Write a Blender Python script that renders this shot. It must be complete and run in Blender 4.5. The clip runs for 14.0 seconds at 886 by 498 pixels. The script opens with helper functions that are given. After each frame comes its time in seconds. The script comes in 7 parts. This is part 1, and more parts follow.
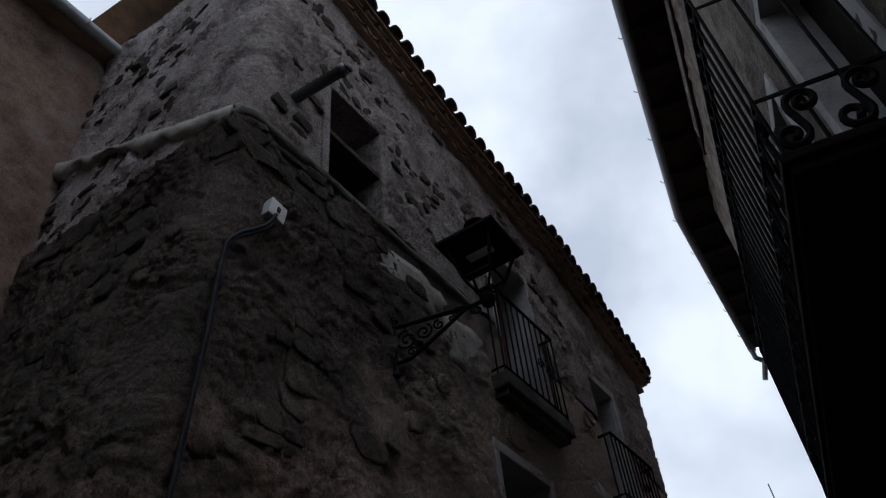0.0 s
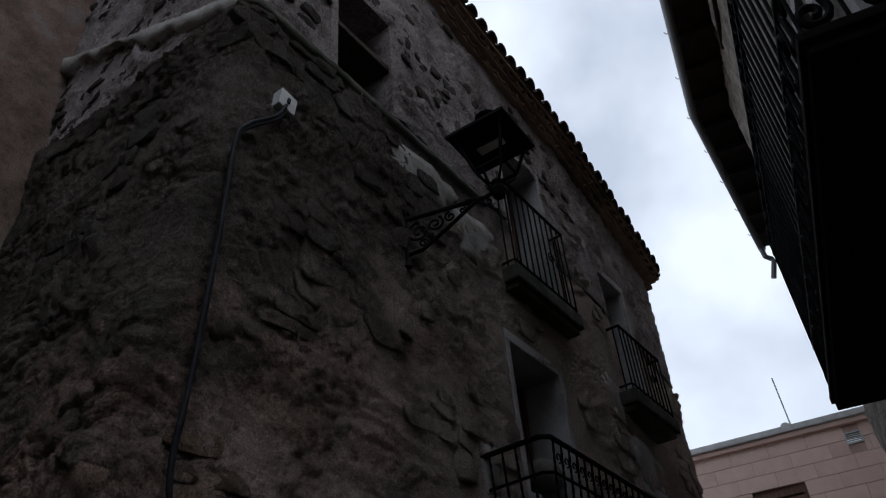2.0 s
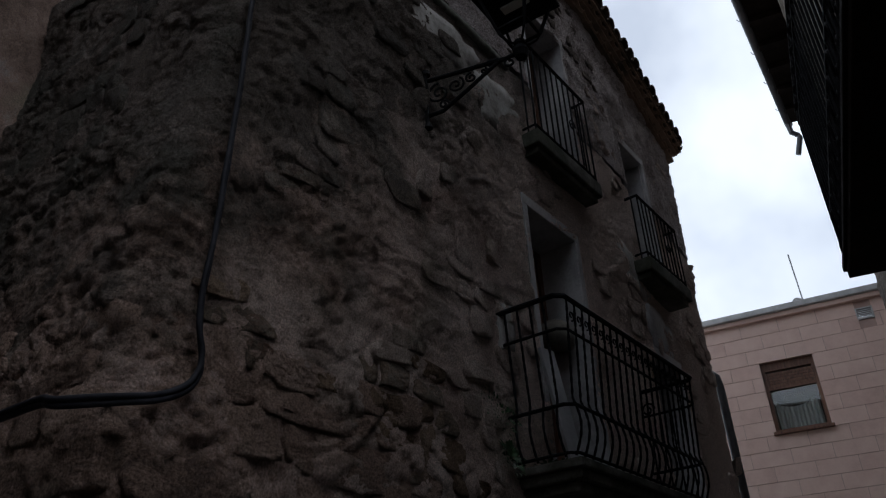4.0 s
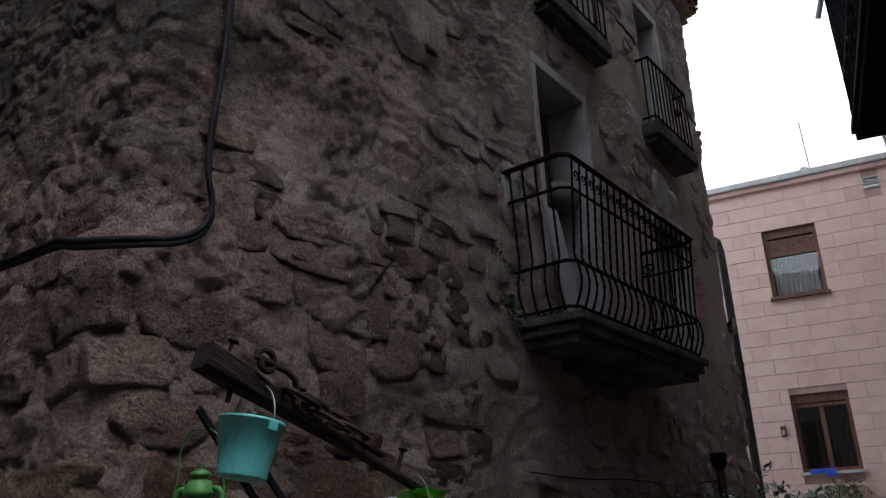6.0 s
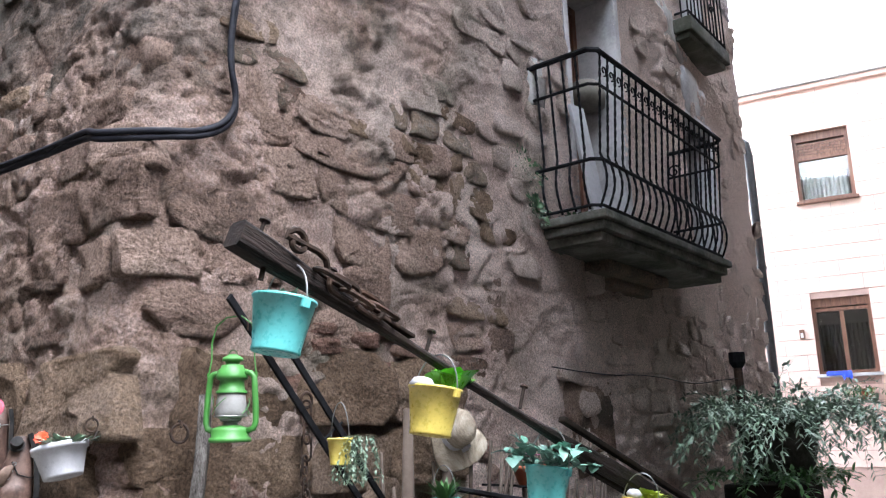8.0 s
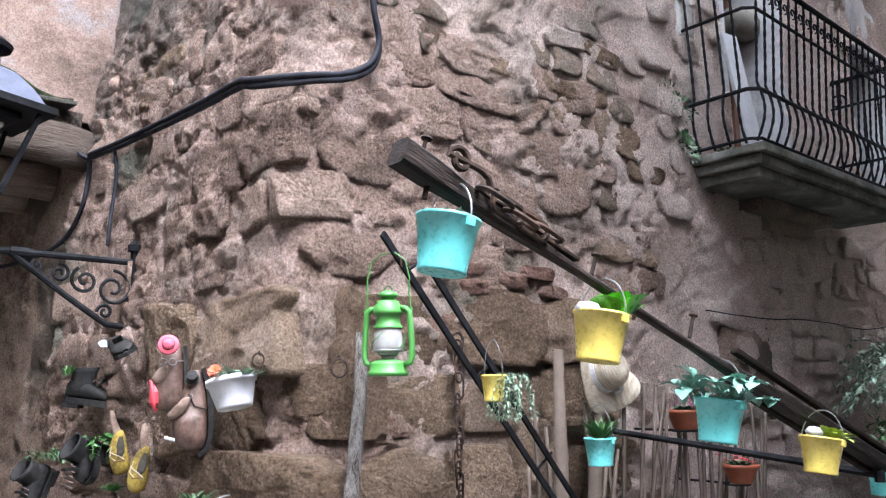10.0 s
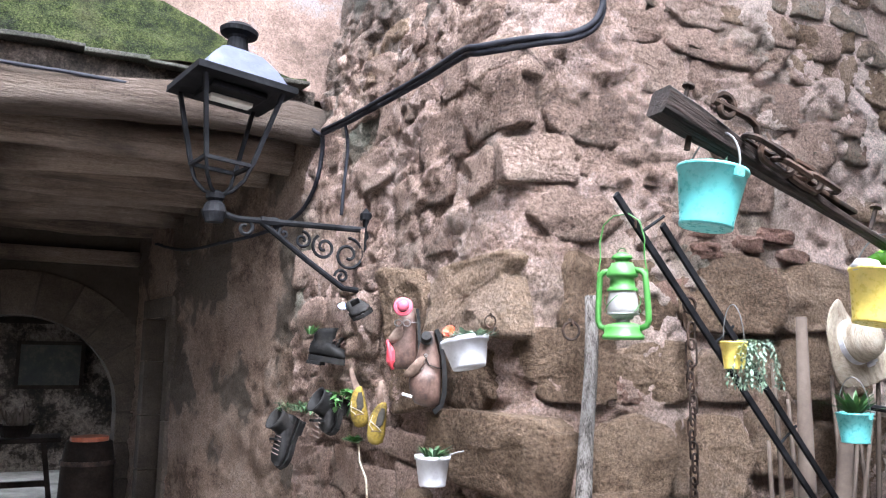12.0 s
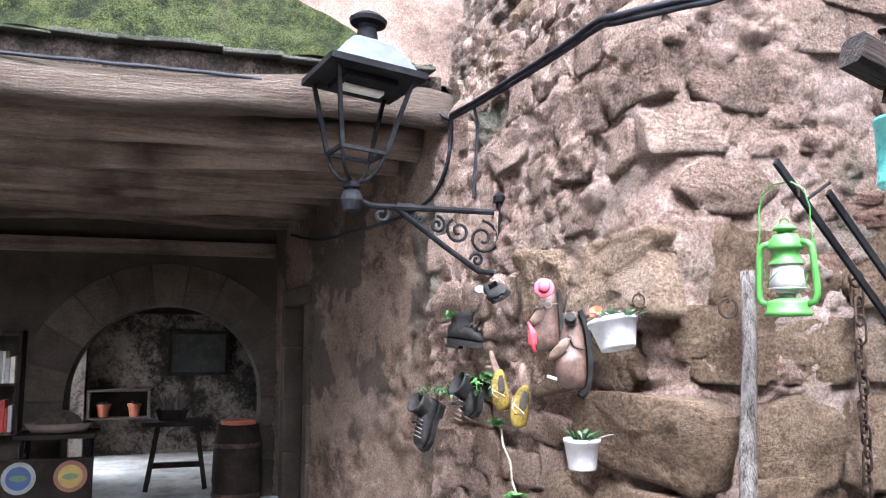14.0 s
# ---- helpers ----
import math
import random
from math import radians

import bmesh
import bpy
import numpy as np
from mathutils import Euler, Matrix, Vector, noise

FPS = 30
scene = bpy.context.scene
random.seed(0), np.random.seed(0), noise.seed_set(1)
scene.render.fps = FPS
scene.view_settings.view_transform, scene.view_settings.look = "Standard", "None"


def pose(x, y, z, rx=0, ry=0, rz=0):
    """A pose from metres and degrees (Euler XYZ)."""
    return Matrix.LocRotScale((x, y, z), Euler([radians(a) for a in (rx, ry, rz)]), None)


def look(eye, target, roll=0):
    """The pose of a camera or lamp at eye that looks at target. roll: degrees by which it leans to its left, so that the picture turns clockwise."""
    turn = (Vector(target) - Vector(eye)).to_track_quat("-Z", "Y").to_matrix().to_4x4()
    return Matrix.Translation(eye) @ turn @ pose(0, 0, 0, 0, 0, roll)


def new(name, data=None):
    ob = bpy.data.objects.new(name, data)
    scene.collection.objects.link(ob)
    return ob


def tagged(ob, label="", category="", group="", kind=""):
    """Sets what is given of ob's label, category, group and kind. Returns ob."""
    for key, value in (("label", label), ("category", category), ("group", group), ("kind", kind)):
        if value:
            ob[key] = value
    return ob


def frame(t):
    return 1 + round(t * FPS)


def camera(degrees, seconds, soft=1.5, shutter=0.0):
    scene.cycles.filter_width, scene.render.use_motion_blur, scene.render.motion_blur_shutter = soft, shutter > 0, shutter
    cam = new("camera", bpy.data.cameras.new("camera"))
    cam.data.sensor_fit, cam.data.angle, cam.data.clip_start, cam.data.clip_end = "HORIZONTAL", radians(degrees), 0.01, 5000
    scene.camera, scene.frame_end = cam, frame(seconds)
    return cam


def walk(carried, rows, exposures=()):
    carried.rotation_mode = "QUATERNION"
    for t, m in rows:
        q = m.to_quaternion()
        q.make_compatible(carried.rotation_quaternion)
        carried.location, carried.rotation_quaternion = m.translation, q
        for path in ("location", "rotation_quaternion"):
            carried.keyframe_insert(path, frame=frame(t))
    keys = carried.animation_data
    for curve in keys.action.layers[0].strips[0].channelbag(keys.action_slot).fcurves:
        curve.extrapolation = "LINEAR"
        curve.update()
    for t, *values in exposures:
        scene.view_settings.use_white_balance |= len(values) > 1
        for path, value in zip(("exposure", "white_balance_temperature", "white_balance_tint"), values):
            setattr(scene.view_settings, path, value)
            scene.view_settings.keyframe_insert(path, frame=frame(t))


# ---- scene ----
cam = camera(58.5, 14.0, soft=1.2)
PATH = [
    (0, (0.125, 0.056, 1.958), (-0.610, 1.267, 3.369), -6.64),
    (0.5, (0.120, 0.061, 1.938), (-0.638, 1.288, 3.324), -5.77),
    (1, (0.114, 0.066, 1.918), (-0.696, 1.336, 3.234), -5.72),
    (1.5, (0.108, 0.071, 1.897), (-0.728, 1.362, 3.176), -5.57),
    (2, (0.102, 0.076, 1.877), (-0.762, 1.392, 3.111), -5.48),
    (2.5, (0.096, 0.082, 1.857), (-0.808, 1.430, 3.024), -5.22),
    (3, (0.090, 0.087, 1.836), (-0.857, 1.451, 2.950), -4.36),
    (5.5, (0.091, 0.079, 1.687), (-1.008, 1.574, 2.432), -2.47),
    (6, (0.094, 0.078, 1.682), (-1.030, 1.585, 2.364), -2.23),
    (6.5, (0.104, 0.072, 1.677), (-1.041, 1.592, 2.292), -1.74),
    (7, (0.102, 0.073, 1.672), (-1.057, 1.608, 2.219), -1.46),
    (9.5, (0.007, 0.091, 1.602), (-1.380, 1.485, 1.967), -1.07),
    (10, (-0.007, 0.089, 1.597), (-1.483, 1.394, 1.945), -0.75),
    (10.5, (-0.023, 0.080, 1.593), (-1.588, 1.283, 1.913), -0.35),
    (11, (-0.034, 0.064, 1.586), (-1.684, 1.154, 1.884), 0.09),
    (11.5, (-0.048, 0.044, 1.581), (-1.761, 1.037, 1.862), 0.82),
    (12, (-0.066, 0.025, 1.577), (-1.836, 0.916, 1.849), 0.84),
    (12.5, (-0.079, 0.004, 1.576), (-1.888, 0.814, 1.841), 0.71),
    (13, (-0.101, -0.012, 1.571), (-1.942, 0.721, 1.836), 0.64),
    (13.5, (-0.117, -0.027, 1.566), (-1.989, 0.630, 1.818), 0.33),
    (14, (-0.129, -0.023, 1.570), (-2.019, 0.589, 1.801), -0.03),
]
EXPOSURES = [(0, -0.4, 6000, 9), (3, -0.3, 6000, 9), (5.5, 0.4, 6150, 10), (6.5, 1.85, 6150, 10), (7.2, 2.9, 6100, 10), (9.3, 4.0, 5900, 11), (11, 4.3, 5900, 11), (14, 4.8, 5850, 12)]
walk(cam, [(t, look(eye, target, roll)) for t, eye, target, roll in PATH], EXPOSURES)

# ---- daylight: bright overcast sky over a narrow street ----
world = bpy.data.worlds.new("overcast_sky")
scene.world = world
world.use_nodes = True
wn, wl = world.node_tree.nodes, world.node_tree.links
wn.clear()
w_out, w_bg = wn.new("ShaderNodeOutputWorld"), wn.new("ShaderNodeBackground")
w_sky, w_mix, w_noise = wn.new("ShaderNodeTexSky"), wn.new("ShaderNodeMix"), wn.new("ShaderNodeTexNoise")
w_tc, w_ramp, w_cloud = wn.new("ShaderNodeTexCoord"), wn.new("ShaderNodeValToRGB"), wn.new("ShaderNodeRGB")
w_sky.sky_type, w_sky.sun_disc = "NISHITA", False
w_sky.sun_elevation, w_sky.sun_rotation = radians(80), radians(60)
w_mix.data_type = "RGBA"
w_noise.inputs["Scale"].default_value, w_noise.inputs["Detail"].default_value = 2.6, 5
w_ramp.color_ramp.elements[0].position, w_ramp.color_ramp.elements[0].color = 0.4, (0.55, 0.55, 0.55, 1)
w_ramp.color_ramp.elements[1].position, w_ramp.color_ramp.elements[1].color = 0.6, (1, 1, 1, 1)
w_cloud.outputs[0].default_value = (12.2, 12.7, 13.4, 1)
wl.new(w_tc.outputs["Generated"], w_noise.inputs["Vector"])
wl.new(w_noise.outputs["Fac"], w_ramp.inputs["Fac"])
wl.new(w_ramp.outputs["Color"], w_mix.inputs["Factor"])
wl.new(w_sky.outputs[0], w_mix.inputs[6])
wl.new(w_cloud.outputs[0], w_mix.inputs[7])
wl.new(w_mix.outputs[2], w_bg.inputs["Color"])
w_bg.inputs["Strength"].default_value = 0.1
wl.new(w_bg.outputs[0], w_out.inputs["Surface"])

sun = new("sun", bpy.data.lights.new("sun", "SUN"))
sun.data.energy, sun.data.angle, sun.data.color = 1.0, radians(40), (1.0, 0.97, 0.93)
sun.matrix_world = look((4.0, 2.4, 11.5), (-2.4, 3.0, 2))


# ---- materials ----
def surface(name, stops, scale=6.0, grain=60.0, rough=0.8, metal=0.0, bump=0.3, depth=0.01, vary=0.0, moss=None, stretch=(1, 1, 1), speck=0.35, cool=(1, 1, 1), grit=0.0, lit_cover=None, lichen_shade=None):
    """Large stains and fine grain over colours given dark to light; vary: change from piece to piece; moss: (colour, low, high) patches."""
    m = bpy.data.materials.new(name)
    m.use_nodes = True
    n, l = m.node_tree.nodes, m.node_tree.links
    b = n["Principled BSDF"]
    tc, mp = n.new("ShaderNodeTexCoord"), n.new("ShaderNodeMapping")
    mp.inputs["Scale"].default_value = stretch
    l.new(tc.outputs["Object"], mp.inputs["Vector"])
    info, geo = n.new("ShaderNodeObjectInfo"), n.new("ShaderNodeNewGeometry")
    big, fine = n.new("ShaderNodeTexNoise"), n.new("ShaderNodeTexNoise")
    big.noise_dimensions = "4D"
    for t, s, d in ((big, scale, 6), (fine, grain, 4)):
        t.inputs["Scale"].default_value, t.inputs["Detail"].default_value, t.inputs["Roughness"].default_value = s, d, 0.65
        l.new(mp.outputs["Vector"], t.inputs["Vector"])
    add = n.new("ShaderNodeMath")
    add.operation = "ADD"
    l.new(info.outputs["Random"], add.inputs[0])
    l.new(geo.outputs["Random Per Island"], add.inputs[1])
    frac = n.new("ShaderNodeMath")
    frac.operation = "FRACT"
    l.new(add.outputs[0], frac.inputs[0])
    off = n.new("ShaderNodeMath")
    off.operation, off.inputs[1].default_value = "MULTIPLY", 7.0
    l.new(frac.outputs[0], off.inputs[0])
    l.new(off.outputs[0], big.inputs["W"])
    mixf = n.new("ShaderNodeMath")
    mixf.operation, mixf.inputs[1].default_value = "MULTIPLY_ADD", speck
    l.new(fine.outputs["Fac"], mixf.inputs[0])
    l.new(big.outputs["Fac"], mixf.inputs[2])
    tone = n.new("ShaderNodeMath")
    tone.operation, tone.inputs[1].default_value = "MULTIPLY_ADD", vary
    l.new(frac.outputs[0], tone.inputs[0])
    l.new(mixf.outputs[0], tone.inputs[2])
    ramp = n.new("ShaderNodeValToRGB")
    lo, hi = 0.36 + 0.5 * speck, 0.64 + 0.5 * speck + vary
    e = ramp.color_ramp.elements
    while len(e) < len(stops):
        e.new(0.5)
    for k, c in enumerate(stops):
        e[k].position = min(1.0, (lo + (hi - lo) * k / max(1, len(stops) - 1)) / 1.0) if hi <= 1 else (lo + (hi - lo) * k / max(1, len(stops) - 1)) / hi
        e[k].color = (c[0] * cool[0], c[1] * cool[1], c[2] * cool[2], 1)
    norm = n.new("ShaderNodeMath")
    norm.operation, norm.inputs[1].default_value = "MULTIPLY", 1.0 if hi <= 1 else 1 / hi
    l.new(tone.outputs[0], norm.inputs[0])
    l.new(norm.outputs[0], ramp.inputs["Fac"])
    colour = ramp.outputs["Color"]
    if moss:
        mn, mr, mm = n.new("ShaderNodeTexNoise"), n.new("ShaderNodeMapRange"), n.new("ShaderNodeMix")
        mn.inputs["Scale"].default_value, mn.inputs["Detail"].default_value = 1.3, 8
        l.new(tc.outputs["Object"], mn.inputs["Vector"])
        mr.inputs["From Min"].default_value, mr.inputs["From Max"].default_value = moss[1], moss[2]
        l.new(mn.outputs["Fac"], mr.inputs["Value"])
        mm.data_type = "RGBA"
        l.new(mr.outputs[0], mm.inputs["Factor"])
        l.new(colour, mm.inputs[6])
        mm.inputs[7].default_value = (*moss[0], 1)
        colour = mm.outputs[2]
    # pale render along the street, lightened further where too little light arrives
    if lit_cover:
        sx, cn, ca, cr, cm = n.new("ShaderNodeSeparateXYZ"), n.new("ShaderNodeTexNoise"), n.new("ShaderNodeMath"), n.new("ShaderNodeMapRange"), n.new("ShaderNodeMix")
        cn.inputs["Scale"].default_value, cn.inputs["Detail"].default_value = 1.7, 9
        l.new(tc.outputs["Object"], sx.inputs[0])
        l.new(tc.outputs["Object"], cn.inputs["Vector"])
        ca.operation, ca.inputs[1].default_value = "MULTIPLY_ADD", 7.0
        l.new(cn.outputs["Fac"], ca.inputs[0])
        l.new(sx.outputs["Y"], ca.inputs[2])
        cr.inputs["From Min"].default_value, cr.inputs["From Max"].default_value = lit_cover[1] + 3.5, lit_cover[2] + 3.5
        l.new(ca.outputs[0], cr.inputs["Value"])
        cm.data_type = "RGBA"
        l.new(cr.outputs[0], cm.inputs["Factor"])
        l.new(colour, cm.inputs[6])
        cm.inputs[7].default_value = (*lit_cover[0], 1)
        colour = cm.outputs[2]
    # lichen by the upper corner, darkened further to hold the side wall's shade
    if lichen_shade:
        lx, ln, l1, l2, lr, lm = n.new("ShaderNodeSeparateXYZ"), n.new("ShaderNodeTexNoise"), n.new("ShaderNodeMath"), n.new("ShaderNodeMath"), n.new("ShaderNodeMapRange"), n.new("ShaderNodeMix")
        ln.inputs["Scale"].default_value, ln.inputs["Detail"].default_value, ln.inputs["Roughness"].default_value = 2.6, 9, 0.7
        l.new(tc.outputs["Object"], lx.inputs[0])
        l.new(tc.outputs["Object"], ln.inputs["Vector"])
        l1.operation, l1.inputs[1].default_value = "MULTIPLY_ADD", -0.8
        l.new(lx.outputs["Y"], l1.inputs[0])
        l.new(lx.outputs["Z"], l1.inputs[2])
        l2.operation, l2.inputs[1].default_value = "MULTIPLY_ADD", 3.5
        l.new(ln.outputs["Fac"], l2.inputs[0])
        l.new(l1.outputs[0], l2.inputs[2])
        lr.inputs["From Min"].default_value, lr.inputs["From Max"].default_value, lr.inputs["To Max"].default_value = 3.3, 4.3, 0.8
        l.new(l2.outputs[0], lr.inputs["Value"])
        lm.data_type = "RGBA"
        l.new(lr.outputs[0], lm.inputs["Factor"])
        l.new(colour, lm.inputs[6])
        lm.inputs[7].default_value = (*lichen_shade, 1)
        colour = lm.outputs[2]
    if grit:
        gn, gr, gm = n.new("ShaderNodeTexNoise"), n.new("ShaderNodeMapRange"), n.new("ShaderNodeMix")
        gn.inputs["Scale"].default_value, gn.inputs["Detail"].default_value, gn.inputs["Roughness"].default_value = 88, 7, 0.85
        l.new(mp.outputs["Vector"], gn.inputs["Vector"])
        gr.inputs["From Min"].default_value, gr.inputs["From Max"].default_value = 0.36, 0.64
        gr.inputs["To Min"].default_value, gr.inputs["To Max"].default_value = 1 - 0.68 * grit, 1 + 0.58 * grit
        l.new(gn.outputs["Fac"], gr.inputs["Value"])
        gm.data_type, gm.blend_type = "RGBA", "MULTIPLY"
        gm.inputs["Factor"].default_value = 1.0
        l.new(colour, gm.inputs[6])
        l.new(gr.outputs[0], gm.inputs[7])
        colour = gm.outputs[2]
    l.new(colour, b.inputs["Base Color"])
    b.inputs["Metallic"].default_value = metal
    b.inputs["Specular IOR Level"].default_value = 0.2 if rough >= 0.7 else 0.5
    rr = n.new("ShaderNodeMapRange")
    rr.inputs["To Min"].default_value, rr.inputs["To Max"].default_value = max(0.03, rough - 0.12), min(1, rough + 0.1)
    l.new(fine.outputs["Fac"], rr.inputs["Value"])
    l.new(rr.outputs[0], b.inputs["Roughness"])
    bp = n.new("ShaderNodeBump")
    bp.inputs["Strength"].default_value, bp.inputs["Distance"].default_value = bump, depth
    mid = n.new("ShaderNodeTexNoise")
    mid.inputs["Scale"].default_value, mid.inputs["Detail"].default_value = grain * 0.45, 6
    l.new(mp.outputs["Vector"], mid.inputs["Vector"])
    hsum = n.new("ShaderNodeMath")
    hsum.operation, hsum.inputs[1].default_value = "MULTIPLY_ADD", 1.0
    l.new(mid.outputs["Fac"], hsum.inputs[0])
    l.new(mixf.outputs[0], hsum.inputs[2])
    if grit:
        gs = n.new("ShaderNodeMath")
        gs.operation, gs.inputs[1].default_value = "MULTIPLY_ADD", 0.95 * grit
        l.new(gn.outputs["Fac"], gs.inputs[0])
        l.new(hsum.outputs[0], gs.inputs[2])
        hsum = gs
    l.new(hsum.outputs[0], bp.inputs["Height"])
    l.new(bp.outputs["Normal"], b.inputs["Normal"])
    return m


def glassy(name, tint=(0.9, 0.95, 0.95), rough=0.02):
    m = bpy.data.materials.new(name)
    m.use_nodes = True
    b = m.node_tree.nodes["Principled BSDF"]
    b.inputs["Base Color"].default_value = (*tint, 1)
    b.inputs["Transmission Weight"].default_value, b.inputs["Roughness"].default_value = 1.0, rough
    return m


STONE = surface("tan_rubble_stone", [(0.10, 0.08, 0.064), (0.22, 0.14, 0.105), (0.17, 0.14, 0.11), (0.30, 0.225, 0.165), (0.24, 0.21, 0.175), (0.38, 0.31, 0.25)], 5, 55, 0.9, 0, 1.0, 0.035, 0.45, ((0.12, 0.125, 0.09), 0.52, 0.72), speck=0.6, lit_cover=((0.56, 0.455, 0.4), 1.9, 4.4), lichen_shade=(0.042, 0.04, 0.036), cool=(0.88, 0.85, 0.86), grit=1.0)
MIDSTONE = surface("mortar_smeared_stone", [(0.16, 0.12, 0.095), (0.27, 0.2, 0.155), (0.36, 0.275, 0.215), (0.44, 0.35, 0.285)], 3.4, 45, 0.92, 0, 1.0, 0.045, 0.3, ((0.14, 0.14, 0.11), 0.55, 0.72), speck=0.6, cool=(1.0, 0.92, 0.95), grit=1.0)
ASHLAR = surface("honey_sandstone", [(0.14, 0.098, 0.063), (0.235, 0.17, 0.112), (0.33, 0.25, 0.17), (0.36, 0.285, 0.215)], 4, 45, 0.92, 0, 1.0, 0.045, 0.35, speck=0.6, cool=(0.80, 0.74, 0.76), grit=1.0)
MORTAR = surface("pinkish_lime_mortar", [(0.17, 0.12, 0.092), (0.33, 0.25, 0.19), (0.46, 0.355, 0.285), (0.5, 0.41, 0.345)], 3, 38, 0.95, 0, 1.0, 0.05, 0.0, ((0.14, 0.14, 0.11), 0.52, 0.7), speck=0.6, lit_cover=((0.68, 0.545, 0.485), 1.9, 4.6), lichen_shade=(0.05, 0.048, 0.042), cool=(1.0, 0.91, 0.95), grit=1.0)
# light grey render, its colour raised further to offset the shade under the eaves
UPPER = surface("weathered_lightened_render", [(0.26, 0.22, 0.185), (0.46, 0.40, 0.345), (0.60, 0.535, 0.47), (0.70, 0.64, 0.575)], 3.5, 34, 0.95, 0, 1.0, 0.05, 0.0, speck=0.6, cool=(0.9, 0.89, 1.0), grit=1.0)
PLASTER = surface("worn_pink_plaster", [(0.17, 0.12, 0.09), (0.36, 0.27, 0.21), (0.45, 0.35, 0.28), (0.50, 0.41, 0.34)], 2.2, 22, 0.95, 0, 1.0, 0.05, 0.0, ((0.105, 0.082, 0.064), 0.54, 0.57), (1, 1, 1), 0.35, cool=(0.6, 0.55, 0.53), grit=1.0)
CRUMB = surface("crumbling_dark_mortar", [(0.025, 0.02, 0.016), (0.08, 0.06, 0.048), (0.19, 0.145, 0.118)], 6, 40, 0.95, 0, 1.0, 0.05, 0.0, speck=0.6, grit=1.0)
SLATEEDGE = surface("dark_mossy_slate", [(0.015, 0.016, 0.013), (0.045, 0.044, 0.037), (0.11, 0.105, 0.09)], 7, 50, 0.85, 0, 1.0, 0.02, 0.4, ((0.02, 0.03, 0.01), 0.5, 0.62), speck=0.6, grit=1.0)
HOUSE = surface("flaking_ochre_plaster", [(0.17, 0.13, 0.10), (0.33, 0.25, 0.19), (0.46, 0.35, 0.27), (0.48, 0.44, 0.40)], 1.8, 30, 0.95, 0, 0.9, 0.02, 0.0, ((0.13, 0.125, 0.085), 0.58, 0.75), (1, 1, 1), 0.25, cool=(0.46, 0.42, 0.45), grit=0.8)
PATCH = surface("pale_lime_patch", [(0.16, 0.145, 0.135), (0.28, 0.265, 0.25), (0.38, 0.365, 0.35)], 4, 40, 0.95, 0, 0.6, 0.01)
MOSS = surface("green_moss", [(0.006, 0.009, 0.002), (0.022, 0.034, 0.006), (0.05, 0.066, 0.014), (0.085, 0.095, 0.032)], 9, 120, 1.0, 0, 1.0, 0.06, 0.0, ((0.03, 0.024, 0.016), 0.55, 0.66), speck=0.8, grit=1.2)
OLDWOOD = surface("grey_weathered_wood", [(0.03, 0.021, 0.016), (0.085, 0.061, 0.048), (0.135, 0.103, 0.083), (0.19, 0.152, 0.127)], 2.4, 30, 0.9, 0, 1.0, 0.035, 0.25, ((0.025, 0.019, 0.015), 0.54, 0.68), (7, 0.5, 7), 0.5, grit=0.7)
DARKWOOD = surface("dark_stained_wood", [(0.006, 0.005, 0.004), (0.014, 0.010, 0.008), (0.028, 0.020, 0.016)], 5, 50, 0.8, 0, 0.8, 0.008, 0.2)
IRON = surface("black_painted_iron", [(0.004, 0.004, 0.0045), (0.008, 0.008, 0.0095), (0.016, 0.016, 0.018)], 9, 90, 0.72, 0.0, 0.25, 0.002)
RUST = surface("rusty_iron", [(0.014, 0.01, 0.009), (0.036, 0.024, 0.019), (0.075, 0.045, 0.033)], 12, 80, 0.75, 0.3, 0.5, 0.003)
TERRACOTTA = surface("terracotta_tile", [(0.16, 0.11, 0.08), (0.30, 0.205, 0.15), (0.42, 0.31, 0.235)], 5, 50, 0.9, 0, 0.5, 0.006, 0.4, ((0.07, 0.065, 0.05), 0.5, 0.7))
CONCRETE = surface("grey_mossy_stone_slab", [(0.035, 0.036, 0.03), (0.08, 0.077, 0.066), (0.14, 0.135, 0.12)], 4, 40, 0.9, 0, 0.8, 0.012, 0, ((0.03, 0.036, 0.02), 0.45, 0.7))
GREYRENDER = surface("smooth_grey_jamb_render", [(0.3, 0.29, 0.295), (0.42, 0.41, 0.415), (0.52, 0.51, 0.515)], 2.5, 40, 0.9, 0, 0.3, 0.006)
# near-black plaster that puts the shade of unlit interiors into its colour
DARKROOM = surface("shade_dark_plaster", [(0.028, 0.022, 0.017), (0.055, 0.044, 0.035)], 2, 30, 0.9)
BLACKCABLE = surface("black_cable_rubber", [(0.010, 0.010, 0.014), (0.024, 0.024, 0.03)], 12, 80, 0.6, 0, 0.15, 0.001)
PAVING = surface("worn_grey_paving", [(0.10, 0.092, 0.082), (0.18, 0.168, 0.15), (0.25, 0.235, 0.215)], 3, 40, 0.85, 0, 0.5, 0.01)

for m in (IRON, BLACKCABLE, DARKWOOD):
    m.node_tree.nodes["Principled BSDF"].inputs["Specular IOR Level"].default_value = 0.07


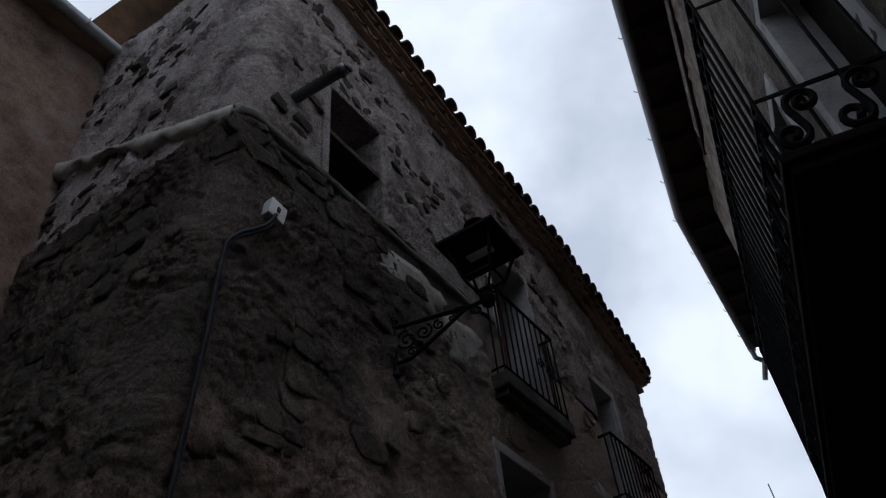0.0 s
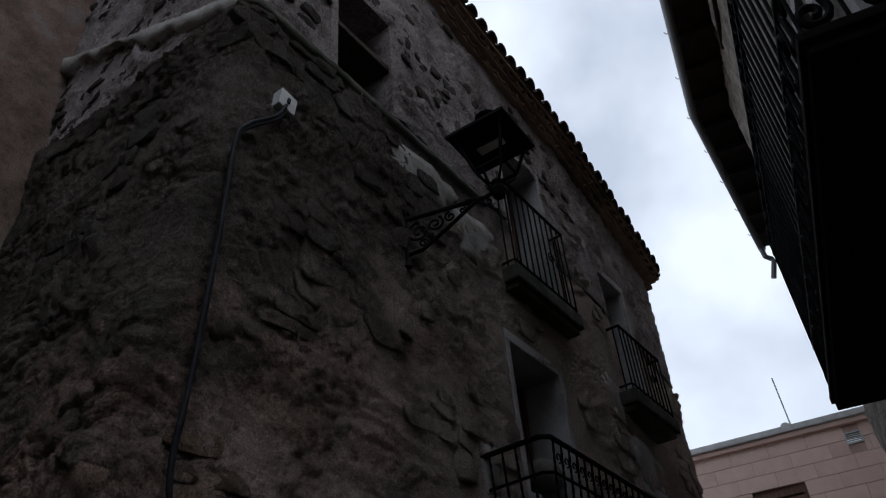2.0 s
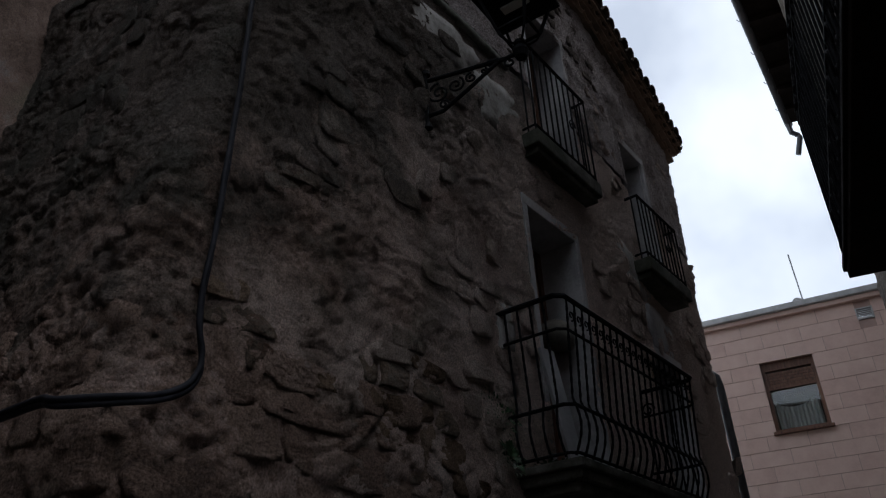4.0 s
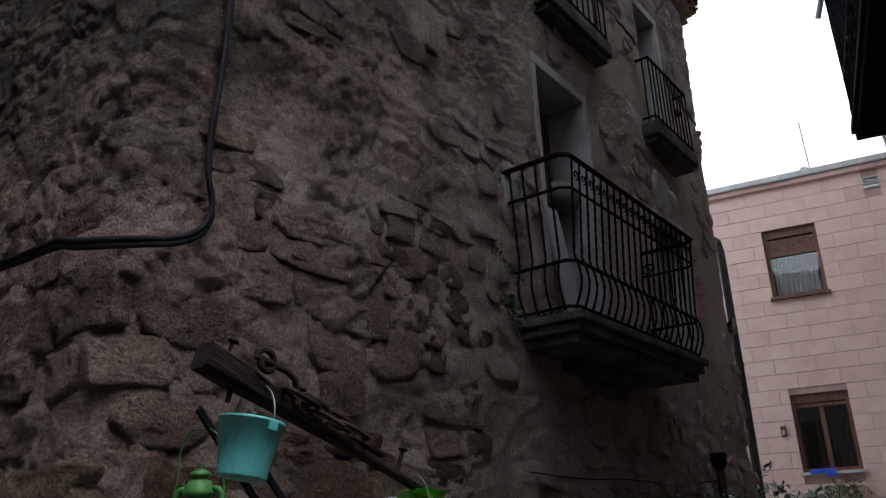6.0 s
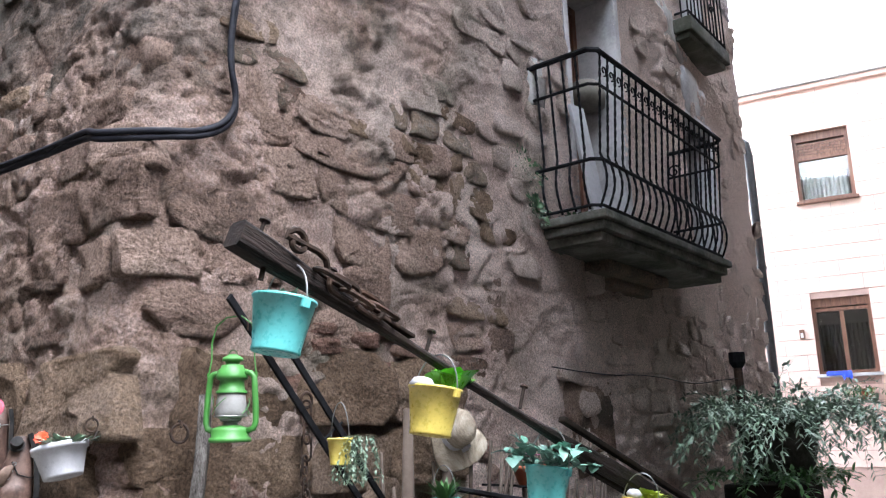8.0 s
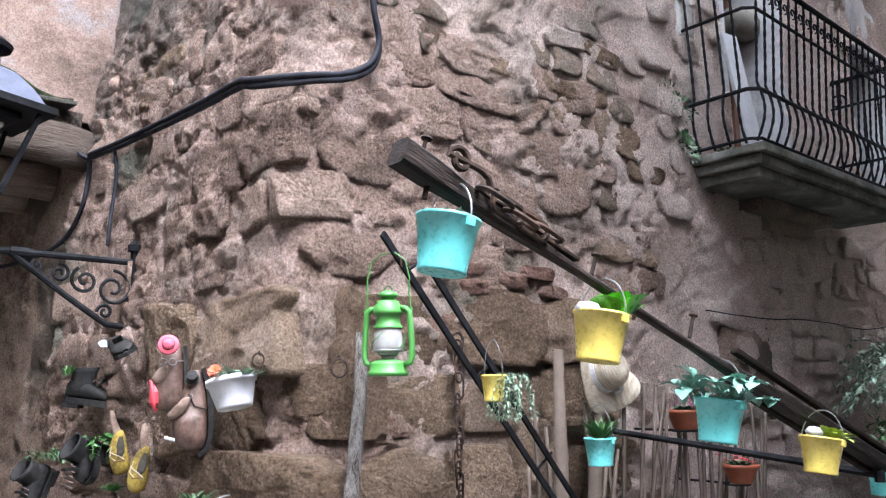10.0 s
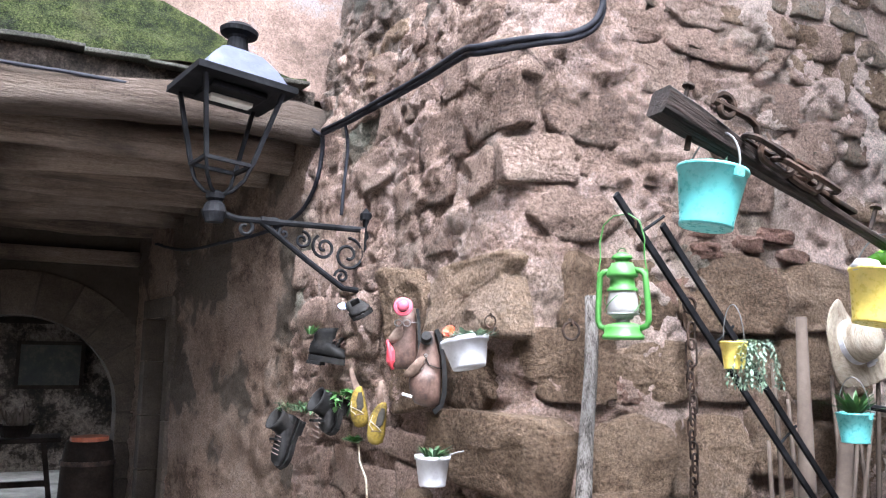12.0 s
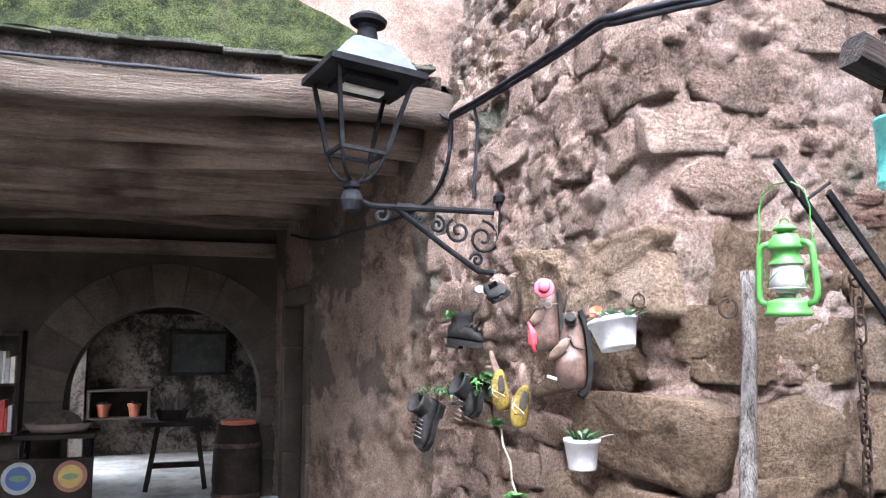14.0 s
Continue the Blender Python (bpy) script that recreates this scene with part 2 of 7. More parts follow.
# ---- mesh helpers ----
class Shape:
    """Gathers vertices and faces of one part."""

    def __init__(self):
        self.v, self.f = [], []

    def add(self, verts, faces, m=None):
        k = len(self.v)
        self.v += [tuple(m @ Vector(p)) for p in verts] if m else [tuple(p) for p in verts]
        self.f += [tuple(i + k for i in face) for face in faces]
        return self

    def box(self, lo, hi, m=None, bevel=0.0):
        (a, b, c), (d, e, f) = lo, hi
        if bevel <= 0:
            return self.add([(a, b, c), (d, b, c), (d, e, c), (a, e, c), (a, b, f), (d, b, f), (d, e, f), (a, e, f)],
                            [(0, 3, 2, 1), (4, 5, 6, 7), (0, 1, 5, 4), (1, 2, 6, 5), (2, 3, 7, 6), (3, 0, 4, 7)], m)
        bm = bmesh.new()
        bmesh.ops.create_cube(bm, size=1)
        bmesh.ops.scale(bm, vec=(d - a, e - b, f - c), verts=bm.verts)
        bmesh.ops.translate(bm, vec=((a + d) / 2, (b + e) / 2, (c + f) / 2), verts=bm.verts)
        bmesh.ops.bevel(bm, geom=bm.edges[:], offset=bevel, segments=2, affect="EDGES", profile=0.6)
        bm.verts.index_update()
        self.add([p.co for p in bm.verts], [[p.index for p in face.verts] for face in bm.faces], m)
        bm.free()
        return self

    def tube(self, pts, r, seg=8, m=None, twist=0.0, square=False):
        """A bar swept along points; r: a radius or one for each point."""
        pts = [Vector(p) for p in pts]
        rs = [r] * len(pts) if isinstance(r, (int, float)) else list(r)
        verts, faces = [], []
        up = Vector((0, 0, 1))
        side = None
        for k, p in enumerate(pts):
            d = (pts[min(k + 1, len(pts) - 1)] - pts[max(k - 1, 0)])
            d = d.normalized() if d.length > 1e-9 else up
            if side is None:
                side = d.cross(up if abs(d.z) < 0.9 else Vector((1, 0, 0))).normalized()
            else:
                side = (side - d * side.dot(d)).normalized()
            other = d.cross(side)
            for j in range(seg):
                a = 2 * math.pi * j / seg + twist * k + (math.pi / 4 if square else 0)
                verts.append(p + (side * math.cos(a) + other * math.sin(a)) * rs[k])
        for k in range(len(pts) - 1):
            for j in range(seg):
                faces.append((k * seg + j, k * seg + (j + 1) % seg, (k + 1) * seg + (j + 1) % seg, (k + 1) * seg + j))
        faces += [tuple(range(seg))[::-1], tuple((len(pts) - 1) * seg + j for j in range(seg))]
        return self.add(verts, faces, m)

    def lathe(self, profile, seg=20, m=None, closed=False):
        """profile: (radius, height) from below to above, round z."""
        verts, faces = [], []
        for r, z in profile:
            for j in range(seg):
                a = 2 * math.pi * j / seg
                verts.append((r * math.cos(a), r * math.sin(a), z))
        for k in range(len(profile) - 1):
            for j in range(seg):
                faces.append((k * seg + j, k * seg + (j + 1) % seg, (k + 1) * seg + (j + 1) % seg, (k + 1) * seg + j))
        if closed:
            faces += [tuple(range(seg))[::-1], tuple((len(profile) - 1) * seg + j for j in range(seg))]
        return self.add(verts, faces, m)

    def mesh(self, name, material, smooth=False):
        me = bpy.data.meshes.new(name)
        me.from_pydata(self.v, [], self.f)
        me.materials.append(material)
        if smooth:
            me.shade_smooth()
        me.update()
        return me


def part(name, shape, material, parent=None, label="", smooth=False, at=None):
    ob = new(name, shape.mesh(name, material, smooth))
    if parent:
        ob.parent = parent
    if at is not None:
        ob.matrix_basis = at
    if label:
        tagged(ob, label)
    return ob


def thing(name, label, category, at=None, group="", kind=""):
    """An empty at the base of a thing, which parents its parts."""
    ob = new(name)
    ob.empty_display_size = 0.1
    if at is not None:
        ob.matrix_basis = at
    return tagged(ob, label, category, group, kind)


def arc(cx, cz, r, a0, a1, n=12):
    return [(cx + r * math.cos(radians(a0 + (a1 - a0) * k / n)), cz + r * math.sin(radians(a0 + (a1 - a0) * k / n))) for k in range(n + 1)]


def spiral(cx, cz, r0, r1, a0, a1, n=20):
    return [(cx + (r0 + (r1 - r0) * k / n) * math.cos(radians(a0 + (a1 - a0) * k / n)), cz + (r0 + (r1 - r0) * k / n) * math.sin(radians(a0 + (a1 - a0) * k / n))) for k in range(n + 1)]


def rough(u, z, seed=0.0, chunk=1.0):
    """Uneven rubble-and-mortar relief in metres at places along and up the wall."""
    out = np.empty(len(u))
    for k, (a, b) in enumerate(zip(u, z)):
        p = Vector((a, b, seed))
        d = 0.030 * noise.noise(p * 1.1) + 0.016 * noise.noise(p * 4.3)
        if chunk:
            w = p + 0.05 * Vector((noise.noise(p * 6), noise.noise(p * 6 + Vector((9, 0, 0))), 0))
            f, q = noise.voronoi(Vector((w.x * 4.2, w.y * 7.5, seed)))
            g, r = noise.voronoi(Vector((w.x * 11, w.y * 17, seed + 4)))
            bare = min(1.0, max(0.0, 0.55 + 1.3 * noise.noise(p * 1.7 + Vector((3, 8, 1)))))
            d += chunk * bare * (0.026 * min(0.16, f[1] - f[0]) / 0.16 + 0.014 * noise.cell(q[0] * 3.7))
            d += chunk * (0.35 + 0.65 * bare) * (0.012 * min(0.2, g[1] - g[0]) / 0.2 + 0.010 * noise.cell(r[0] * 5.1))
        d += 0.010 * noise.noise(p * 14.0) + 0.009 * noise.noise(p * 31.0) + 0.004 * noise.noise(p * 52.0)
        out[k] = d
    return out


class Run:
    """A wall's line seen from above: points, and the outward side to the right of the way."""

    def __init__(self, pts, radius=0.12):
        out = [Vector(pts[0])]
        self.bends = []
        for a, b, c in zip(pts, pts[1:], pts[2:]):
            a, b, c = Vector(a), Vector(b), Vector(c)
            r = min(radius, (b - a).length / 3, (c - b).length / 3)
            p, q = b + (a - b).normalized() * r, b + (c - b).normalized() * r
            out += [p.lerp(b, s).lerp(b.lerp(q, s), s) for s in (0, 0.25, 0.5, 0.75, 1)]
        out.append(Vector(pts[-1]))
        self.p = np.array(out)
        self.s = np.r_[0, np.cumsum(np.hypot(*np.diff(self.p, axis=0).T))]

    def at(self, s):
        x, y = np.interp(s, self.s, self.p[:, 0]), np.interp(s, self.s, self.p[:, 1])
        e = 0.02
        dx = np.interp(s + e, self.s, self.p[:, 0]) - np.interp(s - e, self.s, self.p[:, 0])
        dy = np.interp(s + e, self.s, self.p[:, 1]) - np.interp(s - e, self.s, self.p[:, 1])
        d = np.hypot(dx, dy)
        return x, y, dy / d, -dx / d

    def where(self, x, y):
        """How far along the run the place nearest to x, y lies."""
        s = np.linspace(0, self.s[-1], 4000)
        px, py, _, _ = self.at(s)
        return float(s[np.argmin((px - x) ** 2 + (py - y) ** 2)])


def sheet(name, run, s0, s1, z0, z1, step, holes, material, seed, lift=0.0, flat=1.0, bulge=None, chunk=1.0, calm=None):
    """The mortar face of a wall along a run: real relief, with openings left out."""
    def marks(lo, hi, extra):
        base = list(np.linspace(lo, hi, max(2, int((hi - lo) / step) + 1)))
        base = [b for b in base if all(abs(b - x) > step * 0.4 for x in extra)]
        return np.array(sorted(base + [x for x in extra if lo < x < hi]))
    us = marks(s0, s1, [h[k] for h in holes for k in (0, 1)])
    zs = marks(z0, z1, [h[k] for h in holes for k in (2, 3)])
    U, Z = np.meshgrid(us, zs)
    u, z = U.ravel(), Z.ravel()
    x, y, nx, ny = run.at(u)
    d = rough(u, z, seed, chunk) * flat + lift
    if calm:
        d = d * np.array([calm(a, b) for a, b in zip(u, z)])
    if bulge:
        d = d + np.array([bulge(a, b) for a, b in zip(u, z)])
    for a, b, c, e in holes:
        on = (u > a - 1e-6) & (u < b + 1e-6) & (z > c - 1e-6) & (z < e + 1e-6)
        d[on] = np.clip(d[on], 0.0, 0.006)
    shape = Shape()
    shape.v = list(zip(x + nx * d, y + ny * d, z))
    n = len(us)
    for j in range(len(zs) - 1):
        zc = (zs[j] + zs[j + 1]) / 2
        for i in range(n - 1):
            uc = (us[i] + us[i + 1]) / 2
            if not any(a < uc < b and c < zc < e for a, b, c, e in holes):
                k = j * n + i
                shape.f.append((k, k + 1, k + n + 1, k + n))
    return part(name, shape, material, None, "", True)


def stone_block(w, h, proud, rnd, seg=14, deep=0.05, rings=5):
    """One irregular stone about its middle: w along x, h along z, its face towards -y."""
    off = Vector((rnd.uniform(0, 90), rnd.uniform(0, 90), rnd.uniform(0, 90)))
    power = rnd.uniform(0.3, 0.7)
    sk = [rnd.uniform(-0.16, 0.16) for _ in range(2)]
    tilt = (rnd.uniform(-0.5, 0.5) * proud, rnd.uniform(-0.6, 0.4) * proud)
    verts, faces = [], []
    for k in range(rings):
        scale = 1.0 if k < 2 else 0.97 * (1 - ((k - 2) / (rings - 1.6)) ** 1.2) + 0.02
        up = -deep if k == 0 else proud * (0.15 if k == 1 else 0.8 + 0.2 * (k - 1) / (rings - 1))
        for j in range(seg):
            a = 2 * math.pi * j / seg
            c, s = math.cos(a), math.sin(a)
            wob = 1 + 0.34 * noise.noise(Vector((c * 1.1, s * 1.1, 0)) + off) + 0.16 * noise.noise(Vector((c * 3, s * 3, 5)) + off)
            px, pz = math.copysign(abs(c) ** power, c) * wob * scale, math.copysign(abs(s) ** power, s) * wob * scale
            px, pz = px + sk[0] * pz, pz + sk[1] * px
            p = Vector((px * w / 2, pz * h / 2, 0))
            lump = (0.022 * noise.noise(p * 6 + off) + 0.014 * noise.noise(p * 17 + off) + 0.009 * noise.noise(p * 42 + off) + tilt[0] * px + tilt[1] * pz) if k else 0.0
            verts.append((p.x, -(up + lump), p.y))
    for k in range(rings - 1):
        for j in range(seg):
            faces.append((k * seg + j, k * seg + (j + 1) % seg, (k + 1) * seg + (j + 1) % seg, (k + 1) * seg + j))
    faces.append(tuple((rings - 1) * seg + j for j in range(seg)))
    return verts, faces


def courses(s0, s1, z0, z1, hs, ws, rnd):
    """Uneven courses of stones: middle along, middle up, width and height of each."""
    z = z0
    while z < z1:
        h = rnd.uniform(*hs)
        s = s0 - rnd.uniform(0, ws[1])
        while s < s1:
            w = rnd.uniform(*ws)
            yield s + w / 2, z + h / 2 + rnd.uniform(-0.12, 0.12) * h, w * 0.96, h * rnd.uniform(0.82, 1.04)
            s += w
        z += h * 0.98


def set_stone(run, s, z, lift=0.0):
    x, y, nx, ny = [float(v[0]) for v in run.at(np.array([s]))]
    y = batter_y(x, y, z) if x > -4.75 and run is LOW else y
    return Matrix.Translation((x + nx * lift, y + ny * lift, z)) @ Matrix.Rotation(math.atan2(nx, -ny), 4, "Z")


# ---- the large structure ----
FX = -2.38                                    # street face of the stone house
LOW = Run([(-8.6, 0.87), (-4.6, 1.42), (FX, 1.46), (FX, 6.4), (FX - 0.21, 9.1), (-4.2, 9.1)], 0.16)
TOP = Run([(-6.5, 1.93), (FX, 1.93), (FX, 6.4), (FX - 0.21, 9.1), (-4.2, 9.1)], 0.14)
LEDGE = 6.35


def along(run, y):
    return run.where(FX, y)


ground = part("ground", Shape().box((-70, -70, -0.6), (70, 90, 0.0)), PAVING)
tagged(ground, "worn grey street paving between the old houses", "ground", "", "structure")

# openings in the street face: y from, y to, z from, z to
OPEN_LOW = [(4.63, 5.38, 2.9, 4.99), (6.7, 7.42, 3.14, 4.42), (4.98, 5.70, 5.68, LEDGE), (6.98, 7.58, 5.34, LEDGE)]
OPEN_TOP = [(2.72, 3.34, 6.4, 7.52), (4.98, 5.70, LEDGE, 7.42), (6.98, 7.58, LEDGE, 6.98)]
holes_low = [(along(LOW, a), along(LOW, b), c, d) for a, b, c, d in OPEN_LOW]
holes_top = [(along(TOP, a), along(TOP, b), c, d) for a, b, c, d in OPEN_TOP]
S_CORNER = LOW.where(FX, 1.46)


def batter_y(x, y, z):
    """The side wall is battered: its corner stands back as it rises."""
    return y + 0.45 * min(1.0, max(0.0, (z - 2.6) / 3.2)) * min(1.0, max(0.0, (3.0 - y) / 1.54))


EAVES = ((1.2, 9.38), (2.72, 9.0), (4.59, 8.52), (6.4, 8.28), (9.2, 7.99))     # the eaves fall along the street


def ez(y):
    return float(np.interp(y, [p[0] for p in EAVES], [p[1] for p in EAVES]))


def fx(y):
    """The street face bends back a little past its middle."""
    return FX - 0.0778 * max(0.0, y - 6.4)


def swell(s, z):
    """The foot of the corner stands out; plaster lies thick inside the passage."""
    d = 0.0
    if z < 2.3:
        d += 0.05 * min(1.0, (2.3 - z) / 0.5) * math.exp(-((s - S_CORNER + 1.6) / 1.2) ** 2)
    return d


def calm_far(s, z):
    """Render lies thicker and smoother along the street, above the rubble foot."""
    return 1.0 - 0.5 * min(1.0, max(0.0, (s - S_CORNER - 1.2) / 1.6)) * min(1.0, max(0.0, (z - 1.9) / 0.8))


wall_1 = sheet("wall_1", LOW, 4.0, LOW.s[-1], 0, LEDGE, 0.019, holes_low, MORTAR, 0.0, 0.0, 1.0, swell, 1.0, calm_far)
tagged(wall_1, "rough rubble stone house wall with pinkish lime mortar", "wall", "", "structure")
wall_2 = sheet("wall_2", LOW, 0.0, 4.2, 0, 2.95, 0.03, [(LOW.where(-8.1, 0.94), LOW.where(-7.4, 1.03), 0.0, 1.9)], PLASTER, 3.0, -0.02, 0.9, None, 0.9)
tagged(wall_2, "passage wall with worn pink plaster over stone", "wall", "", "structure")
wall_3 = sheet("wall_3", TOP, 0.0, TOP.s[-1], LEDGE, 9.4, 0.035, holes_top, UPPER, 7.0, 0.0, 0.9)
for p in wall_1.data.vertices:
    if p.co.x > -4.75 and p.co.z > 2.6:
        p.co.y = batter_y(p.co.x, p.co.y, p.co.z)
for p in wall_3.data.vertices:
    p.co.z = min(p.co.z, ez(p.co.y) + 0.06)
tagged(wall_3, "upper stone house wall with weathered grey render, lightened against eave shade", "wall", "", "structure")

# the house core, an unseen box added to keep daylight out behind the face
core = Shape()
core.box((-6.6, 2.4, 0), (FX - 0.75, 8.6, 8.2))
tagged(part("wall_4", core, DARKROOM), "unseen dark core added to block daylight behind the stone facade", "wall", "", "structure")

# pale plaster band on top of the thicker lower wall
rnd = random.Random(4)


def band(name, run, s0, s1, z, up, out, material, label, ragged=0.05, rise=0.0):
    sh = Shape()
    n = max(3, int((s1 - s0) / 0.06))
    for k in range(n + 1):
        s = s0 + (s1 - s0) * k / n
        x, y, nx, ny = [float(v[0]) for v in run.at(np.array([s]))]
        j = ragged * noise.noise(Vector((s * 5, z, 2))) + ragged * 0.5 * noise.noise(Vector((s * 17, z, 5)))
        o = out + 0.012 * noise.noise(Vector((s * 8, z, 9)))
        y = batter_y(x, y, z)
        j += rise * (s1 - s)
        lift = rise * (s1 - s)
        for d, zz in ((-0.34, z + up * 0.4), (0.0, z + up), (o, z + up * 0.75), (o * 1.05, z + (j - lift) * 0.3), (o * 0.9, z - up * 0.9 + j - lift), (-0.05, z - up * 1.1 + j - lift)):
            sh.v.append((x + nx * d, y + ny * d, zz + lift))
        if k:
            a, b = (k - 1) * 6, k * 6
            sh.f += [(a + i, b + i, b + i + 1, a + i + 1) for i in range(5)]
    return tagged(part(name, sh, material, None, "", True), label, "ledge", "", "structure")


band("trim", LOW, 3.9, S_CORNER - 0.06, LEDGE + 0.02, 0.065, 0.02, PATCH, "pale lime ledge on the thicker lower wall", 0.14, 0.5)
band("trim", LOW, S_CORNER - 0.06, along(LOW, 4.55), LEDGE - 0.03, 0.045, 0.035, CONCRETE, "grey stone ledge above the street wall", 0.03)


# ---- stones of the walls ----
def covered(s, z):
    """Patches where render hides the stones."""
    return noise.noise(Vector((s * 0.9, z * 0.9, 31))) + 0.5 * noise.noise(Vector((s * 2.3, z * 2.3, 12)))


def free(s, z, w, h, holes):
    return not any(a - w * 0.45 < s < b + w * 0.45 and c - h * 0.5 < z < d + h * 0.5 for a, b, c, d in holes)


rnd = random.Random(11)
STONES = []                                   # s, z, w, h, proud, kind
big_lo, big_hi = S_CORNER - 0.75, S_CORNER + 1.7
for s, z, w, h in courses(big_lo, big_hi, 0.02, 1.95, (0.24, 0.36), (0.3, 0.66), rnd):
    if big_lo - 0.1 < s - w / 2 and abs(s - S_CORNER) > 0.0:
        STONES.append((s, z, w, h, rnd.uniform(0.03, 0.055), "big"))
for s, z, w, h in courses(S_CORNER - 1.9, S_CORNER + 1.5, 1.97, 3.0, (0.13, 0.26), (0.2, 0.46), rnd):
    if covered(s, z) < 0.12 and rnd.random() > 0.22:
        STONES.append((s, z, w * rnd.uniform(0.85, 1.0), h, rnd.uniform(0.008, 0.026), "mid"))
for s, z, w, h in courses(S_CORNER - 1.9, S_CORNER - 0.75, 0.02, 1.97, (0.11, 0.22), (0.16, 0.4), rnd):
    STONES.append((s, z, w * rnd.uniform(0.85, 1.0), h, rnd.uniform(0.008, 0.026), "mid"))
for s, z, w, h in courses(LOW.where(-5.6, 1.28), LOW.s[-1], 0.02, LEDGE - 0.08, (0.10, 0.21), (0.13, 0.36), rnd):
    inside = (big_lo - 0.1 < s < big_hi and z < 1.98) or (S_CORNER - 1.95 < s < S_CORNER + 1.5 and z < 3.0)
    if inside or not free(s, z, w, h, holes_low):
        continue
    c = covered(s, z)
    if s < S_CORNER - 1.9:
        continue
    lower = s > along(LOW, 4.3) and z < 2.7
    if c > (0.75 if lower else -0.02) or rnd.random() < (0.3 if lower or s < along(LOW, 3.4) else 0.62):
        continue
    STONES.append((s, z, w * rnd.uniform(0.8, 1.0), h, rnd.uniform(0.012, 0.034) if lower else rnd.uniform(0.004, 0.018), "small"))
near = [q for q in STONES if q[5] in ("big", "mid") or (big_lo - 0.8 < q[0] < S_CORNER + 2.2 and q[1] < 3.3)]
small_near = [q for q in near if q[5] == "small"][:130]
picked = [q for q in near if q[5] != "small"] + small_near
pool = set(map(id, picked))
rest = Shape()
for q in STONES:
    if id(q) not in pool:
        v, f = stone_block(q[2], q[3], q[4], rnd, 10)
        rest.add(v, f, set_stone(LOW, q[0], q[1], 0.018) @ Matrix.Rotation(rnd.uniform(-0.12, 0.12), 4, "Y"))
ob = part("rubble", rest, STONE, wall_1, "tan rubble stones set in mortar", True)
tagged(ob, kind="stuff")
rest = Shape()
for s, z, w, h in courses(0.3, TOP.s[-1], LEDGE + 0.1, 9.3, (0.08, 0.16), (0.1, 0.26), rnd):
    if z < ez(float(TOP.at(np.array([s]))[1][0])) - 0.1 and free(s, z, w, h, holes_top) and covered(s, z + 5) < 0.0 and rnd.random() < 0.6:
        v, f = stone_block(w * 0.85, h * 0.85, rnd.uniform(0.008, 0.022), rnd, 8)
        rest.add(v, f, set_stone(TOP, s, z, 0.0) @ Matrix.Rotation(rnd.uniform(-0.15, 0.15), 4, "Y"))
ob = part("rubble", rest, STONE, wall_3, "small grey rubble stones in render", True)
tagged(ob, kind="stuff")

# ---- the neighbouring house over the passage ----
HX = -4.62


def house_face(name, x, y0, y1, z0, z1, step, material, seed, label, batter=0.0):
    us, zs = np.arange(y0, y1 + step, step), np.arange(z0, z1 + step, step)
    sh = Shape()
    for z in zs:
        d = rough(us, np.full(len(us), z), seed, 0.45)
        lean = batter * max(0.0, 1 - (z - z0) / 0.6)
        sh.v += [(x + lean + float(e), float(u), float(z)) for u, e in zip(us, d)]
    n = len(us)
    sh.f = [(j * n + i, j * n + i + 1, (j + 1) * n + i + 1, (j + 1) * n + i) for j in range(len(zs) - 1) for i in range(n - 1)]
    return tagged(part(name, sh, material, None, "", True), label, "wall", "", "structure")


house_face("wall_5", HX - 0.08, -7.0, 2.15, 3.15, 9.24, 0.05, HOUSE, 20.0, "neighbouring house wall with flaking ochre plaster", 0.0)
tagged(part("wall_6", Shape().box((-9.05, -7.0, 3.15), (HX - 0.25, 1.7, 9.2)).box((-12.9, -1.7, 3.15), (-9.05, 1.7, 9.2)), DARKROOM), "inner mass of the neighbouring house", "wall", "", "structure")

# the passage: floor boards above, beams across, arch wall, back room
AX = -8.6
# boards take a near-black colour for the deep shade between the beams
ceiling = Shape()
ceiling.box((-8.9, -7.0, 2.98), (HX - 0.02, 1.3, 3.14))
tagged(part("ceiling", ceiling, DARKWOOD), "old boards over the passage, darkened for the shade between the beams", "ceiling", "", "structure")


def log(name, x, z, r, y0, y1, seed, material, flat=0.75):
    """A crooked hewn beam along y."""
    sh = Shape()
    n, seg = 60, 14
    for k in range(n + 1):
        y = y0 + (y1 - y0) * k / n
        bx, bz = 0.11 * noise.noise(Vector((y * 0.5, seed, 0))), 0.06 * noise.noise(Vector((y * 0.7, seed, 4)))
        for j in range(seg):
            a = 2 * math.pi * j / seg
            c, s = math.cos(a), math.sin(a)
            rr = r * (1 + 0.22 * noise.noise(Vector((y * 1.1, seed + c * 1.3, s * 1.3))) + 0.14 * noise.noise(Vector((y * 5, c * 2 + seed, s * 2))))
            px, pz = math.copysign(abs(c) ** flat, c), math.copysign(abs(s) ** flat, s)
            sh.v.append((x + bx + px * rr, y, z + bz + pz * rr))
        if k:
            sh.f += [((k - 1) * seg + j, (k - 1) * seg + (j + 1) % seg, k * seg + (j + 1) % seg, k * seg + j) for j in range(seg)]
    sh.f += [tuple(range(seg))[::-1], tuple(n * seg + j for j in range(seg))]
    return part(name, sh, material, None, "", True)


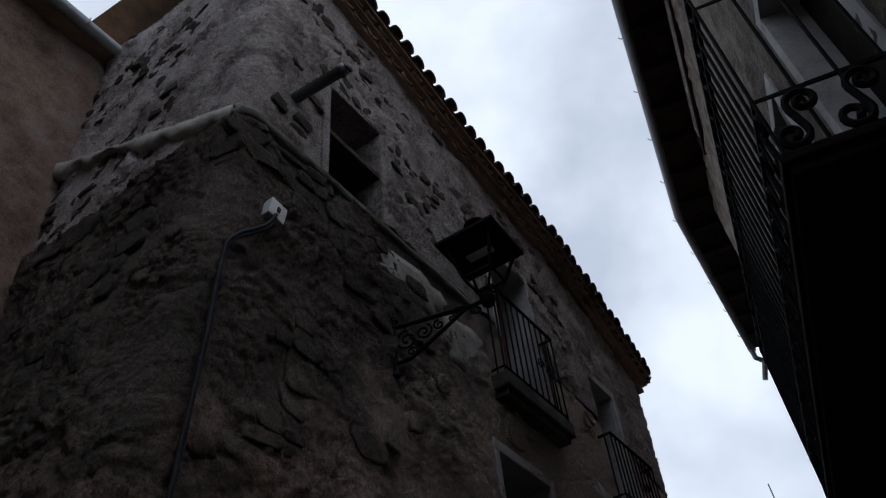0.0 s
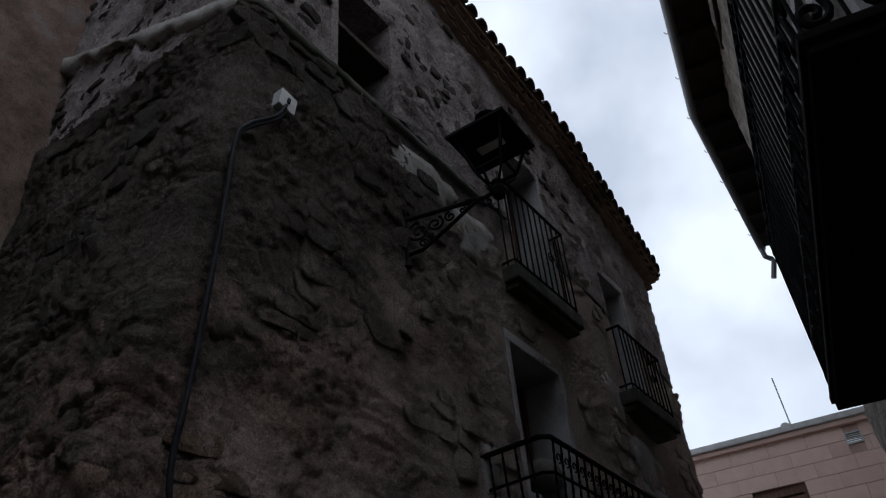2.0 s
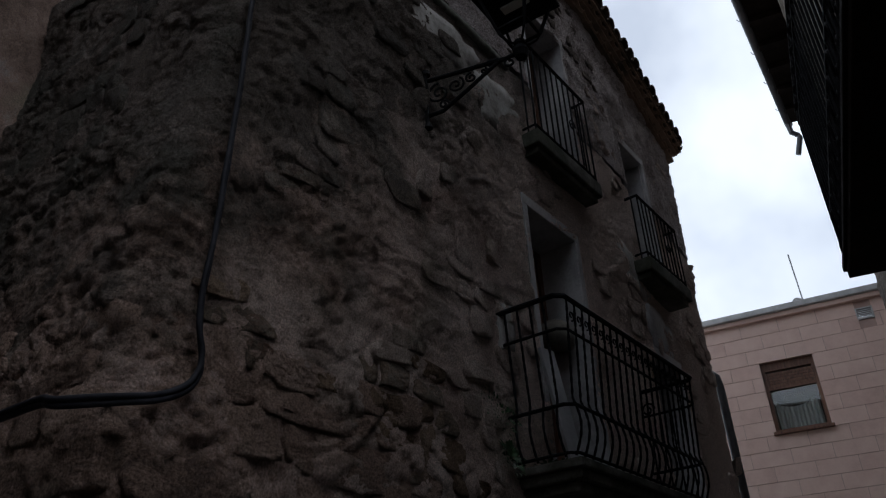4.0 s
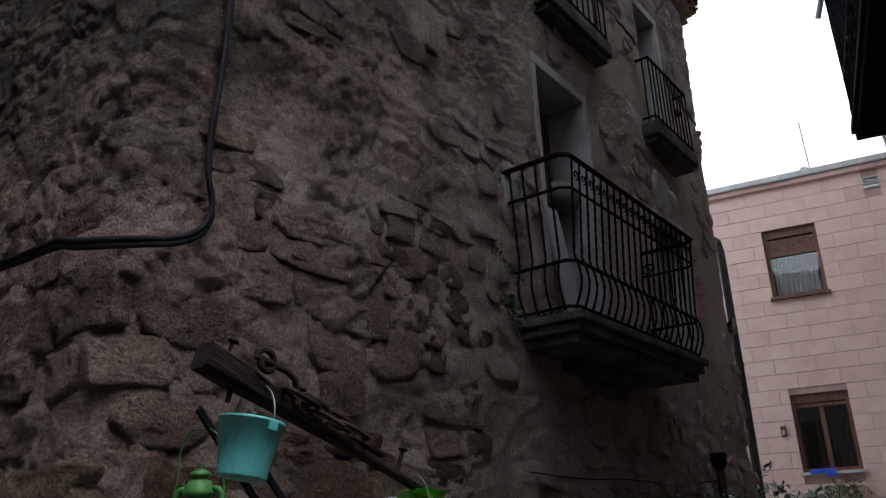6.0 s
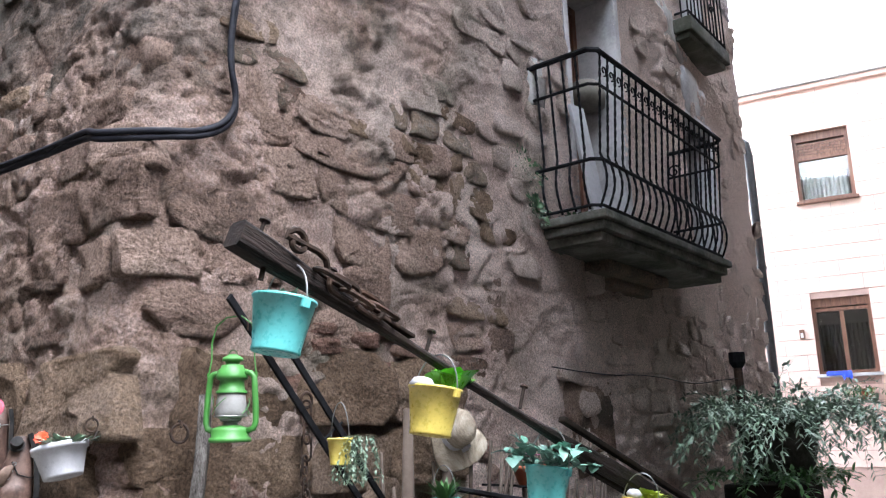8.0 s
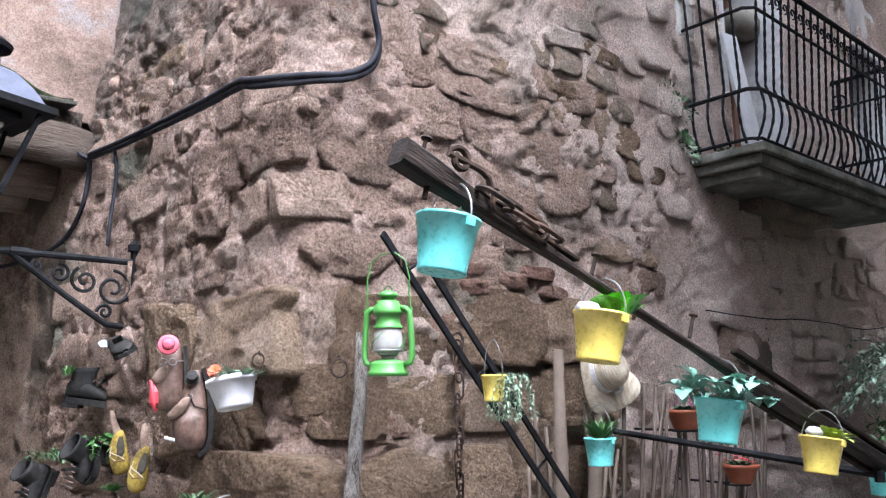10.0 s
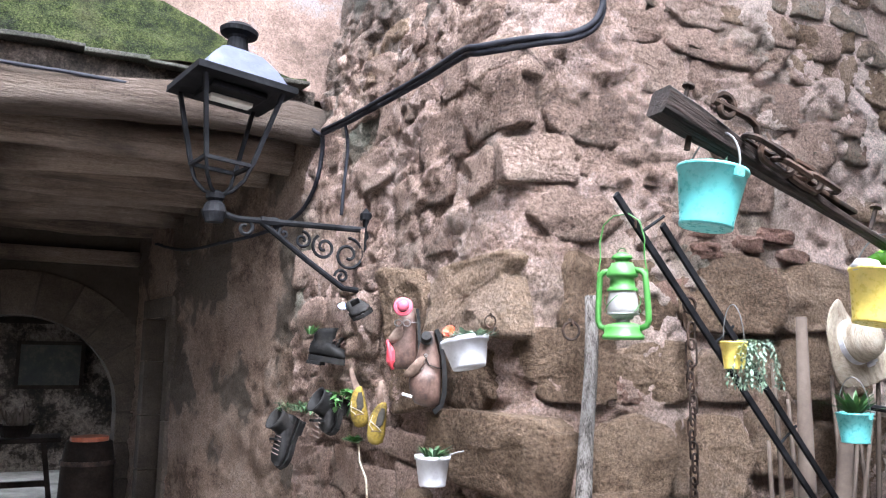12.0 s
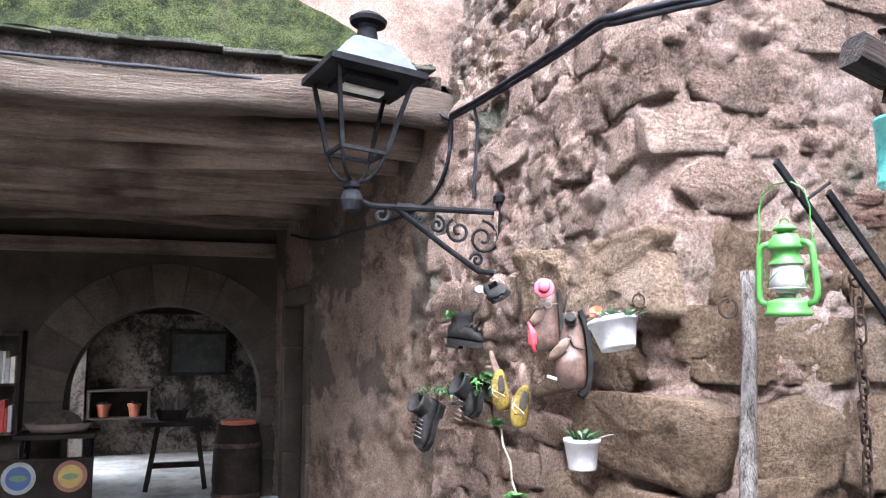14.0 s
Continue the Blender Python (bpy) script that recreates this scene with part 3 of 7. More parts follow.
tagged(log("lintel_beam", HX + 0.02, 2.93, 0.115, -7.0, 1.44, 1.0, OLDWOOD), "thick grey weathered lintel beam over the passage", "beam", "", "structure")
BEAM_WOOD = surface("sooty_beam_wood", [(0.07, 0.052, 0.042), (0.3, 0.225, 0.18), (0.55, 0.44, 0.36)], 2.2, 26, 0.9, 0, 1.0, 0.04, 0.35, ((0.08, 0.058, 0.046), 0.5, 0.7), (7, 0.5, 7), 0.6, grit=1.0)
for k, (bx, bz, br) in enumerate(((-4.96, 2.83, 0.105), (-5.38, 2.8, 0.125), (-5.86, 2.84, 0.1), (-6.3, 2.8, 0.115), (-6.78, 2.83, 0.105), (-7.25, 2.8, 0.115), (-7.72, 2.83, 0.105), (-8.2, 2.81, 0.11))):
    tagged(log("ceiling_beam", bx, bz, br, -7.0, 1.42 + (bx + 4.6) * 0.1375, 3.0 + k * 1.7, BEAM_WOOD, 0.95), "crooked sooty wooden beam across the passage", "beam", "passage beams", "structure")

# slates and moss on the edge above the lintel
edge = Shape()
rnd = random.Random(8)
y = -6.9
while y < 1.3:
    w = rnd.uniform(0.1, 0.34)
    t = rnd.uniform(0.014, 0.028)
    m = Matrix.Translation((HX + 0.03 + rnd.uniform(-0.02, 0.03), y + w / 2, 3.17 + rnd.uniform(-0.02, 0.02))) @ Matrix.Rotation(rnd.uniform(-0.045, 0.045), 4, "X") @ Matrix.Rotation(0.1, 4, "Y")
    edge.box((-0.2, -w / 2, -t / 2), (0.12, w / 2, t / 2), m, 0.006)
    y += w * 0.97
tagged(part("trim", edge, SLATEEDGE), "uneven thin slate slabs edging the mossy ledge", "ledge", "", "structure")
infill = Shape().box((HX - 0.14, -7.0, 2.98), (HX + 0.06, 1.4, 3.16))
tagged(part("trim", infill, CRUMB), "crumbling dark mortar strip between lintel and slates", "trim", "", "structure")
mo = Shape()
us, vs = np.arange(-6.9, 1.36, 0.05), np.linspace(0, 1, 22)
for v in vs:
    for u in us:
        lim = 0.75 if u < -0.4 else 0.75 * max(0.05, 1 - (u + 0.4) / 1.75)
        z = 3.19 + v * lim * 1.25
        x = HX + 0.08 - 0.17 * min(1, v * 1.5 * lim / 0.75 + 0.2 * v) + 0.03 * noise.noise(Vector((u * 6, z * 6, 0))) + 0.02 * noise.noise(Vector((u * 20, z * 20, 3)))
        if v > 0.9:
            x -= (v - 0.9) * 1.2
        mo.v.append((x, float(u), z + 0.04 * noise.noise(Vector((u * 4, v * 3, 7)))))
n = len(us)
mo.f = [(j * n + i, j * n + i + 1, (j + 1) * n + i + 1, (j + 1) * n + i) for j in range(len(vs) - 1) for i in range(n - 1)]
tagged(part("moss", mo, MOSS, None, "", True), "thick green moss growing over the ledge and wall foot", "moss", "", "stuff")

# arch wall and its stones, coloured dark to carry the passage's shade
ACY, ACZ, AR = -0.19, 1.0, 0.93
ash = Shape()
ring = [(ACY - AR, 0.0)] + [(ACY + AR * math.cos(radians(a)), ACZ + AR * math.sin(radians(a))) for a in range(180, -1, -6)] + [(ACY + AR, 0.0)]
outer = [(-7.0, 0.0)] + [(-7.0 + 7.9 * k / 30, 3.0) for k in range(31)] + [(0.9, 0.0)]
for x in (AX, AX - 0.45):
    ash.v += [(x, a, b) for a, b in ring] + [(x, a, b) for a, b in outer]
n = len(ring)
for k in range(n - 1):
    ash.f += [(k, k + 1, n + k + 1, n + k), (2 * n + k, 3 * n + k, 3 * n + k + 1, 2 * n + k + 1), (k, 2 * n + k, 2 * n + k + 1, k + 1)]
arch_wall = tagged(part("wall_7", ash, DARKROOM), "back wall of the passage, darkened for its shade, with a round stone arch", "wall", "", "structure")
VOUSS = surface("shade_dark_sandstone", [(0.03, 0.022, 0.017), (0.058, 0.044, 0.034), (0.095, 0.074, 0.058)], 4, 40, 0.9, 0, 0.8, 0.02, 0.25, speck=0.5, grit=0.8)
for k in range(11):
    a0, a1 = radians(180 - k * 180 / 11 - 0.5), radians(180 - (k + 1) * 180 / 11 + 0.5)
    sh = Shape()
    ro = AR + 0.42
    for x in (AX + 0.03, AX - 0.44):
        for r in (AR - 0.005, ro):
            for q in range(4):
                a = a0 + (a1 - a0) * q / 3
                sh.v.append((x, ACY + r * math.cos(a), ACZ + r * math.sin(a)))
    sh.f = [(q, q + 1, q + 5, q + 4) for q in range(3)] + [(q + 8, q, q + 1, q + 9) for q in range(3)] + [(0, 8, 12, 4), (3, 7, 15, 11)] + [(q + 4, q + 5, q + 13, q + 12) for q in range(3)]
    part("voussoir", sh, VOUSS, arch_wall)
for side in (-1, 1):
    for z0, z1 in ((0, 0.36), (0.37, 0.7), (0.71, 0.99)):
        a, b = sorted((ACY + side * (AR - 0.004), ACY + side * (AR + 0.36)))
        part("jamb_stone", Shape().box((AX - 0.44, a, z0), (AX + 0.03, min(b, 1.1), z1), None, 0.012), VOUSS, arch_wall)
tagged(part("trim", Shape().box((AX - 0.1, -7.0, 2.44), (AX + 0.12, 0.86, 2.58), None, 0.015), BEAM_WOOD), "wooden wall beam above the arch", "beam", "", "structure")

# added wall out of view, cuts the sky light entering the passage
tagged(part("wall_12", Shape().box((-8.7, -4.6, 0), (-4.75, -4.3, 3.0)), PLASTER), "unseen plastered wall added to keep daylight out of the passage", "wall", "", "structure")
# back room, the gloom worked into its plaster colours
BACKWALL = surface("shaded_patchy_plaster", [(0.012, 0.009, 0.007), (0.035, 0.026, 0.02), (0.13, 0.105, 0.085), (0.2, 0.165, 0.135)], 2.6, 22, 0.95, 0, 1.0, 0.04, speck=0.45, grit=0.8)
back = Shape()
back.box((-12.9, -1.7, 0), (-12.2, 3.0, 3.0)).box((-12.2, 1.6, 0), (-8.95, 2.0, 3.0))
back.box((-12.2, -1.5, 0), (-12.0, -1.3, 3.0)).box((-10.6, -1.5, 0), (-9.05, -1.3, 3.0)).box((-12.0, -1.5, 1.75), (-10.6, -1.3, 3.0))
tagged(part("wall_8", back, BACKWALL), "patchy plaster walls of the back room, darkened for its gloom", "wall", "", "structure")
tagged(part("ceiling", Shape().box((-12.9, -1.5, 3.0), (-8.9, 3.0, 3.14)), DARKROOM), "ceiling of the back room, darkened for its gloom", "ceiling", "", "structure")

# ---- house across the street ----
RIGHT = surface("dark_old_rubble", [(0.07, 0.06, 0.05), (0.13, 0.11, 0.092), (0.2, 0.17, 0.148)], 4, 40, 0.95, 0, 1.0, 0.03)
RM = Matrix.Translation((1.0, 2.45, 0)) @ Matrix.Rotation(math.atan(0.232), 4, "Z")     # local y runs along that house
RBEND, RTURN = 7.4, -0.15                     # where its front bends, and how much it leans back past that


def rlocal(y):
    """How far the front stands back from its first line."""
    return max(0.0, y - RBEND) * -RTURN


rw = Shape()
us, zs = np.arange(-0.9, 11.6, 0.1), np.arange(0, 10.85, 0.1)
for z in zs:
    d = rough(us, np.full(len(us), z), 50.0, 0.8)
    rw.v += [(rlocal(u) - float(e), float(u), float(z)) for u, e in zip(us, d)]
n = len(us)
ROPEN = ((0.55, 1.5), (2.2, 3.1))
rw.f = [(j * n + i, j * n + i + 1, (j + 1) * n + i + 1, (j + 1) * n + i) for j in range(len(zs) - 1) for i in range(n - 1)
        if not any(a < us[i] < b - 0.06 and 4.4 < zs[j] < 6.85 for a, b in ROPEN)]
rw.box((0.75, -0.9, 0), (5.0, 11.5, 10.8)).box((0.0, -0.95, 0), (0.76, -0.88, 10.8))
right_wall = tagged(part("wall_9", rw, RIGHT, None, "", True, RM), "dark rubble wall of the house across the street", "wall", "", "structure")

# ---- pink block house at the end of the street ----
PINK = surface("pink_split_block", [(0.62, 0.43, 0.37), (0.73, 0.53, 0.46), (0.8, 0.61, 0.53)], 2, 40, 0.9, 0, 0.2, 0.004, 0.12, None, (1, 1, 1), 0.2)
PINKJOINT = surface("pale_block_joint", [(0.42, 0.29, 0.25), (0.5, 0.36, 0.31)], 5, 40, 0.95)
PTH = radians(10)
PM = Matrix.Translation((-1.6, 13.85, -0.06)) @ Matrix.Rotation(PTH, 4, "Z")


# ---- joinery of the stone house ----
WHITEJAMB = GREYRENDER
BROWNWOOD = surface("brown_varnished_wood", [(0.07, 0.03, 0.018), (0.14, 0.062, 0.036), (0.2, 0.1, 0.06)], 4, 50, 0.5, 0, 0.3, 0.003, 0.0, None, (8, 8, 0.8))
SACK = surface("pale_dusty_plaster_bag", [(0.16, 0.15, 0.13), (0.26, 0.24, 0.21)], 5, 40, 0.9)


def opening(name, y0, y1, z0, z1, deep, label, doors=True, board=None, jamb=WHITEJAMB, back=0.0):
    """Rendered reveal with a lintel, and a wooden double door or shutter at the back."""
    w = thing(name, label, "window", None, "", "structure")
    x1, x0 = FX + 0.012 - back, FX - deep
    t = 0.07
    part("jamb", Shape().box((x0, y0 - t, z0), (x1, y0, z1), None, 0.008), jamb, w, "smooth grey rendered jamb")
    part("jamb", Shape().box((x0, y1, z0), (x1, y1 + t, z1), None, 0.008), jamb, w, "smooth grey rendered jamb")
    part("lintel", Shape().box((x0, y0 - t, z1), (x1, y1 + t, z1 + 0.09), None, 0.008), jamb, w)
    part("sill", Shape().box((x0, y0 - t, z0 - 0.06), (x1, y1 + t, z0), None, 0.008), CONCRETE, w)
    if doors:
        m = (y0 + y1) / 2
        fr = 0.06
        part("frame", Shape().box((x0 + 0.02, y0, z0), (x0 + 0.09, y0 + fr, z1)).box((x0 + 0.02, y1 - fr, z0), (x0 + 0.09, y1, z1)).box((x0 + 0.02, y0 + fr, z1 - fr), (x0 + 0.09, y1 - fr, z1)), BROWNWOOD, w)
        for a, b in ((y0 + fr, m - 0.004), (m + 0.004, y1 - fr)):
            leaf = part("door_leaf", Shape().box((x0 + 0.03, a, z0 + 0.01), (x0 + 0.07, b, z1 - fr - 0.004), None, 0.004), BROWNWOOD, w)
            hgt = z1 - z0
            for p0, p1 in ((0.06, 0.34), (0.38, 0.66), (0.70, 0.9)):
                part("panel", Shape().box((x0 + 0.071, a + 0.07, z0 + hgt * p0), (x0 + 0.08, b - 0.07, z0 + hgt * p1), None, 0.004), DARKWOOD, leaf)
    else:
        # dark sheet in place of the unlit space behind the opening
        part("back", Shape().box((x0 - 0.02, y0, z0), (x0, y1, z1)), DARKROOM, w)
    if board is not None:
        part("board", Shape().box((x0, y0, board), (x1 - 0.02, y1, board + 0.06), None, 0.006), OLDWOOD, w, "weathered board across the opening")
    return w


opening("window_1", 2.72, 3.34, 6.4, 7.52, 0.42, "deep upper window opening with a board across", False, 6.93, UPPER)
opening("door_1", 4.63, 5.38, 2.9, 4.99, 0.42, "balcony door in a deep grey rendered reveal")
opening("door_2", 6.7, 7.42, 3.14, 4.42, 0.42, "balcony window under a grey rendered lintel", back=0.045)
opening("window_2", 4.98, 5.70, 5.68, 7.42, 0.4, "tall upper balcony window with grey jambs")
opening("window_3", 6.98, 7.58, 5.34, 6.98, 0.42, "narrow upper balcony window with grey jambs", back=0.06)


def slab_patch(name, y0, y1, z0, z1, seed, label, material=PATCH, lift=0.02):
    """A ragged patch of thick plaster on the street face."""
    sh = Shape()
    n = 26
    cy, cz = (y0 + y1) / 2, (z0 + z1) / 2
    ring = []
    for k in range(n):
        a = 2 * math.pi * k / n
        c, s = math.cos(a), math.sin(a)
        r = 1 + 0.4 * noise.noise(Vector((c * 1.7, s * 1.7, seed))) + 0.3 * noise.noise(Vector((c * 5, s * 5, seed)))
        ring.append((cy + (y1 - y0) / 2 * math.copysign(abs(c) ** 0.6, c) * r, cz + (z1 - z0) / 2 * math.copysign(abs(s) ** 0.6, s) * r))
    for d, sc in ((-0.04, 1.0), (lift, 0.985), (lift + 0.006, 0.6)):
        sh.v += [(fx(a) + d + 0.008 * noise.noise(Vector((a * 9, b * 9, seed))), cy + (a - cy) * sc, cz + (b - cz) * sc) for a, b in ring]
    sh.f = [(j * n + k, j * n + (k + 1) % n, (j + 1) * n + (k + 1) % n, (j + 1) * n + k) for j in range(2) for k in range(n)] + [tuple(2 * n + k for k in range(n))]
    return tagged(part(name, sh, material, wall_1, label, True))


slab_patch("plaster_patch", 4.06, 4.25, 3.6, 3.98, 1.0, "pale flaking plaster patch", PATCH, 0.02)
slab_patch("plaster_patch", 6.8, 7.5, 4.5, 4.95, 2.0, "grey rendered panel above a window", GREYRENDER, 0.01)
slab_patch("plaster_patch", 3.2, 4.1, 5.85, 6.2, 3.0, "pale plaster patch under the ledge", PATCH, 0.006)
slab_patch("plaster_patch", 4.0, 4.75, 5.5, 6.05, 4.0, "pale plaster patch under the ledge", PATCH, 0.006)
slab_patch("plaster_patch", 1.86, 2.06, 3.8, 4.1, 5.0, "rough grey plaster patch beside the corner", MORTAR, 0.03)
slab_patch("plaster_patch", 6.3, 7.1, 5.0, 5.5, 6.0, "pale plaster patch", PATCH, 0.004)
slab_patch("plaster_patch", 4.3, 4.85, 1.35, 2.0, 7.0, "pale plaster patch low on the wall", PLASTER, 0.03)


# ---- balconies ----
def balconette(y0, y1, z, out, top, label):
    """A shallow balcony: stone slab and a plain iron railing of upright bars."""
    b = thing("balcony", label, "balcony", Matrix.Translation((FX, (y0 + y1) / 2, z)), "plain iron balconies")
    hy = (y1 - y0) / 2
    part("slab", Shape().box((-0.1, -hy, -0.14), (out, hy, 0.0), None, 0.015), CONCRETE, b, "mossy grey stone slab")
    part("moulding", Shape().box((-0.1, -hy + 0.04, -0.2), (out - 0.04, hy - 0.04, -0.141), None, 0.01), CONCRETE, b)
    h = top - z
    xo = out - 0.03
    part("top_rail", Shape().tube([(0.0, -hy + 0.03, h), (xo, -hy + 0.03, h), (xo, hy - 0.03, h), (0.0, hy - 0.03, h)], 0.016, 6), IRON, b)
    part("bottom_rail", Shape().tube([(0.0, -hy + 0.03, 0.06), (xo, -hy + 0.03, 0.06), (xo, hy - 0.03, 0.06), (0.0, hy - 0.03, 0.06)], 0.012, 6), IRON, b)
    bar = Shape().tube([(0, 0, 0.0), (0, 0, h)], 0.008, 6).mesh("bar", IRON)
    n = int((y1 - y0) / 0.1)
    places = [(xo, -hy + 0.03 + (2 * hy - 0.06) * k / n) for k in range(n + 1)] + [(xo / 2, -hy + 0.03), (xo / 2, hy - 0.03)]
    for x, y in places:
        o = new("bar", bar)
        o.parent = b
        o.matrix_basis = Matrix.Translation((x, y, 0))
    o = part("scroll", Shape().tube([(xo, hy * 0.35 + a, h * 0.5 + c) for a, c in spiral(0, 0, 0.06, 0.015, 0, 500, 24)], 0.007, 5), IRON, b)
    return b


balconette(4.66, 5.76, 5.68, 0.17, 6.62, "small stone balcony with plain iron bars under the eaves")
balconette(6.68, 7.7, 5.34, 0.16, 6.05, "small stone balcony with plain iron bars and grey slab")

# the ornate balcony with a swelling railing of twisted bars
BY0, BY1, BZ, BO = 4.09, 6.17, 2.89, 0.46
bal = thing("balcony", "old stone balcony with a bellied railing of twisted iron bars", "balcony", Matrix.Translation((FX, (BY0 + BY1) / 2, BZ)))
hy = (BY1 - BY0) / 2
part("slab", Shape().box((-0.12, -hy, -0.05), (BO, hy, 0), None, 0.01), CONCRETE, bal, "moulded mossy stone slab")
part("moulding", Shape().box((-0.12, -hy + 0.03, -0.11), (BO - 0.03, hy - 0.03, -0.051), None, 0.012), CONCRETE, bal)
part("moulding", Shape().box((-0.12, -hy + 0.07, -0.17), (BO - 0.07, hy - 0.07, -0.111), None, 0.012), CONCRETE, bal)
for k in range(2):
    t = k / 2
    part("corbel_course", Shape().box((-0.1, -0.5 + 0.2 * k, -0.17 - 0.08 * (k + 1)), (0.16 * (1 - t) + 0.03, 0.45 - 0.12 * k, -0.171 - 0.08 * k), None, 0.03), STONE, bal, "crumbling masonry corbel under the slab" if k == 0 else "")
H = 0.97


def belly(t):
    """How far the railing stands out at a part of its height."""
    return 0.045 * math.sin(math.pi * min(1, t / 0.34)) + 0.07 * t


def bar_line(px, py, nx, ny, twisted):
    pts, n = [], 26
    for k in range(n + 1):
        t = k / n
        o = belly(t)
        pts.append((px + nx * o, py + ny * o, 0.02 + H * t))
    return pts


bx = BO - 0.06
for k in range(21):
    y = -hy + 0.05 + (2 * hy - 0.1) * k / 20
    part("bar", Shape().tube(bar_line(bx, y, 1, 0, True), 0.009, 4, None, 0.9, True), IRON, bal, "twisted iron bar" if k == 0 else "")
for y, s in ((-hy + 0.04, -1), (hy - 0.04, 1)):
    for k in range(4):
        part("bar", Shape().tube(bar_line(0.06 + (bx - 0.1) * k / 3.2, y, 0, s, True), 0.009, 4, None, 0.9, True), IRON, bal)
for t, r in ((0.02, 0.010), (0.3, 0.012), (0.78, 0.010), (1.0, 0.017)):
    o = belly(t)
    z = 0.02 + H * t
    part("rail", Shape().tube([(-0.02, -hy + 0.04 - o, z), (bx + o - 0.05, -hy + 0.04 - o, z), (bx + o, -hy + 0.09 - o, z), (bx + o, hy - 0.09 + o, z), (bx + o - 0.05, hy - 0.04 + o, z), (-0.02, hy - 0.04 + o, z)], r, 6), IRON, bal)
for k in range(20):
    y = -hy + 0.05 + (2 * hy - 0.1) * (k + 0.5) / 20
    o = belly(0.9)
    part("scroll", Shape().tube([(bx + belly(0.9), y + a, 0.02 + H * 0.89 + c) for a, c in spiral(0, 0, 0.036, 0.012, -90, 270, 12)], 0.006, 4), IRON, bal)
part("scroll", Shape().tube([(0.05 + a, hy - 0.02 + belly(0.8), H * 0.86 + c) for a, c in spiral(0, 0, 0.06, 0.015, 0, 450, 20)], 0.008, 5), IRON, bal)
# a plaster lump and an added board by the balcony door
bag = Shape()
bag.lathe([(0.06, 0), (0.12, 0.03), (0.13, 0.15), (0.1, 0.25), (0.03, 0.3)], 14, Matrix.Translation((FX - 0.2, 5.25, 4.05)) @ Matrix.Diagonal((1, 1.3, 0.8, 1)), True)
tagged(part("stone_bracket", bag, SACK, None, "", True), "pale rounded plaster lump in the door reveal", "plaster")
# added board, stands for the pale door reveal seen past the railing
board = Shape().box((-0.012, -0.09, 0), (0.012, 0.09, 0.84), Matrix.Translation((FX + 0.2, 4.55, BZ + 0.003)) @ Matrix.Rotation(0.12, 4, "X") @ Matrix.Rotation(-0.1, 4, "Y"), 0.004)
tagged(part("leaning_panel", board, surface("white_painted_board", [(0.26, 0.26, 0.27), (0.36, 0.36, 0.37)], 3, 40, 0.6), None), "white board added in place of the pale door reveal", "board")


# ---- eaves and roof of the stone house ----
roof = thing("roof", "old clay tile roof edge with two corbelled tile courses", "roof", None, "", "structure")
tile = Shape()
for k in range(9):
    a = math.pi * k / 8
    for r in (0.085, 0.07):
        for y in (0.0, 0.46):
            tile.v.append((-y + 0.0, r * math.cos(a) * (1 - 0.12 * y), r * math.sin(a)))
for k in range(8):
    a, b = k * 4, (k + 1) * 4
    tile.f += [(a, a + 1, b + 1, b), (a + 2, b + 2, b + 3, a + 3), (a, b, b + 2, a + 2), (a + 1, a + 3, b + 3, b + 1)]
tile_mesh = tile.mesh("roof_tile", TERRACOTTA, False)
DARKTILE = surface("sooty_roof_tile", [(0.03, 0.024, 0.02), (0.075, 0.055, 0.042), (0.13, 0.095, 0.075)], 5, 50, 0.9, 0, 0.5, 0.006, 0.4)
cap_mesh = tile.mesh("roof_tile", DARKTILE, False)
rnd = random.Random(21)
y = 1.75
while y < 9.2:
    z = ez(y)
    for row, (out, up) in enumerate(((0.1, 0.0), (0.17, 0.08))):
        o = new("corbel_tile", tile_mesh)
        o.parent = roof
        o.matrix_basis = Matrix.Translation((fx(y) + out + rnd.uniform(-0.01, 0.01), y + (0.09 if row else 0), z + up)) @ Matrix.Rotation(math.pi, 4, "X") @ Matrix.Translation((0, 0, -0.07))
    o = new("roof_tile", cap_mesh)
    o.parent = roof
    o.matrix_basis = Matrix.Translation((fx(y) + 0.25 + rnd.uniform(-0.015, 0.015), y, z + 0.17)) @ Matrix.Rotation(0.3, 4, "Y") @ Matrix.Rotation(rnd.uniform(-0.05, 0.05), 4, "Z")
    o = new("roof_tile", cap_mesh)
    o.parent = roof
    o.matrix_basis = Matrix.Translation((fx(y) + 0.21, y + 0.09, z + 0.19)) @ Matrix.Rotation(0.3, 4, "Y") @ Matrix.Rotation(math.pi, 4, "X")
    y += 0.18
rs = Shape()
knots = [1.75, 2.72, 4.59, 6.4, 9.25]
for y0, y1 in zip(knots, knots[1:]):
    for lo, hi, o0, o1 in ((-0.02, 0.03, -0.5, 0.07), (0.06, 0.09, -0.5, 0.14), (0.13, 0.16, -0.5, 0.21)):
        rs.add([(fx(y) + o, y, ez(y) + h) for h in (lo, hi) for y, o in ((y0, o0), (y0, o1), (y1, o1), (y1, o0))],
               [(0, 3, 2, 1), (4, 5, 6, 7), (0, 1, 5, 4), (1, 2, 6, 5), (2, 3, 7, 6), (3, 0, 4, 7)])
    rs.add([(fx(y0) + 0.23, y0, ez(y0) + 0.18), (fx(y1) + 0.23, y1, ez(y1) + 0.18), (FX - 3.5, y1, ez(y1) + 1.35), (FX - 3.5, y0, ez(y0) + 1.35)], [(0, 1, 2, 3)])
part("eaves_board", rs, TERRACOTTA, roof, "mortared clay courses under the tiles")


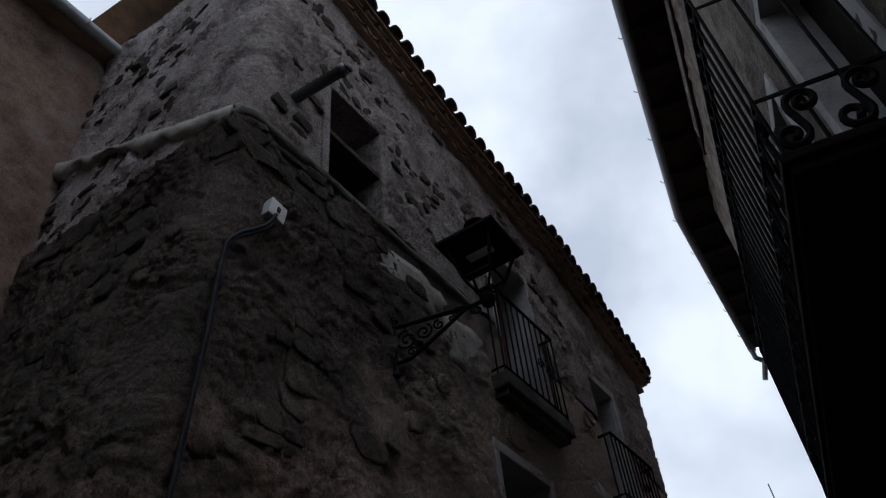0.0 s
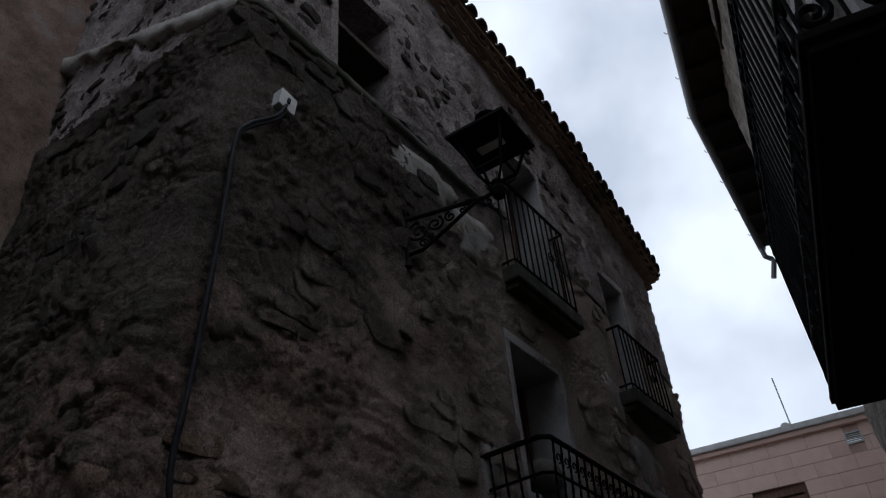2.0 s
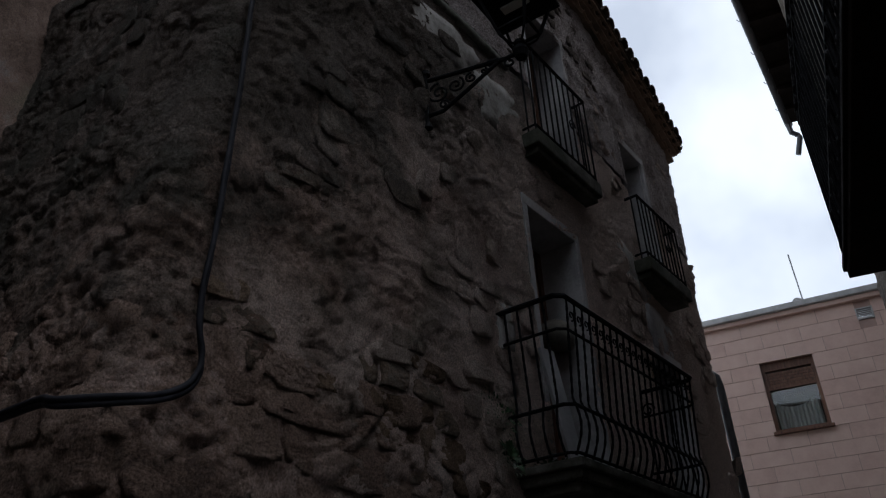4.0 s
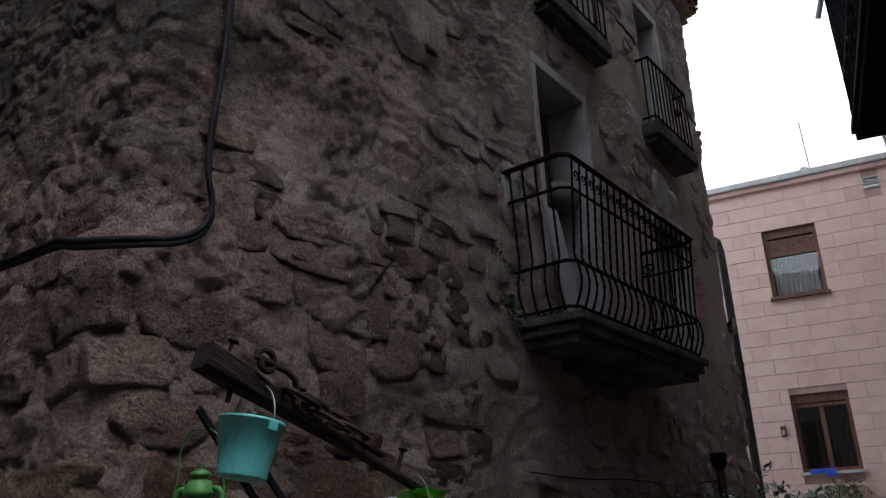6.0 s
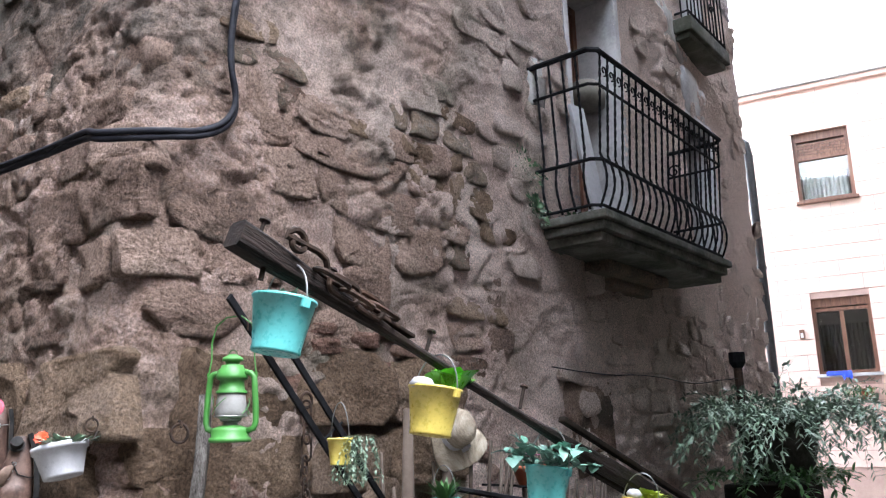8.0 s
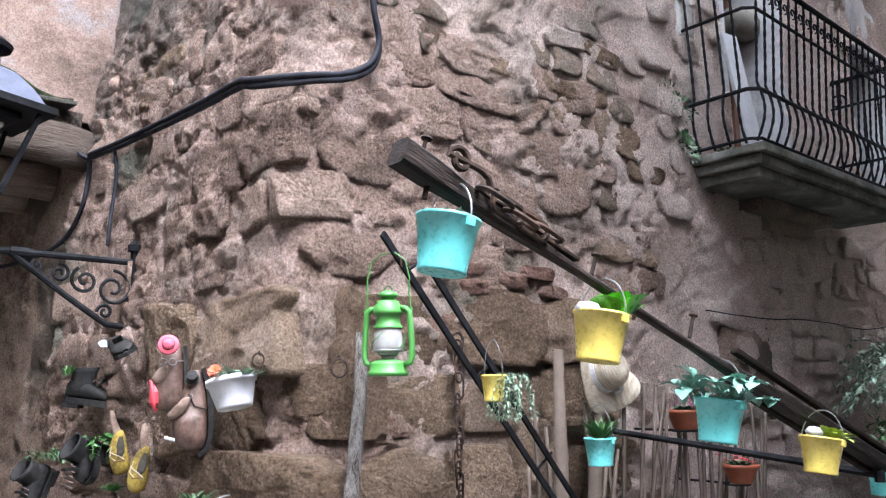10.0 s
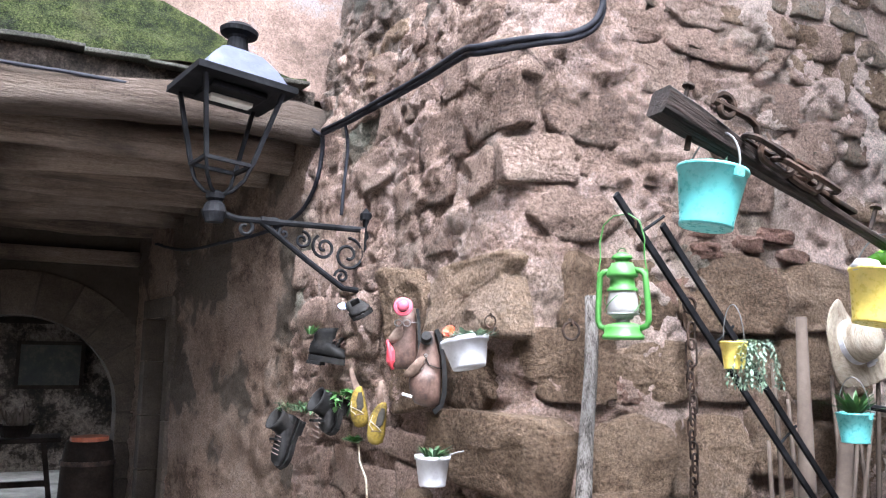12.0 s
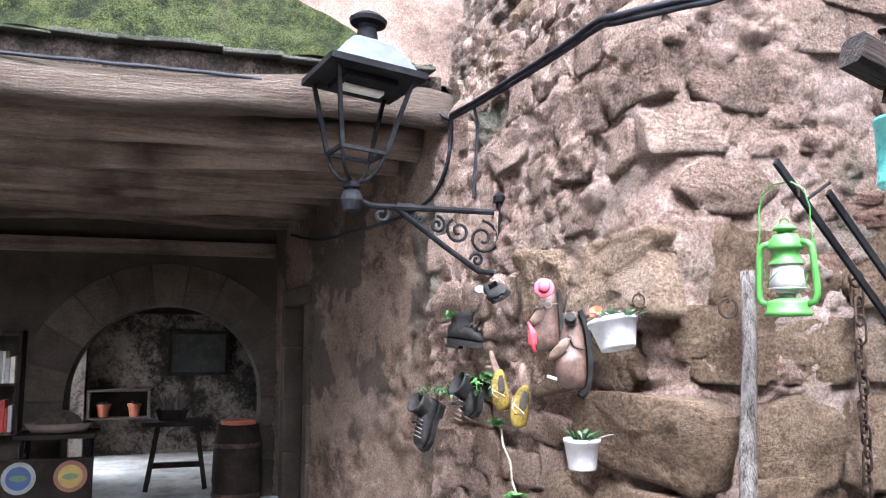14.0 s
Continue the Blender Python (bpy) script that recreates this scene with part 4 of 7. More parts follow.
# ---- street lamps ----
LAMPWHITE = surface("dusty_lamp_diffuser", [(0.5, 0.48, 0.44), (0.7, 0.68, 0.64)], 8, 40, 0.5)
SLATE = surface("blue_grey_lamp_hood", [(0.022, 0.026, 0.045), (0.038, 0.044, 0.075), (0.06, 0.066, 0.1)], 7, 70, 0.6, 0.0, 0.15, 0.002, 0, None, (1, 1, 1), 0.3)


def street_lamp(at, turned, label, reach=0.74, tip=0.0, tall=1.0):
    """A four-sided open lantern on a scrolled iron wall bracket; local +x leads out from the wall at z 0, the arm's height."""
    L = thing("street_lamp", label, "street lamp", at, "wall lanterns")
    part("wall_plate", Shape().box((0.0, -0.018, -0.36), (0.022, 0.018, 0.06), None, 0.004).lathe([(0.0, -0.05), (0.03, -0.03), (0.022, 0.0), (0.012, 0.03)], 10, Matrix.Translation((0.012, 0, -0.37))).lathe([(0.03, 0.0), (0.03, 0.03), (0.0, 0.06)], 10, Matrix.Translation((0.012, 0, 0.05))), IRON, L)
    part("arm", Shape().tube([(0.01, 0, 0), (reach - 0.1, 0, 0), (reach, 0, 0.03)], 0.015, 8).tube([(0.45, 0, 0), (0.53, 0, 0)], 0.022, 8), IRON, L)
    part("strut", Shape().tube([(0.52, 0, -0.01), (0.3, 0, -0.17), (0.12, 0, -0.29), (0.02, 0, -0.3)], 0.014, 8), IRON, L)
    for cx, cz, r, a0, turn in ((0.1, -0.13, 0.085, 90, 560), (0.22, -0.1, 0.062, 60, -520), (0.33, -0.075, 0.042, 90, 480), (0.42, -0.05, 0.026, 60, -420), (0.13, -0.235, 0.035, 0, 460)):
        part("scroll", Shape().tube([(a, 0, c) for a, c in spiral(cx, cz, r, r * 0.2, a0, a0 + turn, 26)], 0.008, 5), IRON, L)
    part("scroll", Shape().tube([(a, 0, c) for a, c in spiral(0.6, -0.04, 0.04, 0.012, 90, 480, 20)], 0.009, 5), IRON, L)
    part("cup", Shape().lathe([(0.0, -0.05), (0.04, -0.045), (0.055, 0.0), (0.045, 0.035), (0.03, 0.05), (0.042, 0.062), (0.042, 0.085), (0.02, 0.1)], 14, Matrix.Translation((reach, 0, 0.02))), IRON, L)
    head = Matrix.Translation((reach, 0, 0.0)) @ Matrix.Rotation(radians(tip), 4, "Y") @ Matrix.Rotation(turned, 4, "Z") @ Matrix.Diagonal((1, 1, tall, 1))
    lo, hi, z0, z1 = 0.105, 0.18, 0.24, 0.585
    for sx, sy in ((1, 1), (1, -1), (-1, 1), (-1, -1)):
        part("foot", Shape().tube([(0.01 * sx, 0.01 * sy, 0.1), (0.05 * sx, 0.05 * sy, 0.12), (0.085 * sx, 0.085 * sy, 0.17), (lo * sx, lo * sy, z0)], 0.009, 6, head), IRON, L)
        part("post", Shape().tube([(lo * sx, lo * sy, z0), (hi * sx, hi * sy, z1)], 0.013, 4, head, 0, True), IRON, L)
    for a, b in (((1, 1), (1, -1)), ((1, -1), (-1, -1)), ((-1, -1), (-1, 1)), ((-1, 1), (1, 1))):
        part("base_rail", Shape().tube([(lo * a[0], lo * a[1], z0), (lo * b[0], lo * b[1], z0)], 0.012, 4, head, 0, True), IRON, L)
    rim = Shape()
    o, i = 0.23, 0.155
    v = []
    for r, z in ((o, z1), (o, z1 + 0.03), (i, z1 + 0.03), (i, z1)):
        v += [(r, r, z), (-r, r, z), (-r, -r, z), (r, -r, z)]
    f = [(a * 4 + k, a * 4 + (k + 1) % 4, ((a + 1) % 4) * 4 + (k + 1) % 4, ((a + 1) % 4) * 4 + k) for a in range(4) for k in range(4)]
    part("rim", rim.add(v, f, head), IRON, L, "black iron rim")
    hood = Shape()
    v = []
    for r, z in ((0.2, z1 + 0.03), (0.15, z1 + 0.11), (0.095, z1 + 0.175), (0.055, z1 + 0.2)):
        v += [(r, r, z), (-r, r, z), (-r, -r, z), (r, -r, z)]
    f = [(a * 4 + k, a * 4 + (k + 1) % 4, (a + 1) * 4 + (k + 1) % 4, (a + 1) * 4 + k) for a in range(3) for k in range(4)] + [(12, 13, 14, 15)]
    part("hood", hood.add(v, f, head), SLATE, L, "blue-grey painted metal hood")
    part("chimney", Shape().lathe([(0.055, z1 + 0.2), (0.045, z1 + 0.26), (0.05, z1 + 0.275), (0.085, z1 + 0.285), (0.09, z1 + 0.305), (0.06, z1 + 0.33), (0.0, z1 + 0.335)], 18, head), IRON, L)
    part("reflector", Shape().box((-0.16, -0.16, z1 + 0.002), (0.16, 0.16, z1 + 0.015), head).box((-0.13, -0.13, z1 - 0.03), (0.13, 0.13, z1 + 0.001), head, 0.01), IRON, L)
    part("lamp_unit", Shape().box((-0.1, -0.035, z1 - 0.05), (0.1, 0.035, z1 - 0.03), head, 0.006), LAMPWHITE, L, "unlit pale diffuser")
    return L


street_lamp(Matrix.Translation((-3.66, 1.42, 2.19)) @ Matrix.Rotation(radians(-90), 4, "Z"), 0.15, "black iron wall lantern with blue-grey hood beside the passage", 0.74, -4.5)
street_lamp(Matrix.Translation((FX + 0.01, 3.39, 5.385)) @ Matrix.Rotation(radians(17), 4, "Z"), -0.25, "black iron wall lantern high on the street wall", 0.68, 0.0, 0.82)


# ---- pipes, boxes and cables ----
PVC = surface("dark_grey_pipe", [(0.05, 0.052, 0.058), (0.09, 0.094, 0.1)], 5, 50, 0.4)
pipe = thing("drain_spout", "dark grey plastic pipe stub sticking out of the wall", "pipe", Matrix.Translation((FX, 2.34, 6.92)))
d = Vector((0.34, 0.1, 0.14))
part("pipe", Shape().lathe([(0.045, -0.15), (0.045, 0.38), (0.052, 0.38), (0.052, 0.44), (0.044, 0.44), (0.04, 0.2)], 18, d.to_track_quat("Z", "Y").to_matrix().to_4x4()), PVC, pipe, "", True)
CREAM = surface("grey_white_box", [(0.4, 0.4, 0.4), (0.55, 0.55, 0.55)], 6, 50, 0.5)
jb = thing("junction_box", "small pale plastic junction box on the stone wall", "junction box", Matrix.Translation((FX + 0.03, 2.225, 5.545)) @ Matrix.Rotation(-0.15, 4, "X"))
part("case", Shape().box((-0.03, -0.065, -0.075), (0.045, 0.065, 0.075), None, 0.008), CREAM, jb)
part("gland", Shape().lathe([(0.016, -0.05), (0.016, 0.0)], 10, Matrix.Translation((0.02, 0.0, -0.075)), True), BLACKCABLE, jb)
part("plug", Shape().box((0.045, -0.012, -0.02), (0.055, 0.012, 0.02), None, 0.003), BLACKCABLE, jb)


def cable(name, pts, r, label, gap=0.0, strands=1, smooth=10):
    """Sagging strands through the points given, smoothed."""
    c = thing(name, label, "cable")
    P = [Vector(p) for p in pts]
    for q in range(strands):
        out = []
        for k in range(len(P) - 1):
            a, b, c0, d0 = P[max(k - 1, 0)], P[k], P[k + 1], P[min(k + 2, len(P) - 1)]
            for j in range(smooth):
                t = j / smooth
                p = 0.5 * (2 * b + (c0 - a) * t + (2 * a - 5 * b + 4 * c0 - d0) * t * t + (3 * b - a - 3 * c0 + d0) * t ** 3)
                w = 0.004 * noise.noise(p * 6 + Vector((q * 9, 0, 0)))
                out.append(p + Vector((q * gap * 0.4 + w, -q * gap * 0.4 + w, q * gap + w)))
        out.append(P[-1])
        part("strand", Shape().tube(out, r, 7), BLACKCABLE, c, "", True)
    return c


cable("wall_cable", [(FX + 0.085, 2.2, 5.45), (FX + 0.085, 2.13, 5.3), (FX + 0.085, 1.93, 5.06), (FX + 0.085, 1.875, 4.88), (FX + 0.085, 1.855, 4.4), (FX + 0.085, 1.81, 3.6), (FX + 0.085, 1.77, 3.1), (FX + 0.085, 1.80, 2.92), (FX + 0.085, 1.79, 2.84), (FX + 0.085, 1.74, 2.77), (FX + 0.085, 1.64, 2.715), (FX + 0.085, 1.52, 2.68), (FX - 0.06, 1.36, 2.665), (FX - 0.2, 1.365, 2.70), (-2.9, 1.375, 2.72), (-3.36, 1.375, 2.75), (-3.9, 1.375, 2.79), (-4.3, 1.375, 2.83)], 0.012, "twin black cables running down and across the stone wall", 0.019, 2)
cable("wall_cable", [(-4.3, 1.375, 2.83), (-4.42, 1.38, 2.87), (-4.48, 1.2, 2.98), (-4.49, 0.6, 3.0), (-4.48, 0.0, 3.02), (-4.49, -1.0, 3.02), (-4.48, -3.0, 3.02), (-4.48, -6.9, 3.02)], 0.011, "black cable clipped along the lintel beam")
cable("wall_cable", [(-4.3, 1.375, 2.83), (-4.36, 1.39, 2.72), (-4.42, 1.38, 2.55), (-4.7, 1.36, 2.42), (-5.2, 1.29, 2.38), (-6.0, 1.18, 2.4), (-7.0, 1.05, 2.45), (-7.9, 0.93, 2.6)], 0.013, "black cable sagging along the passage wall")
cable("wall_cable", [(-3.9, 1.37, 2.79), (-3.91, 1.39, 2.65), (-3.9, 1.37, 2.4), (-3.91, 1.365, 2.3)], 0.009, "black cable dropping to the lantern bracket")

# downpipe at the far corner of the stone house
dp = thing("downpipe", "dark downpipe at the far corner of the stone house", "downpipe", Matrix.Translation((FX - 0.24, 9.3, 0)))
part("pipe", Shape().tube([(0, 0, 0.0), (0, 0, 4.75), (-0.02, 0, 4.9), (-0.08, 0, 4.97), (-0.4, 0, 5.0)], 0.05, 12), PVC, dp, "", True)
for z in (1.5, 3.4):
    part("clamp", Shape().lathe([(0.055, -0.02), (0.058, -0.02), (0.058, 0.02), (0.055, 0.02)], 12, Matrix.Translation((0, 0, z))), PVC, dp)

# gutter of the neighbouring house
ZINC = surface("zinc_gutter", [(0.2, 0.21, 0.22), (0.3, 0.31, 0.32)], 5, 40, 0.45, 0.5)
g = thing("gutter", "zinc half-round gutter along the neighbouring eaves", "gutter")
gs = Shape()
for y in (-7.0, 2.0):
    gs.v += [(HX + 0.12 + 0.075 * math.cos(radians(a)), y, 9.21 + 0.075 * math.sin(radians(a))) for a in range(180, 361, 15)]
gs.f = [(k, k + 1, k + 14, k + 13) for k in range(12)] + [tuple(range(13)), tuple(range(25, 12, -1))]
part("trough", gs, ZINC, g, "", True)
for y in np.arange(-6.5, 1.9, 0.8):
    part("hook", Shape().tube([(HX + 0.02, y, 9.27), (HX + 0.04, y, 9.15), (HX + 0.12, y, 9.125), (HX + 0.2, y, 9.17), (HX + 0.2, y, 9.24)], 0.006, 5), ZINC, g)
eh = Shape().add([(HX + 0.16, -7.0, 9.27), (HX + 0.16, 1.9, 9.27), (HX - 4.0, 1.9, 10.49), (HX - 4.0, -7.0, 10.49)], [(0, 1, 2, 3)]).box((HX - 0.3, -7.0, 9.15), (HX + 0.1, 1.9, 9.23))
tagged(part("roof_2", eh, TERRACOTTA), "clay roof of the neighbouring house", "roof", "", "structure")

# ---- the house across the street: balcony, eaves, gutter ----
rb = thing("balcony", "dark iron balcony with scrolled band over the street", "balcony", RM @ Matrix.Translation((0, 0.2, 4.2)))
BL, BD = 3.36, 0.75
part("slab", Shape().box((-BD, 0, -0.06), (0.05, BL, 0.0), None, 0.01), DARKWOOD, rb, "dark slab with a moulded edge")
part("moulding", Shape().box((-BD - 0.02, -0.02, 0.001), (0.05, BL + 0.02, 0.05), None, 0.008), DARKWOOD, rb)
for z in (0.07, 0.42, 1.22, 1.38):
    part("rail", Shape().tube([(0, 0.015, z), (-BD + 0.015, 0.015, z), (-BD + 0.015, BL - 0.015, z), (0, BL - 0.015, z)], 0.015, 4, None, 0, True), IRON, rb)
bar = Shape().tube([(0, 0, 0.05), (0, 0, 1.38)], 0.009, 6).mesh("bar", IRON)
spots = [(-BD + 0.015, 0.015 + (BL - 0.03) * k / 30) for k in range(31)] + [(-BD + 0.015 + (BD - 0.05) * k / 4, 0.015) for k in (1, 2, 3)]
for x, y in spots:
    o = new("bar", bar)
    o.parent = rb
    o.matrix_basis = Matrix.Translation((x, y, 0))
esse = Shape()
left = spiral(-0.045, 0.0, 0.055, 0.012, 0, 450, 20)
esse.tube([(0, a, c) for a, c in reversed(spiral(-0.045, 0.07, 0.06, 0.014, -20, 460, 20))] + [(0, a, c) for a, c in spiral(0.045, -0.07, 0.06, 0.014, 160, 640, 20)], 0.015, 6)
esse_mesh = esse.mesh("scroll", IRON)
for k in range(15):
    for z in (0.245, 1.3):
        o = new("scroll", esse_mesh)
        o.parent = rb
        o.matrix_basis = Matrix.Translation((-BD + 0.015, 0.13 + k * 0.222, z)) @ Matrix.Diagonal((1, 1, 1.25 if z < 1 else 0.5, 1))
for k in range(3):
    o = new("scroll", esse_mesh)
    o.parent = rb
    o.matrix_basis = Matrix.Translation((-0.62 + k * 0.24, 0.015, 0.245)) @ Matrix.Rotation(math.pi / 2, 4, "Z") @ Matrix.Diagonal((1, 1.15, 1.25, 1))
for y0, y1 in ROPEN:
    w = thing("window_4" if y0 < 1 else "window_5", "balcony door with pale rendered jambs across the street", "door", RM, "", "structure")
    for a, b in ((y0 - 0.12, y0), (y1, y1 + 0.12)):
        part("jamb", Shape().box((-0.03, a, 4.33), (0.3, b, 6.9), None, 0.008), GREYRENDER, w)
    part("lintel", Shape().box((-0.03, y0 - 0.12, 6.9), (0.3, y1 + 0.12, 7.02), None, 0.008), GREYRENDER, w)
    part("door_leaf", Shape().box((0.25, y0, 4.33), (0.3, y1, 6.9)), DARKWOOD, w)
ev = Shape()
EG = 10.8
ev.box((-0.05, -0.9, EG - 0.42), (0.0, 5.9, EG - 0.02))
for y0, y1 in ((-0.9, RBEND), (RBEND, 11.5)):
    ev.add([(rlocal(y) + x, y, z) for z in (EG - 0.02, EG + 0.04) for y, x in ((y0, -0.56), (y0, 1.2), (y1, 1.2), (y1, -0.56))], [(0, 3, 2, 1), (4, 5, 6, 7), (0, 1, 5, 4), (1, 2, 6, 5), (2, 3, 7, 6), (3, 0, 4, 7)])
right_eaves = tagged(part("roof_3", ev, DARKWOOD, None, "", False, RM), "dark boarded eaves of the house across the street", "roof", "", "structure")
for k in range(19):
    part("rafter", Shape().box((-0.52, -0.8 + k * 0.65, EG - 0.12), (0.02, -0.68 + k * 0.65, EG - 0.021), Matrix.Translation((rlocal(-0.74 + k * 0.65), 0, 0))), DARKWOOD, right_eaves)
part("fascia", Shape().box((-0.06, -0.9, EG - 0.36), (-0.051, 5.6, EG - 0.13)), UPPER, right_eaves, "pale plaster strip under the eaves")
g = thing("gutter", "dark gutter with hooks across the street", "gutter", RM)
gs = Shape()
for y, x in ((-0.9, -0.57), (RBEND, -0.57), (11.6, -0.57 + rlocal(11.6))):
    gs.v += [(x + 0.07 * math.cos(radians(a)), y, EG + 0.02 + 0.07 * math.sin(radians(a))) for a in range(180, 361, 20)]
n = 10
gs.f = [(r * n + k, r * n + k + 1, (r + 1) * n + k + 1, (r + 1) * n + k) for r in range(2) for k in range(n - 1)] + [tuple(range(n)), tuple(range(3 * n - 1, 2 * n - 1, -1))]
part("trough", gs, PVC, g, "", True)
part("spout", Shape().tube([(rlocal(11.5) + x, y, EG + z) for x, y, z in ((-0.58, 11.5, -0.02), (-0.56, 11.55, -0.2), (-0.46, 11.6, -0.26), (-0.44, 11.6, -0.32), (-0.55, 11.7, -0.62))], 0.05, 8), PVC, g)
for y in np.arange(-0.6, 11.6, 0.9):
    part("hook", Shape().tube([(rlocal(y) - 0.5, y, EG + 0.05), (rlocal(y) - 0.66, y, EG + 0.05), (rlocal(y) - 0.68, y, EG + 0.1)], 0.008, 4), PVC, g)

# ---- the pink block house ----
pw = thing("wall_10", "pink split-block wall of the house closing the street", "wall", PM, "", "structure")
PX0, PX1, PTOP = -3.6, 2.6, 7.24
pholes = [(-1.57, -0.73, 5.26, 6.45), (-1.6, -0.76, 2.46, 3.66), (0.1, 0.34, 6.86, 7.04)]
backing = Shape()
xs = sorted({PX0, PX1, *[h[k] for h in pholes for k in (0, 1)]})
zs = sorted({0.0, PTOP, *[h[k] for h in pholes for k in (2, 3)]})
for a, b in zip(xs, xs[1:]):
    for c, d in zip(zs, zs[1:]):
        if not any(h[0] <= a and b <= h[1] and h[2] <= c and d <= h[3] for h in pholes):
            backing.box((a, 0.0, c), (b, 0.3, d))
part("backing", backing, PINKJOINT, pw)
part("mass", Shape().box((PX0, 0.9, 0.0), (PX1, 6.0, PTOP - 0.05)), DARKROOM, pw)
blocks = {}
rnd = random.Random(2)
BH, BW = 0.245, 0.62
rowk = 0
z = PTOP - 0.3
while z > 1.0:
    x = PX0 + (0.31 if rowk % 2 else 0)
    while x < PX1 - 0.1:
        spans = [(x, min(x + BW, PX1))]
        for h in pholes:
            if h[2] - BH < z < h[3]:
                nxt = []
                for a, b in spans:
                    if b <= h[0] or a >= h[1]:
                        nxt.append((a, b))
                    else:
                        nxt += [(a, h[0])] * (h[0] - a > 0.03) + [(h[1], b)] * (b - h[1] > 0.03)
                spans = nxt
        for a, b in spans:
            wq = round(b - a, 2)
            if wq not in blocks:
                blocks[wq] = Shape().box((0.004, -0.02, 0.004), (wq - 0.004, 0.01, BH - 0.004)).mesh("block", PINK)
            o = new("block", blocks[wq])
            o.parent = pw
            o.matrix_basis = Matrix.Translation((a, rnd.uniform(-0.003, 0.003), z))
        x += BW
    z -= BH
    rowk += 1
part("cornice", Shape().box((PX0, -0.1, PTOP - 0.06), (PX1, 0.4, PTOP + 0.02), None, 0.01), PINK, pw)
part("roof_edge", Shape().box((PX0, -0.16, PTOP + 0.021), (PX1, 0.5, PTOP + 0.13), None, 0.02), CREAM, pw, "pale metal roof edge")
GLASS = glassy("window_glass")
CURTAIN = surface("pale_net_curtain", [(0.5, 0.5, 0.48), (0.68, 0.68, 0.66)], 6, 50, 0.9)
for k, (x0, x1, z0, z1) in enumerate(pholes[:2]):
    w = thing(f"window_{6 + k}", "brown wooden window with shutter box in the pink wall", "window", PM, "", "structure")
    t = 0.055
    zt = z1 - (0.42 if k == 0 else 0.16)
    part("window_frame", Shape().box((x0, 0.05, z0), (x0 + t, 0.13, z1)).box((x1 - t, 0.05, z0), (x1, 0.13, z1)).box((x0 + t, 0.05, z0), (x1 - t, 0.13, z0 + t)).box((x0 + t, 0.05, z1 - 0.14), (x1 - t, 0.12, z1)).box((x0 + t, 0.06, zt - 0.05), (x1 - t, 0.12, zt)), BROWNWOOD, w)
    for j in range(int((z1 - 0.14 - zt) / 0.05)):
        part("slat", Shape().box((x0 + t, 0.07, zt + j * 0.05 + 0.003), (x1 - t, 0.085, zt + j * 0.05 + 0.047), None, 0.003), BROWNWOOD, w)
    if k == 1:
        part("mullion", Shape().box(((x0 + x1) / 2 - 0.03, 0.07, z0 + t), ((x0 + x1) / 2 + 0.03, 0.12, zt - 0.05)), BROWNWOOD, w)
    part("pane", Shape().box((x0 + t, 0.1, z0 + t), (x1 - t, 0.106, zt - 0.05)), GLASS, w)
    part("sill", Shape().box((x0 - 0.04, -0.1, z0 - 0.05), (x1 + 0.04, 0.05, z0 - 0.002), None, 0.006), GREYRENDER if k else BROWNWOOD, w)
    cu = Shape()
    for j in range(41):
        x = x0 + 0.08 + (x1 - x0 - 0.16) * j / 40
        y = 0.22 + 0.02 * math.sin(j * 1.6)
        cu.v += [(x, y, z0 + 0.03), (x, y, zt - 0.25 - (0.08 * abs(math.sin(j * 0.09)) if k == 0 else 0))]
        if j:
            cu.f.append((j * 2 - 2, j * 2, j * 2 + 1, j * 2 - 1))
    # the lower window's sheet is dark, in place of its unlit room
    part("curtain", cu, CURTAIN if k == 0 else DARKROOM, w, "pleated net curtain" if k == 0 else "")
v = thing("wall_vent", "small pale louvred vent under the roof", "vent", PM @ Matrix.Translation((0.12, 0, 0.04)))
part("frame", Shape().box((-0.03, -0.03, 6.81), (0.23, 0.02, 6.83)).box((-0.03, -0.03, 6.99), (0.23, 0.02, 7.01)).box((-0.03, -0.03, 6.83), (-0.01, 0.02, 6.99)).box((0.21, -0.03, 6.83), (0.23, 0.02, 6.99)), CREAM, v)
for j in range(5):
    part("slat", Shape().box((-0.01, -0.01, 6.84 + j * 0.03), (0.21, 0.02, 6.855 + j * 0.03)), CREAM, v)
a = thing("antenna", "thin mast with a small white dish on the roof", "antenna", PM @ Matrix.Translation((-0.61, 0.5, PTOP)))
part("mast", Shape().tube([(0, 0, 0), (-0.03, 0, 1.3)], 0.014, 6), ZINC, a)
part("dish", Shape().lathe([(0.0, 0), (0.06, 0.012), (0.11, 0.04), (0.12, 0.055), (0.11, 0.05), (0.0, 0.012)], 18, Matrix.Translation((-0.1, -0.06, 0.28)) @ Matrix.Rotation(radians(75), 4, "X") @ Matrix.Rotation(0.5, 4, "Y")), CREAM, a, "", True)
part("arm", Shape().tube([(0, 0, 0.2), (-0.08, -0.05, 0.26)], 0.01, 5), ZINC, a)
rh = Shape().box((-1.75, 0.5, PTOP), (-1.05, 0.9, PTOP + 0.22), None, 0.02)
tagged(part("roof_hatch", rh, CREAM, None, "", False, PM), "low pale hatch on the flat roof", "hatch")
wl = thing("wall_lamp", "small dark wall fitting on the pink wall", "wall lamp", PM @ Matrix.Translation((-1.78, -0.02, 3.1)))
part("case", Shape().box((-0.035, -0.05, -0.08), (0.035, 0.0, 0.08), None, 0.01), BROWNWOOD, wl)
part("lens", Shape().box((-0.02, -0.055, -0.05), (0.02, -0.051, 0.02)), CREAM, wl)

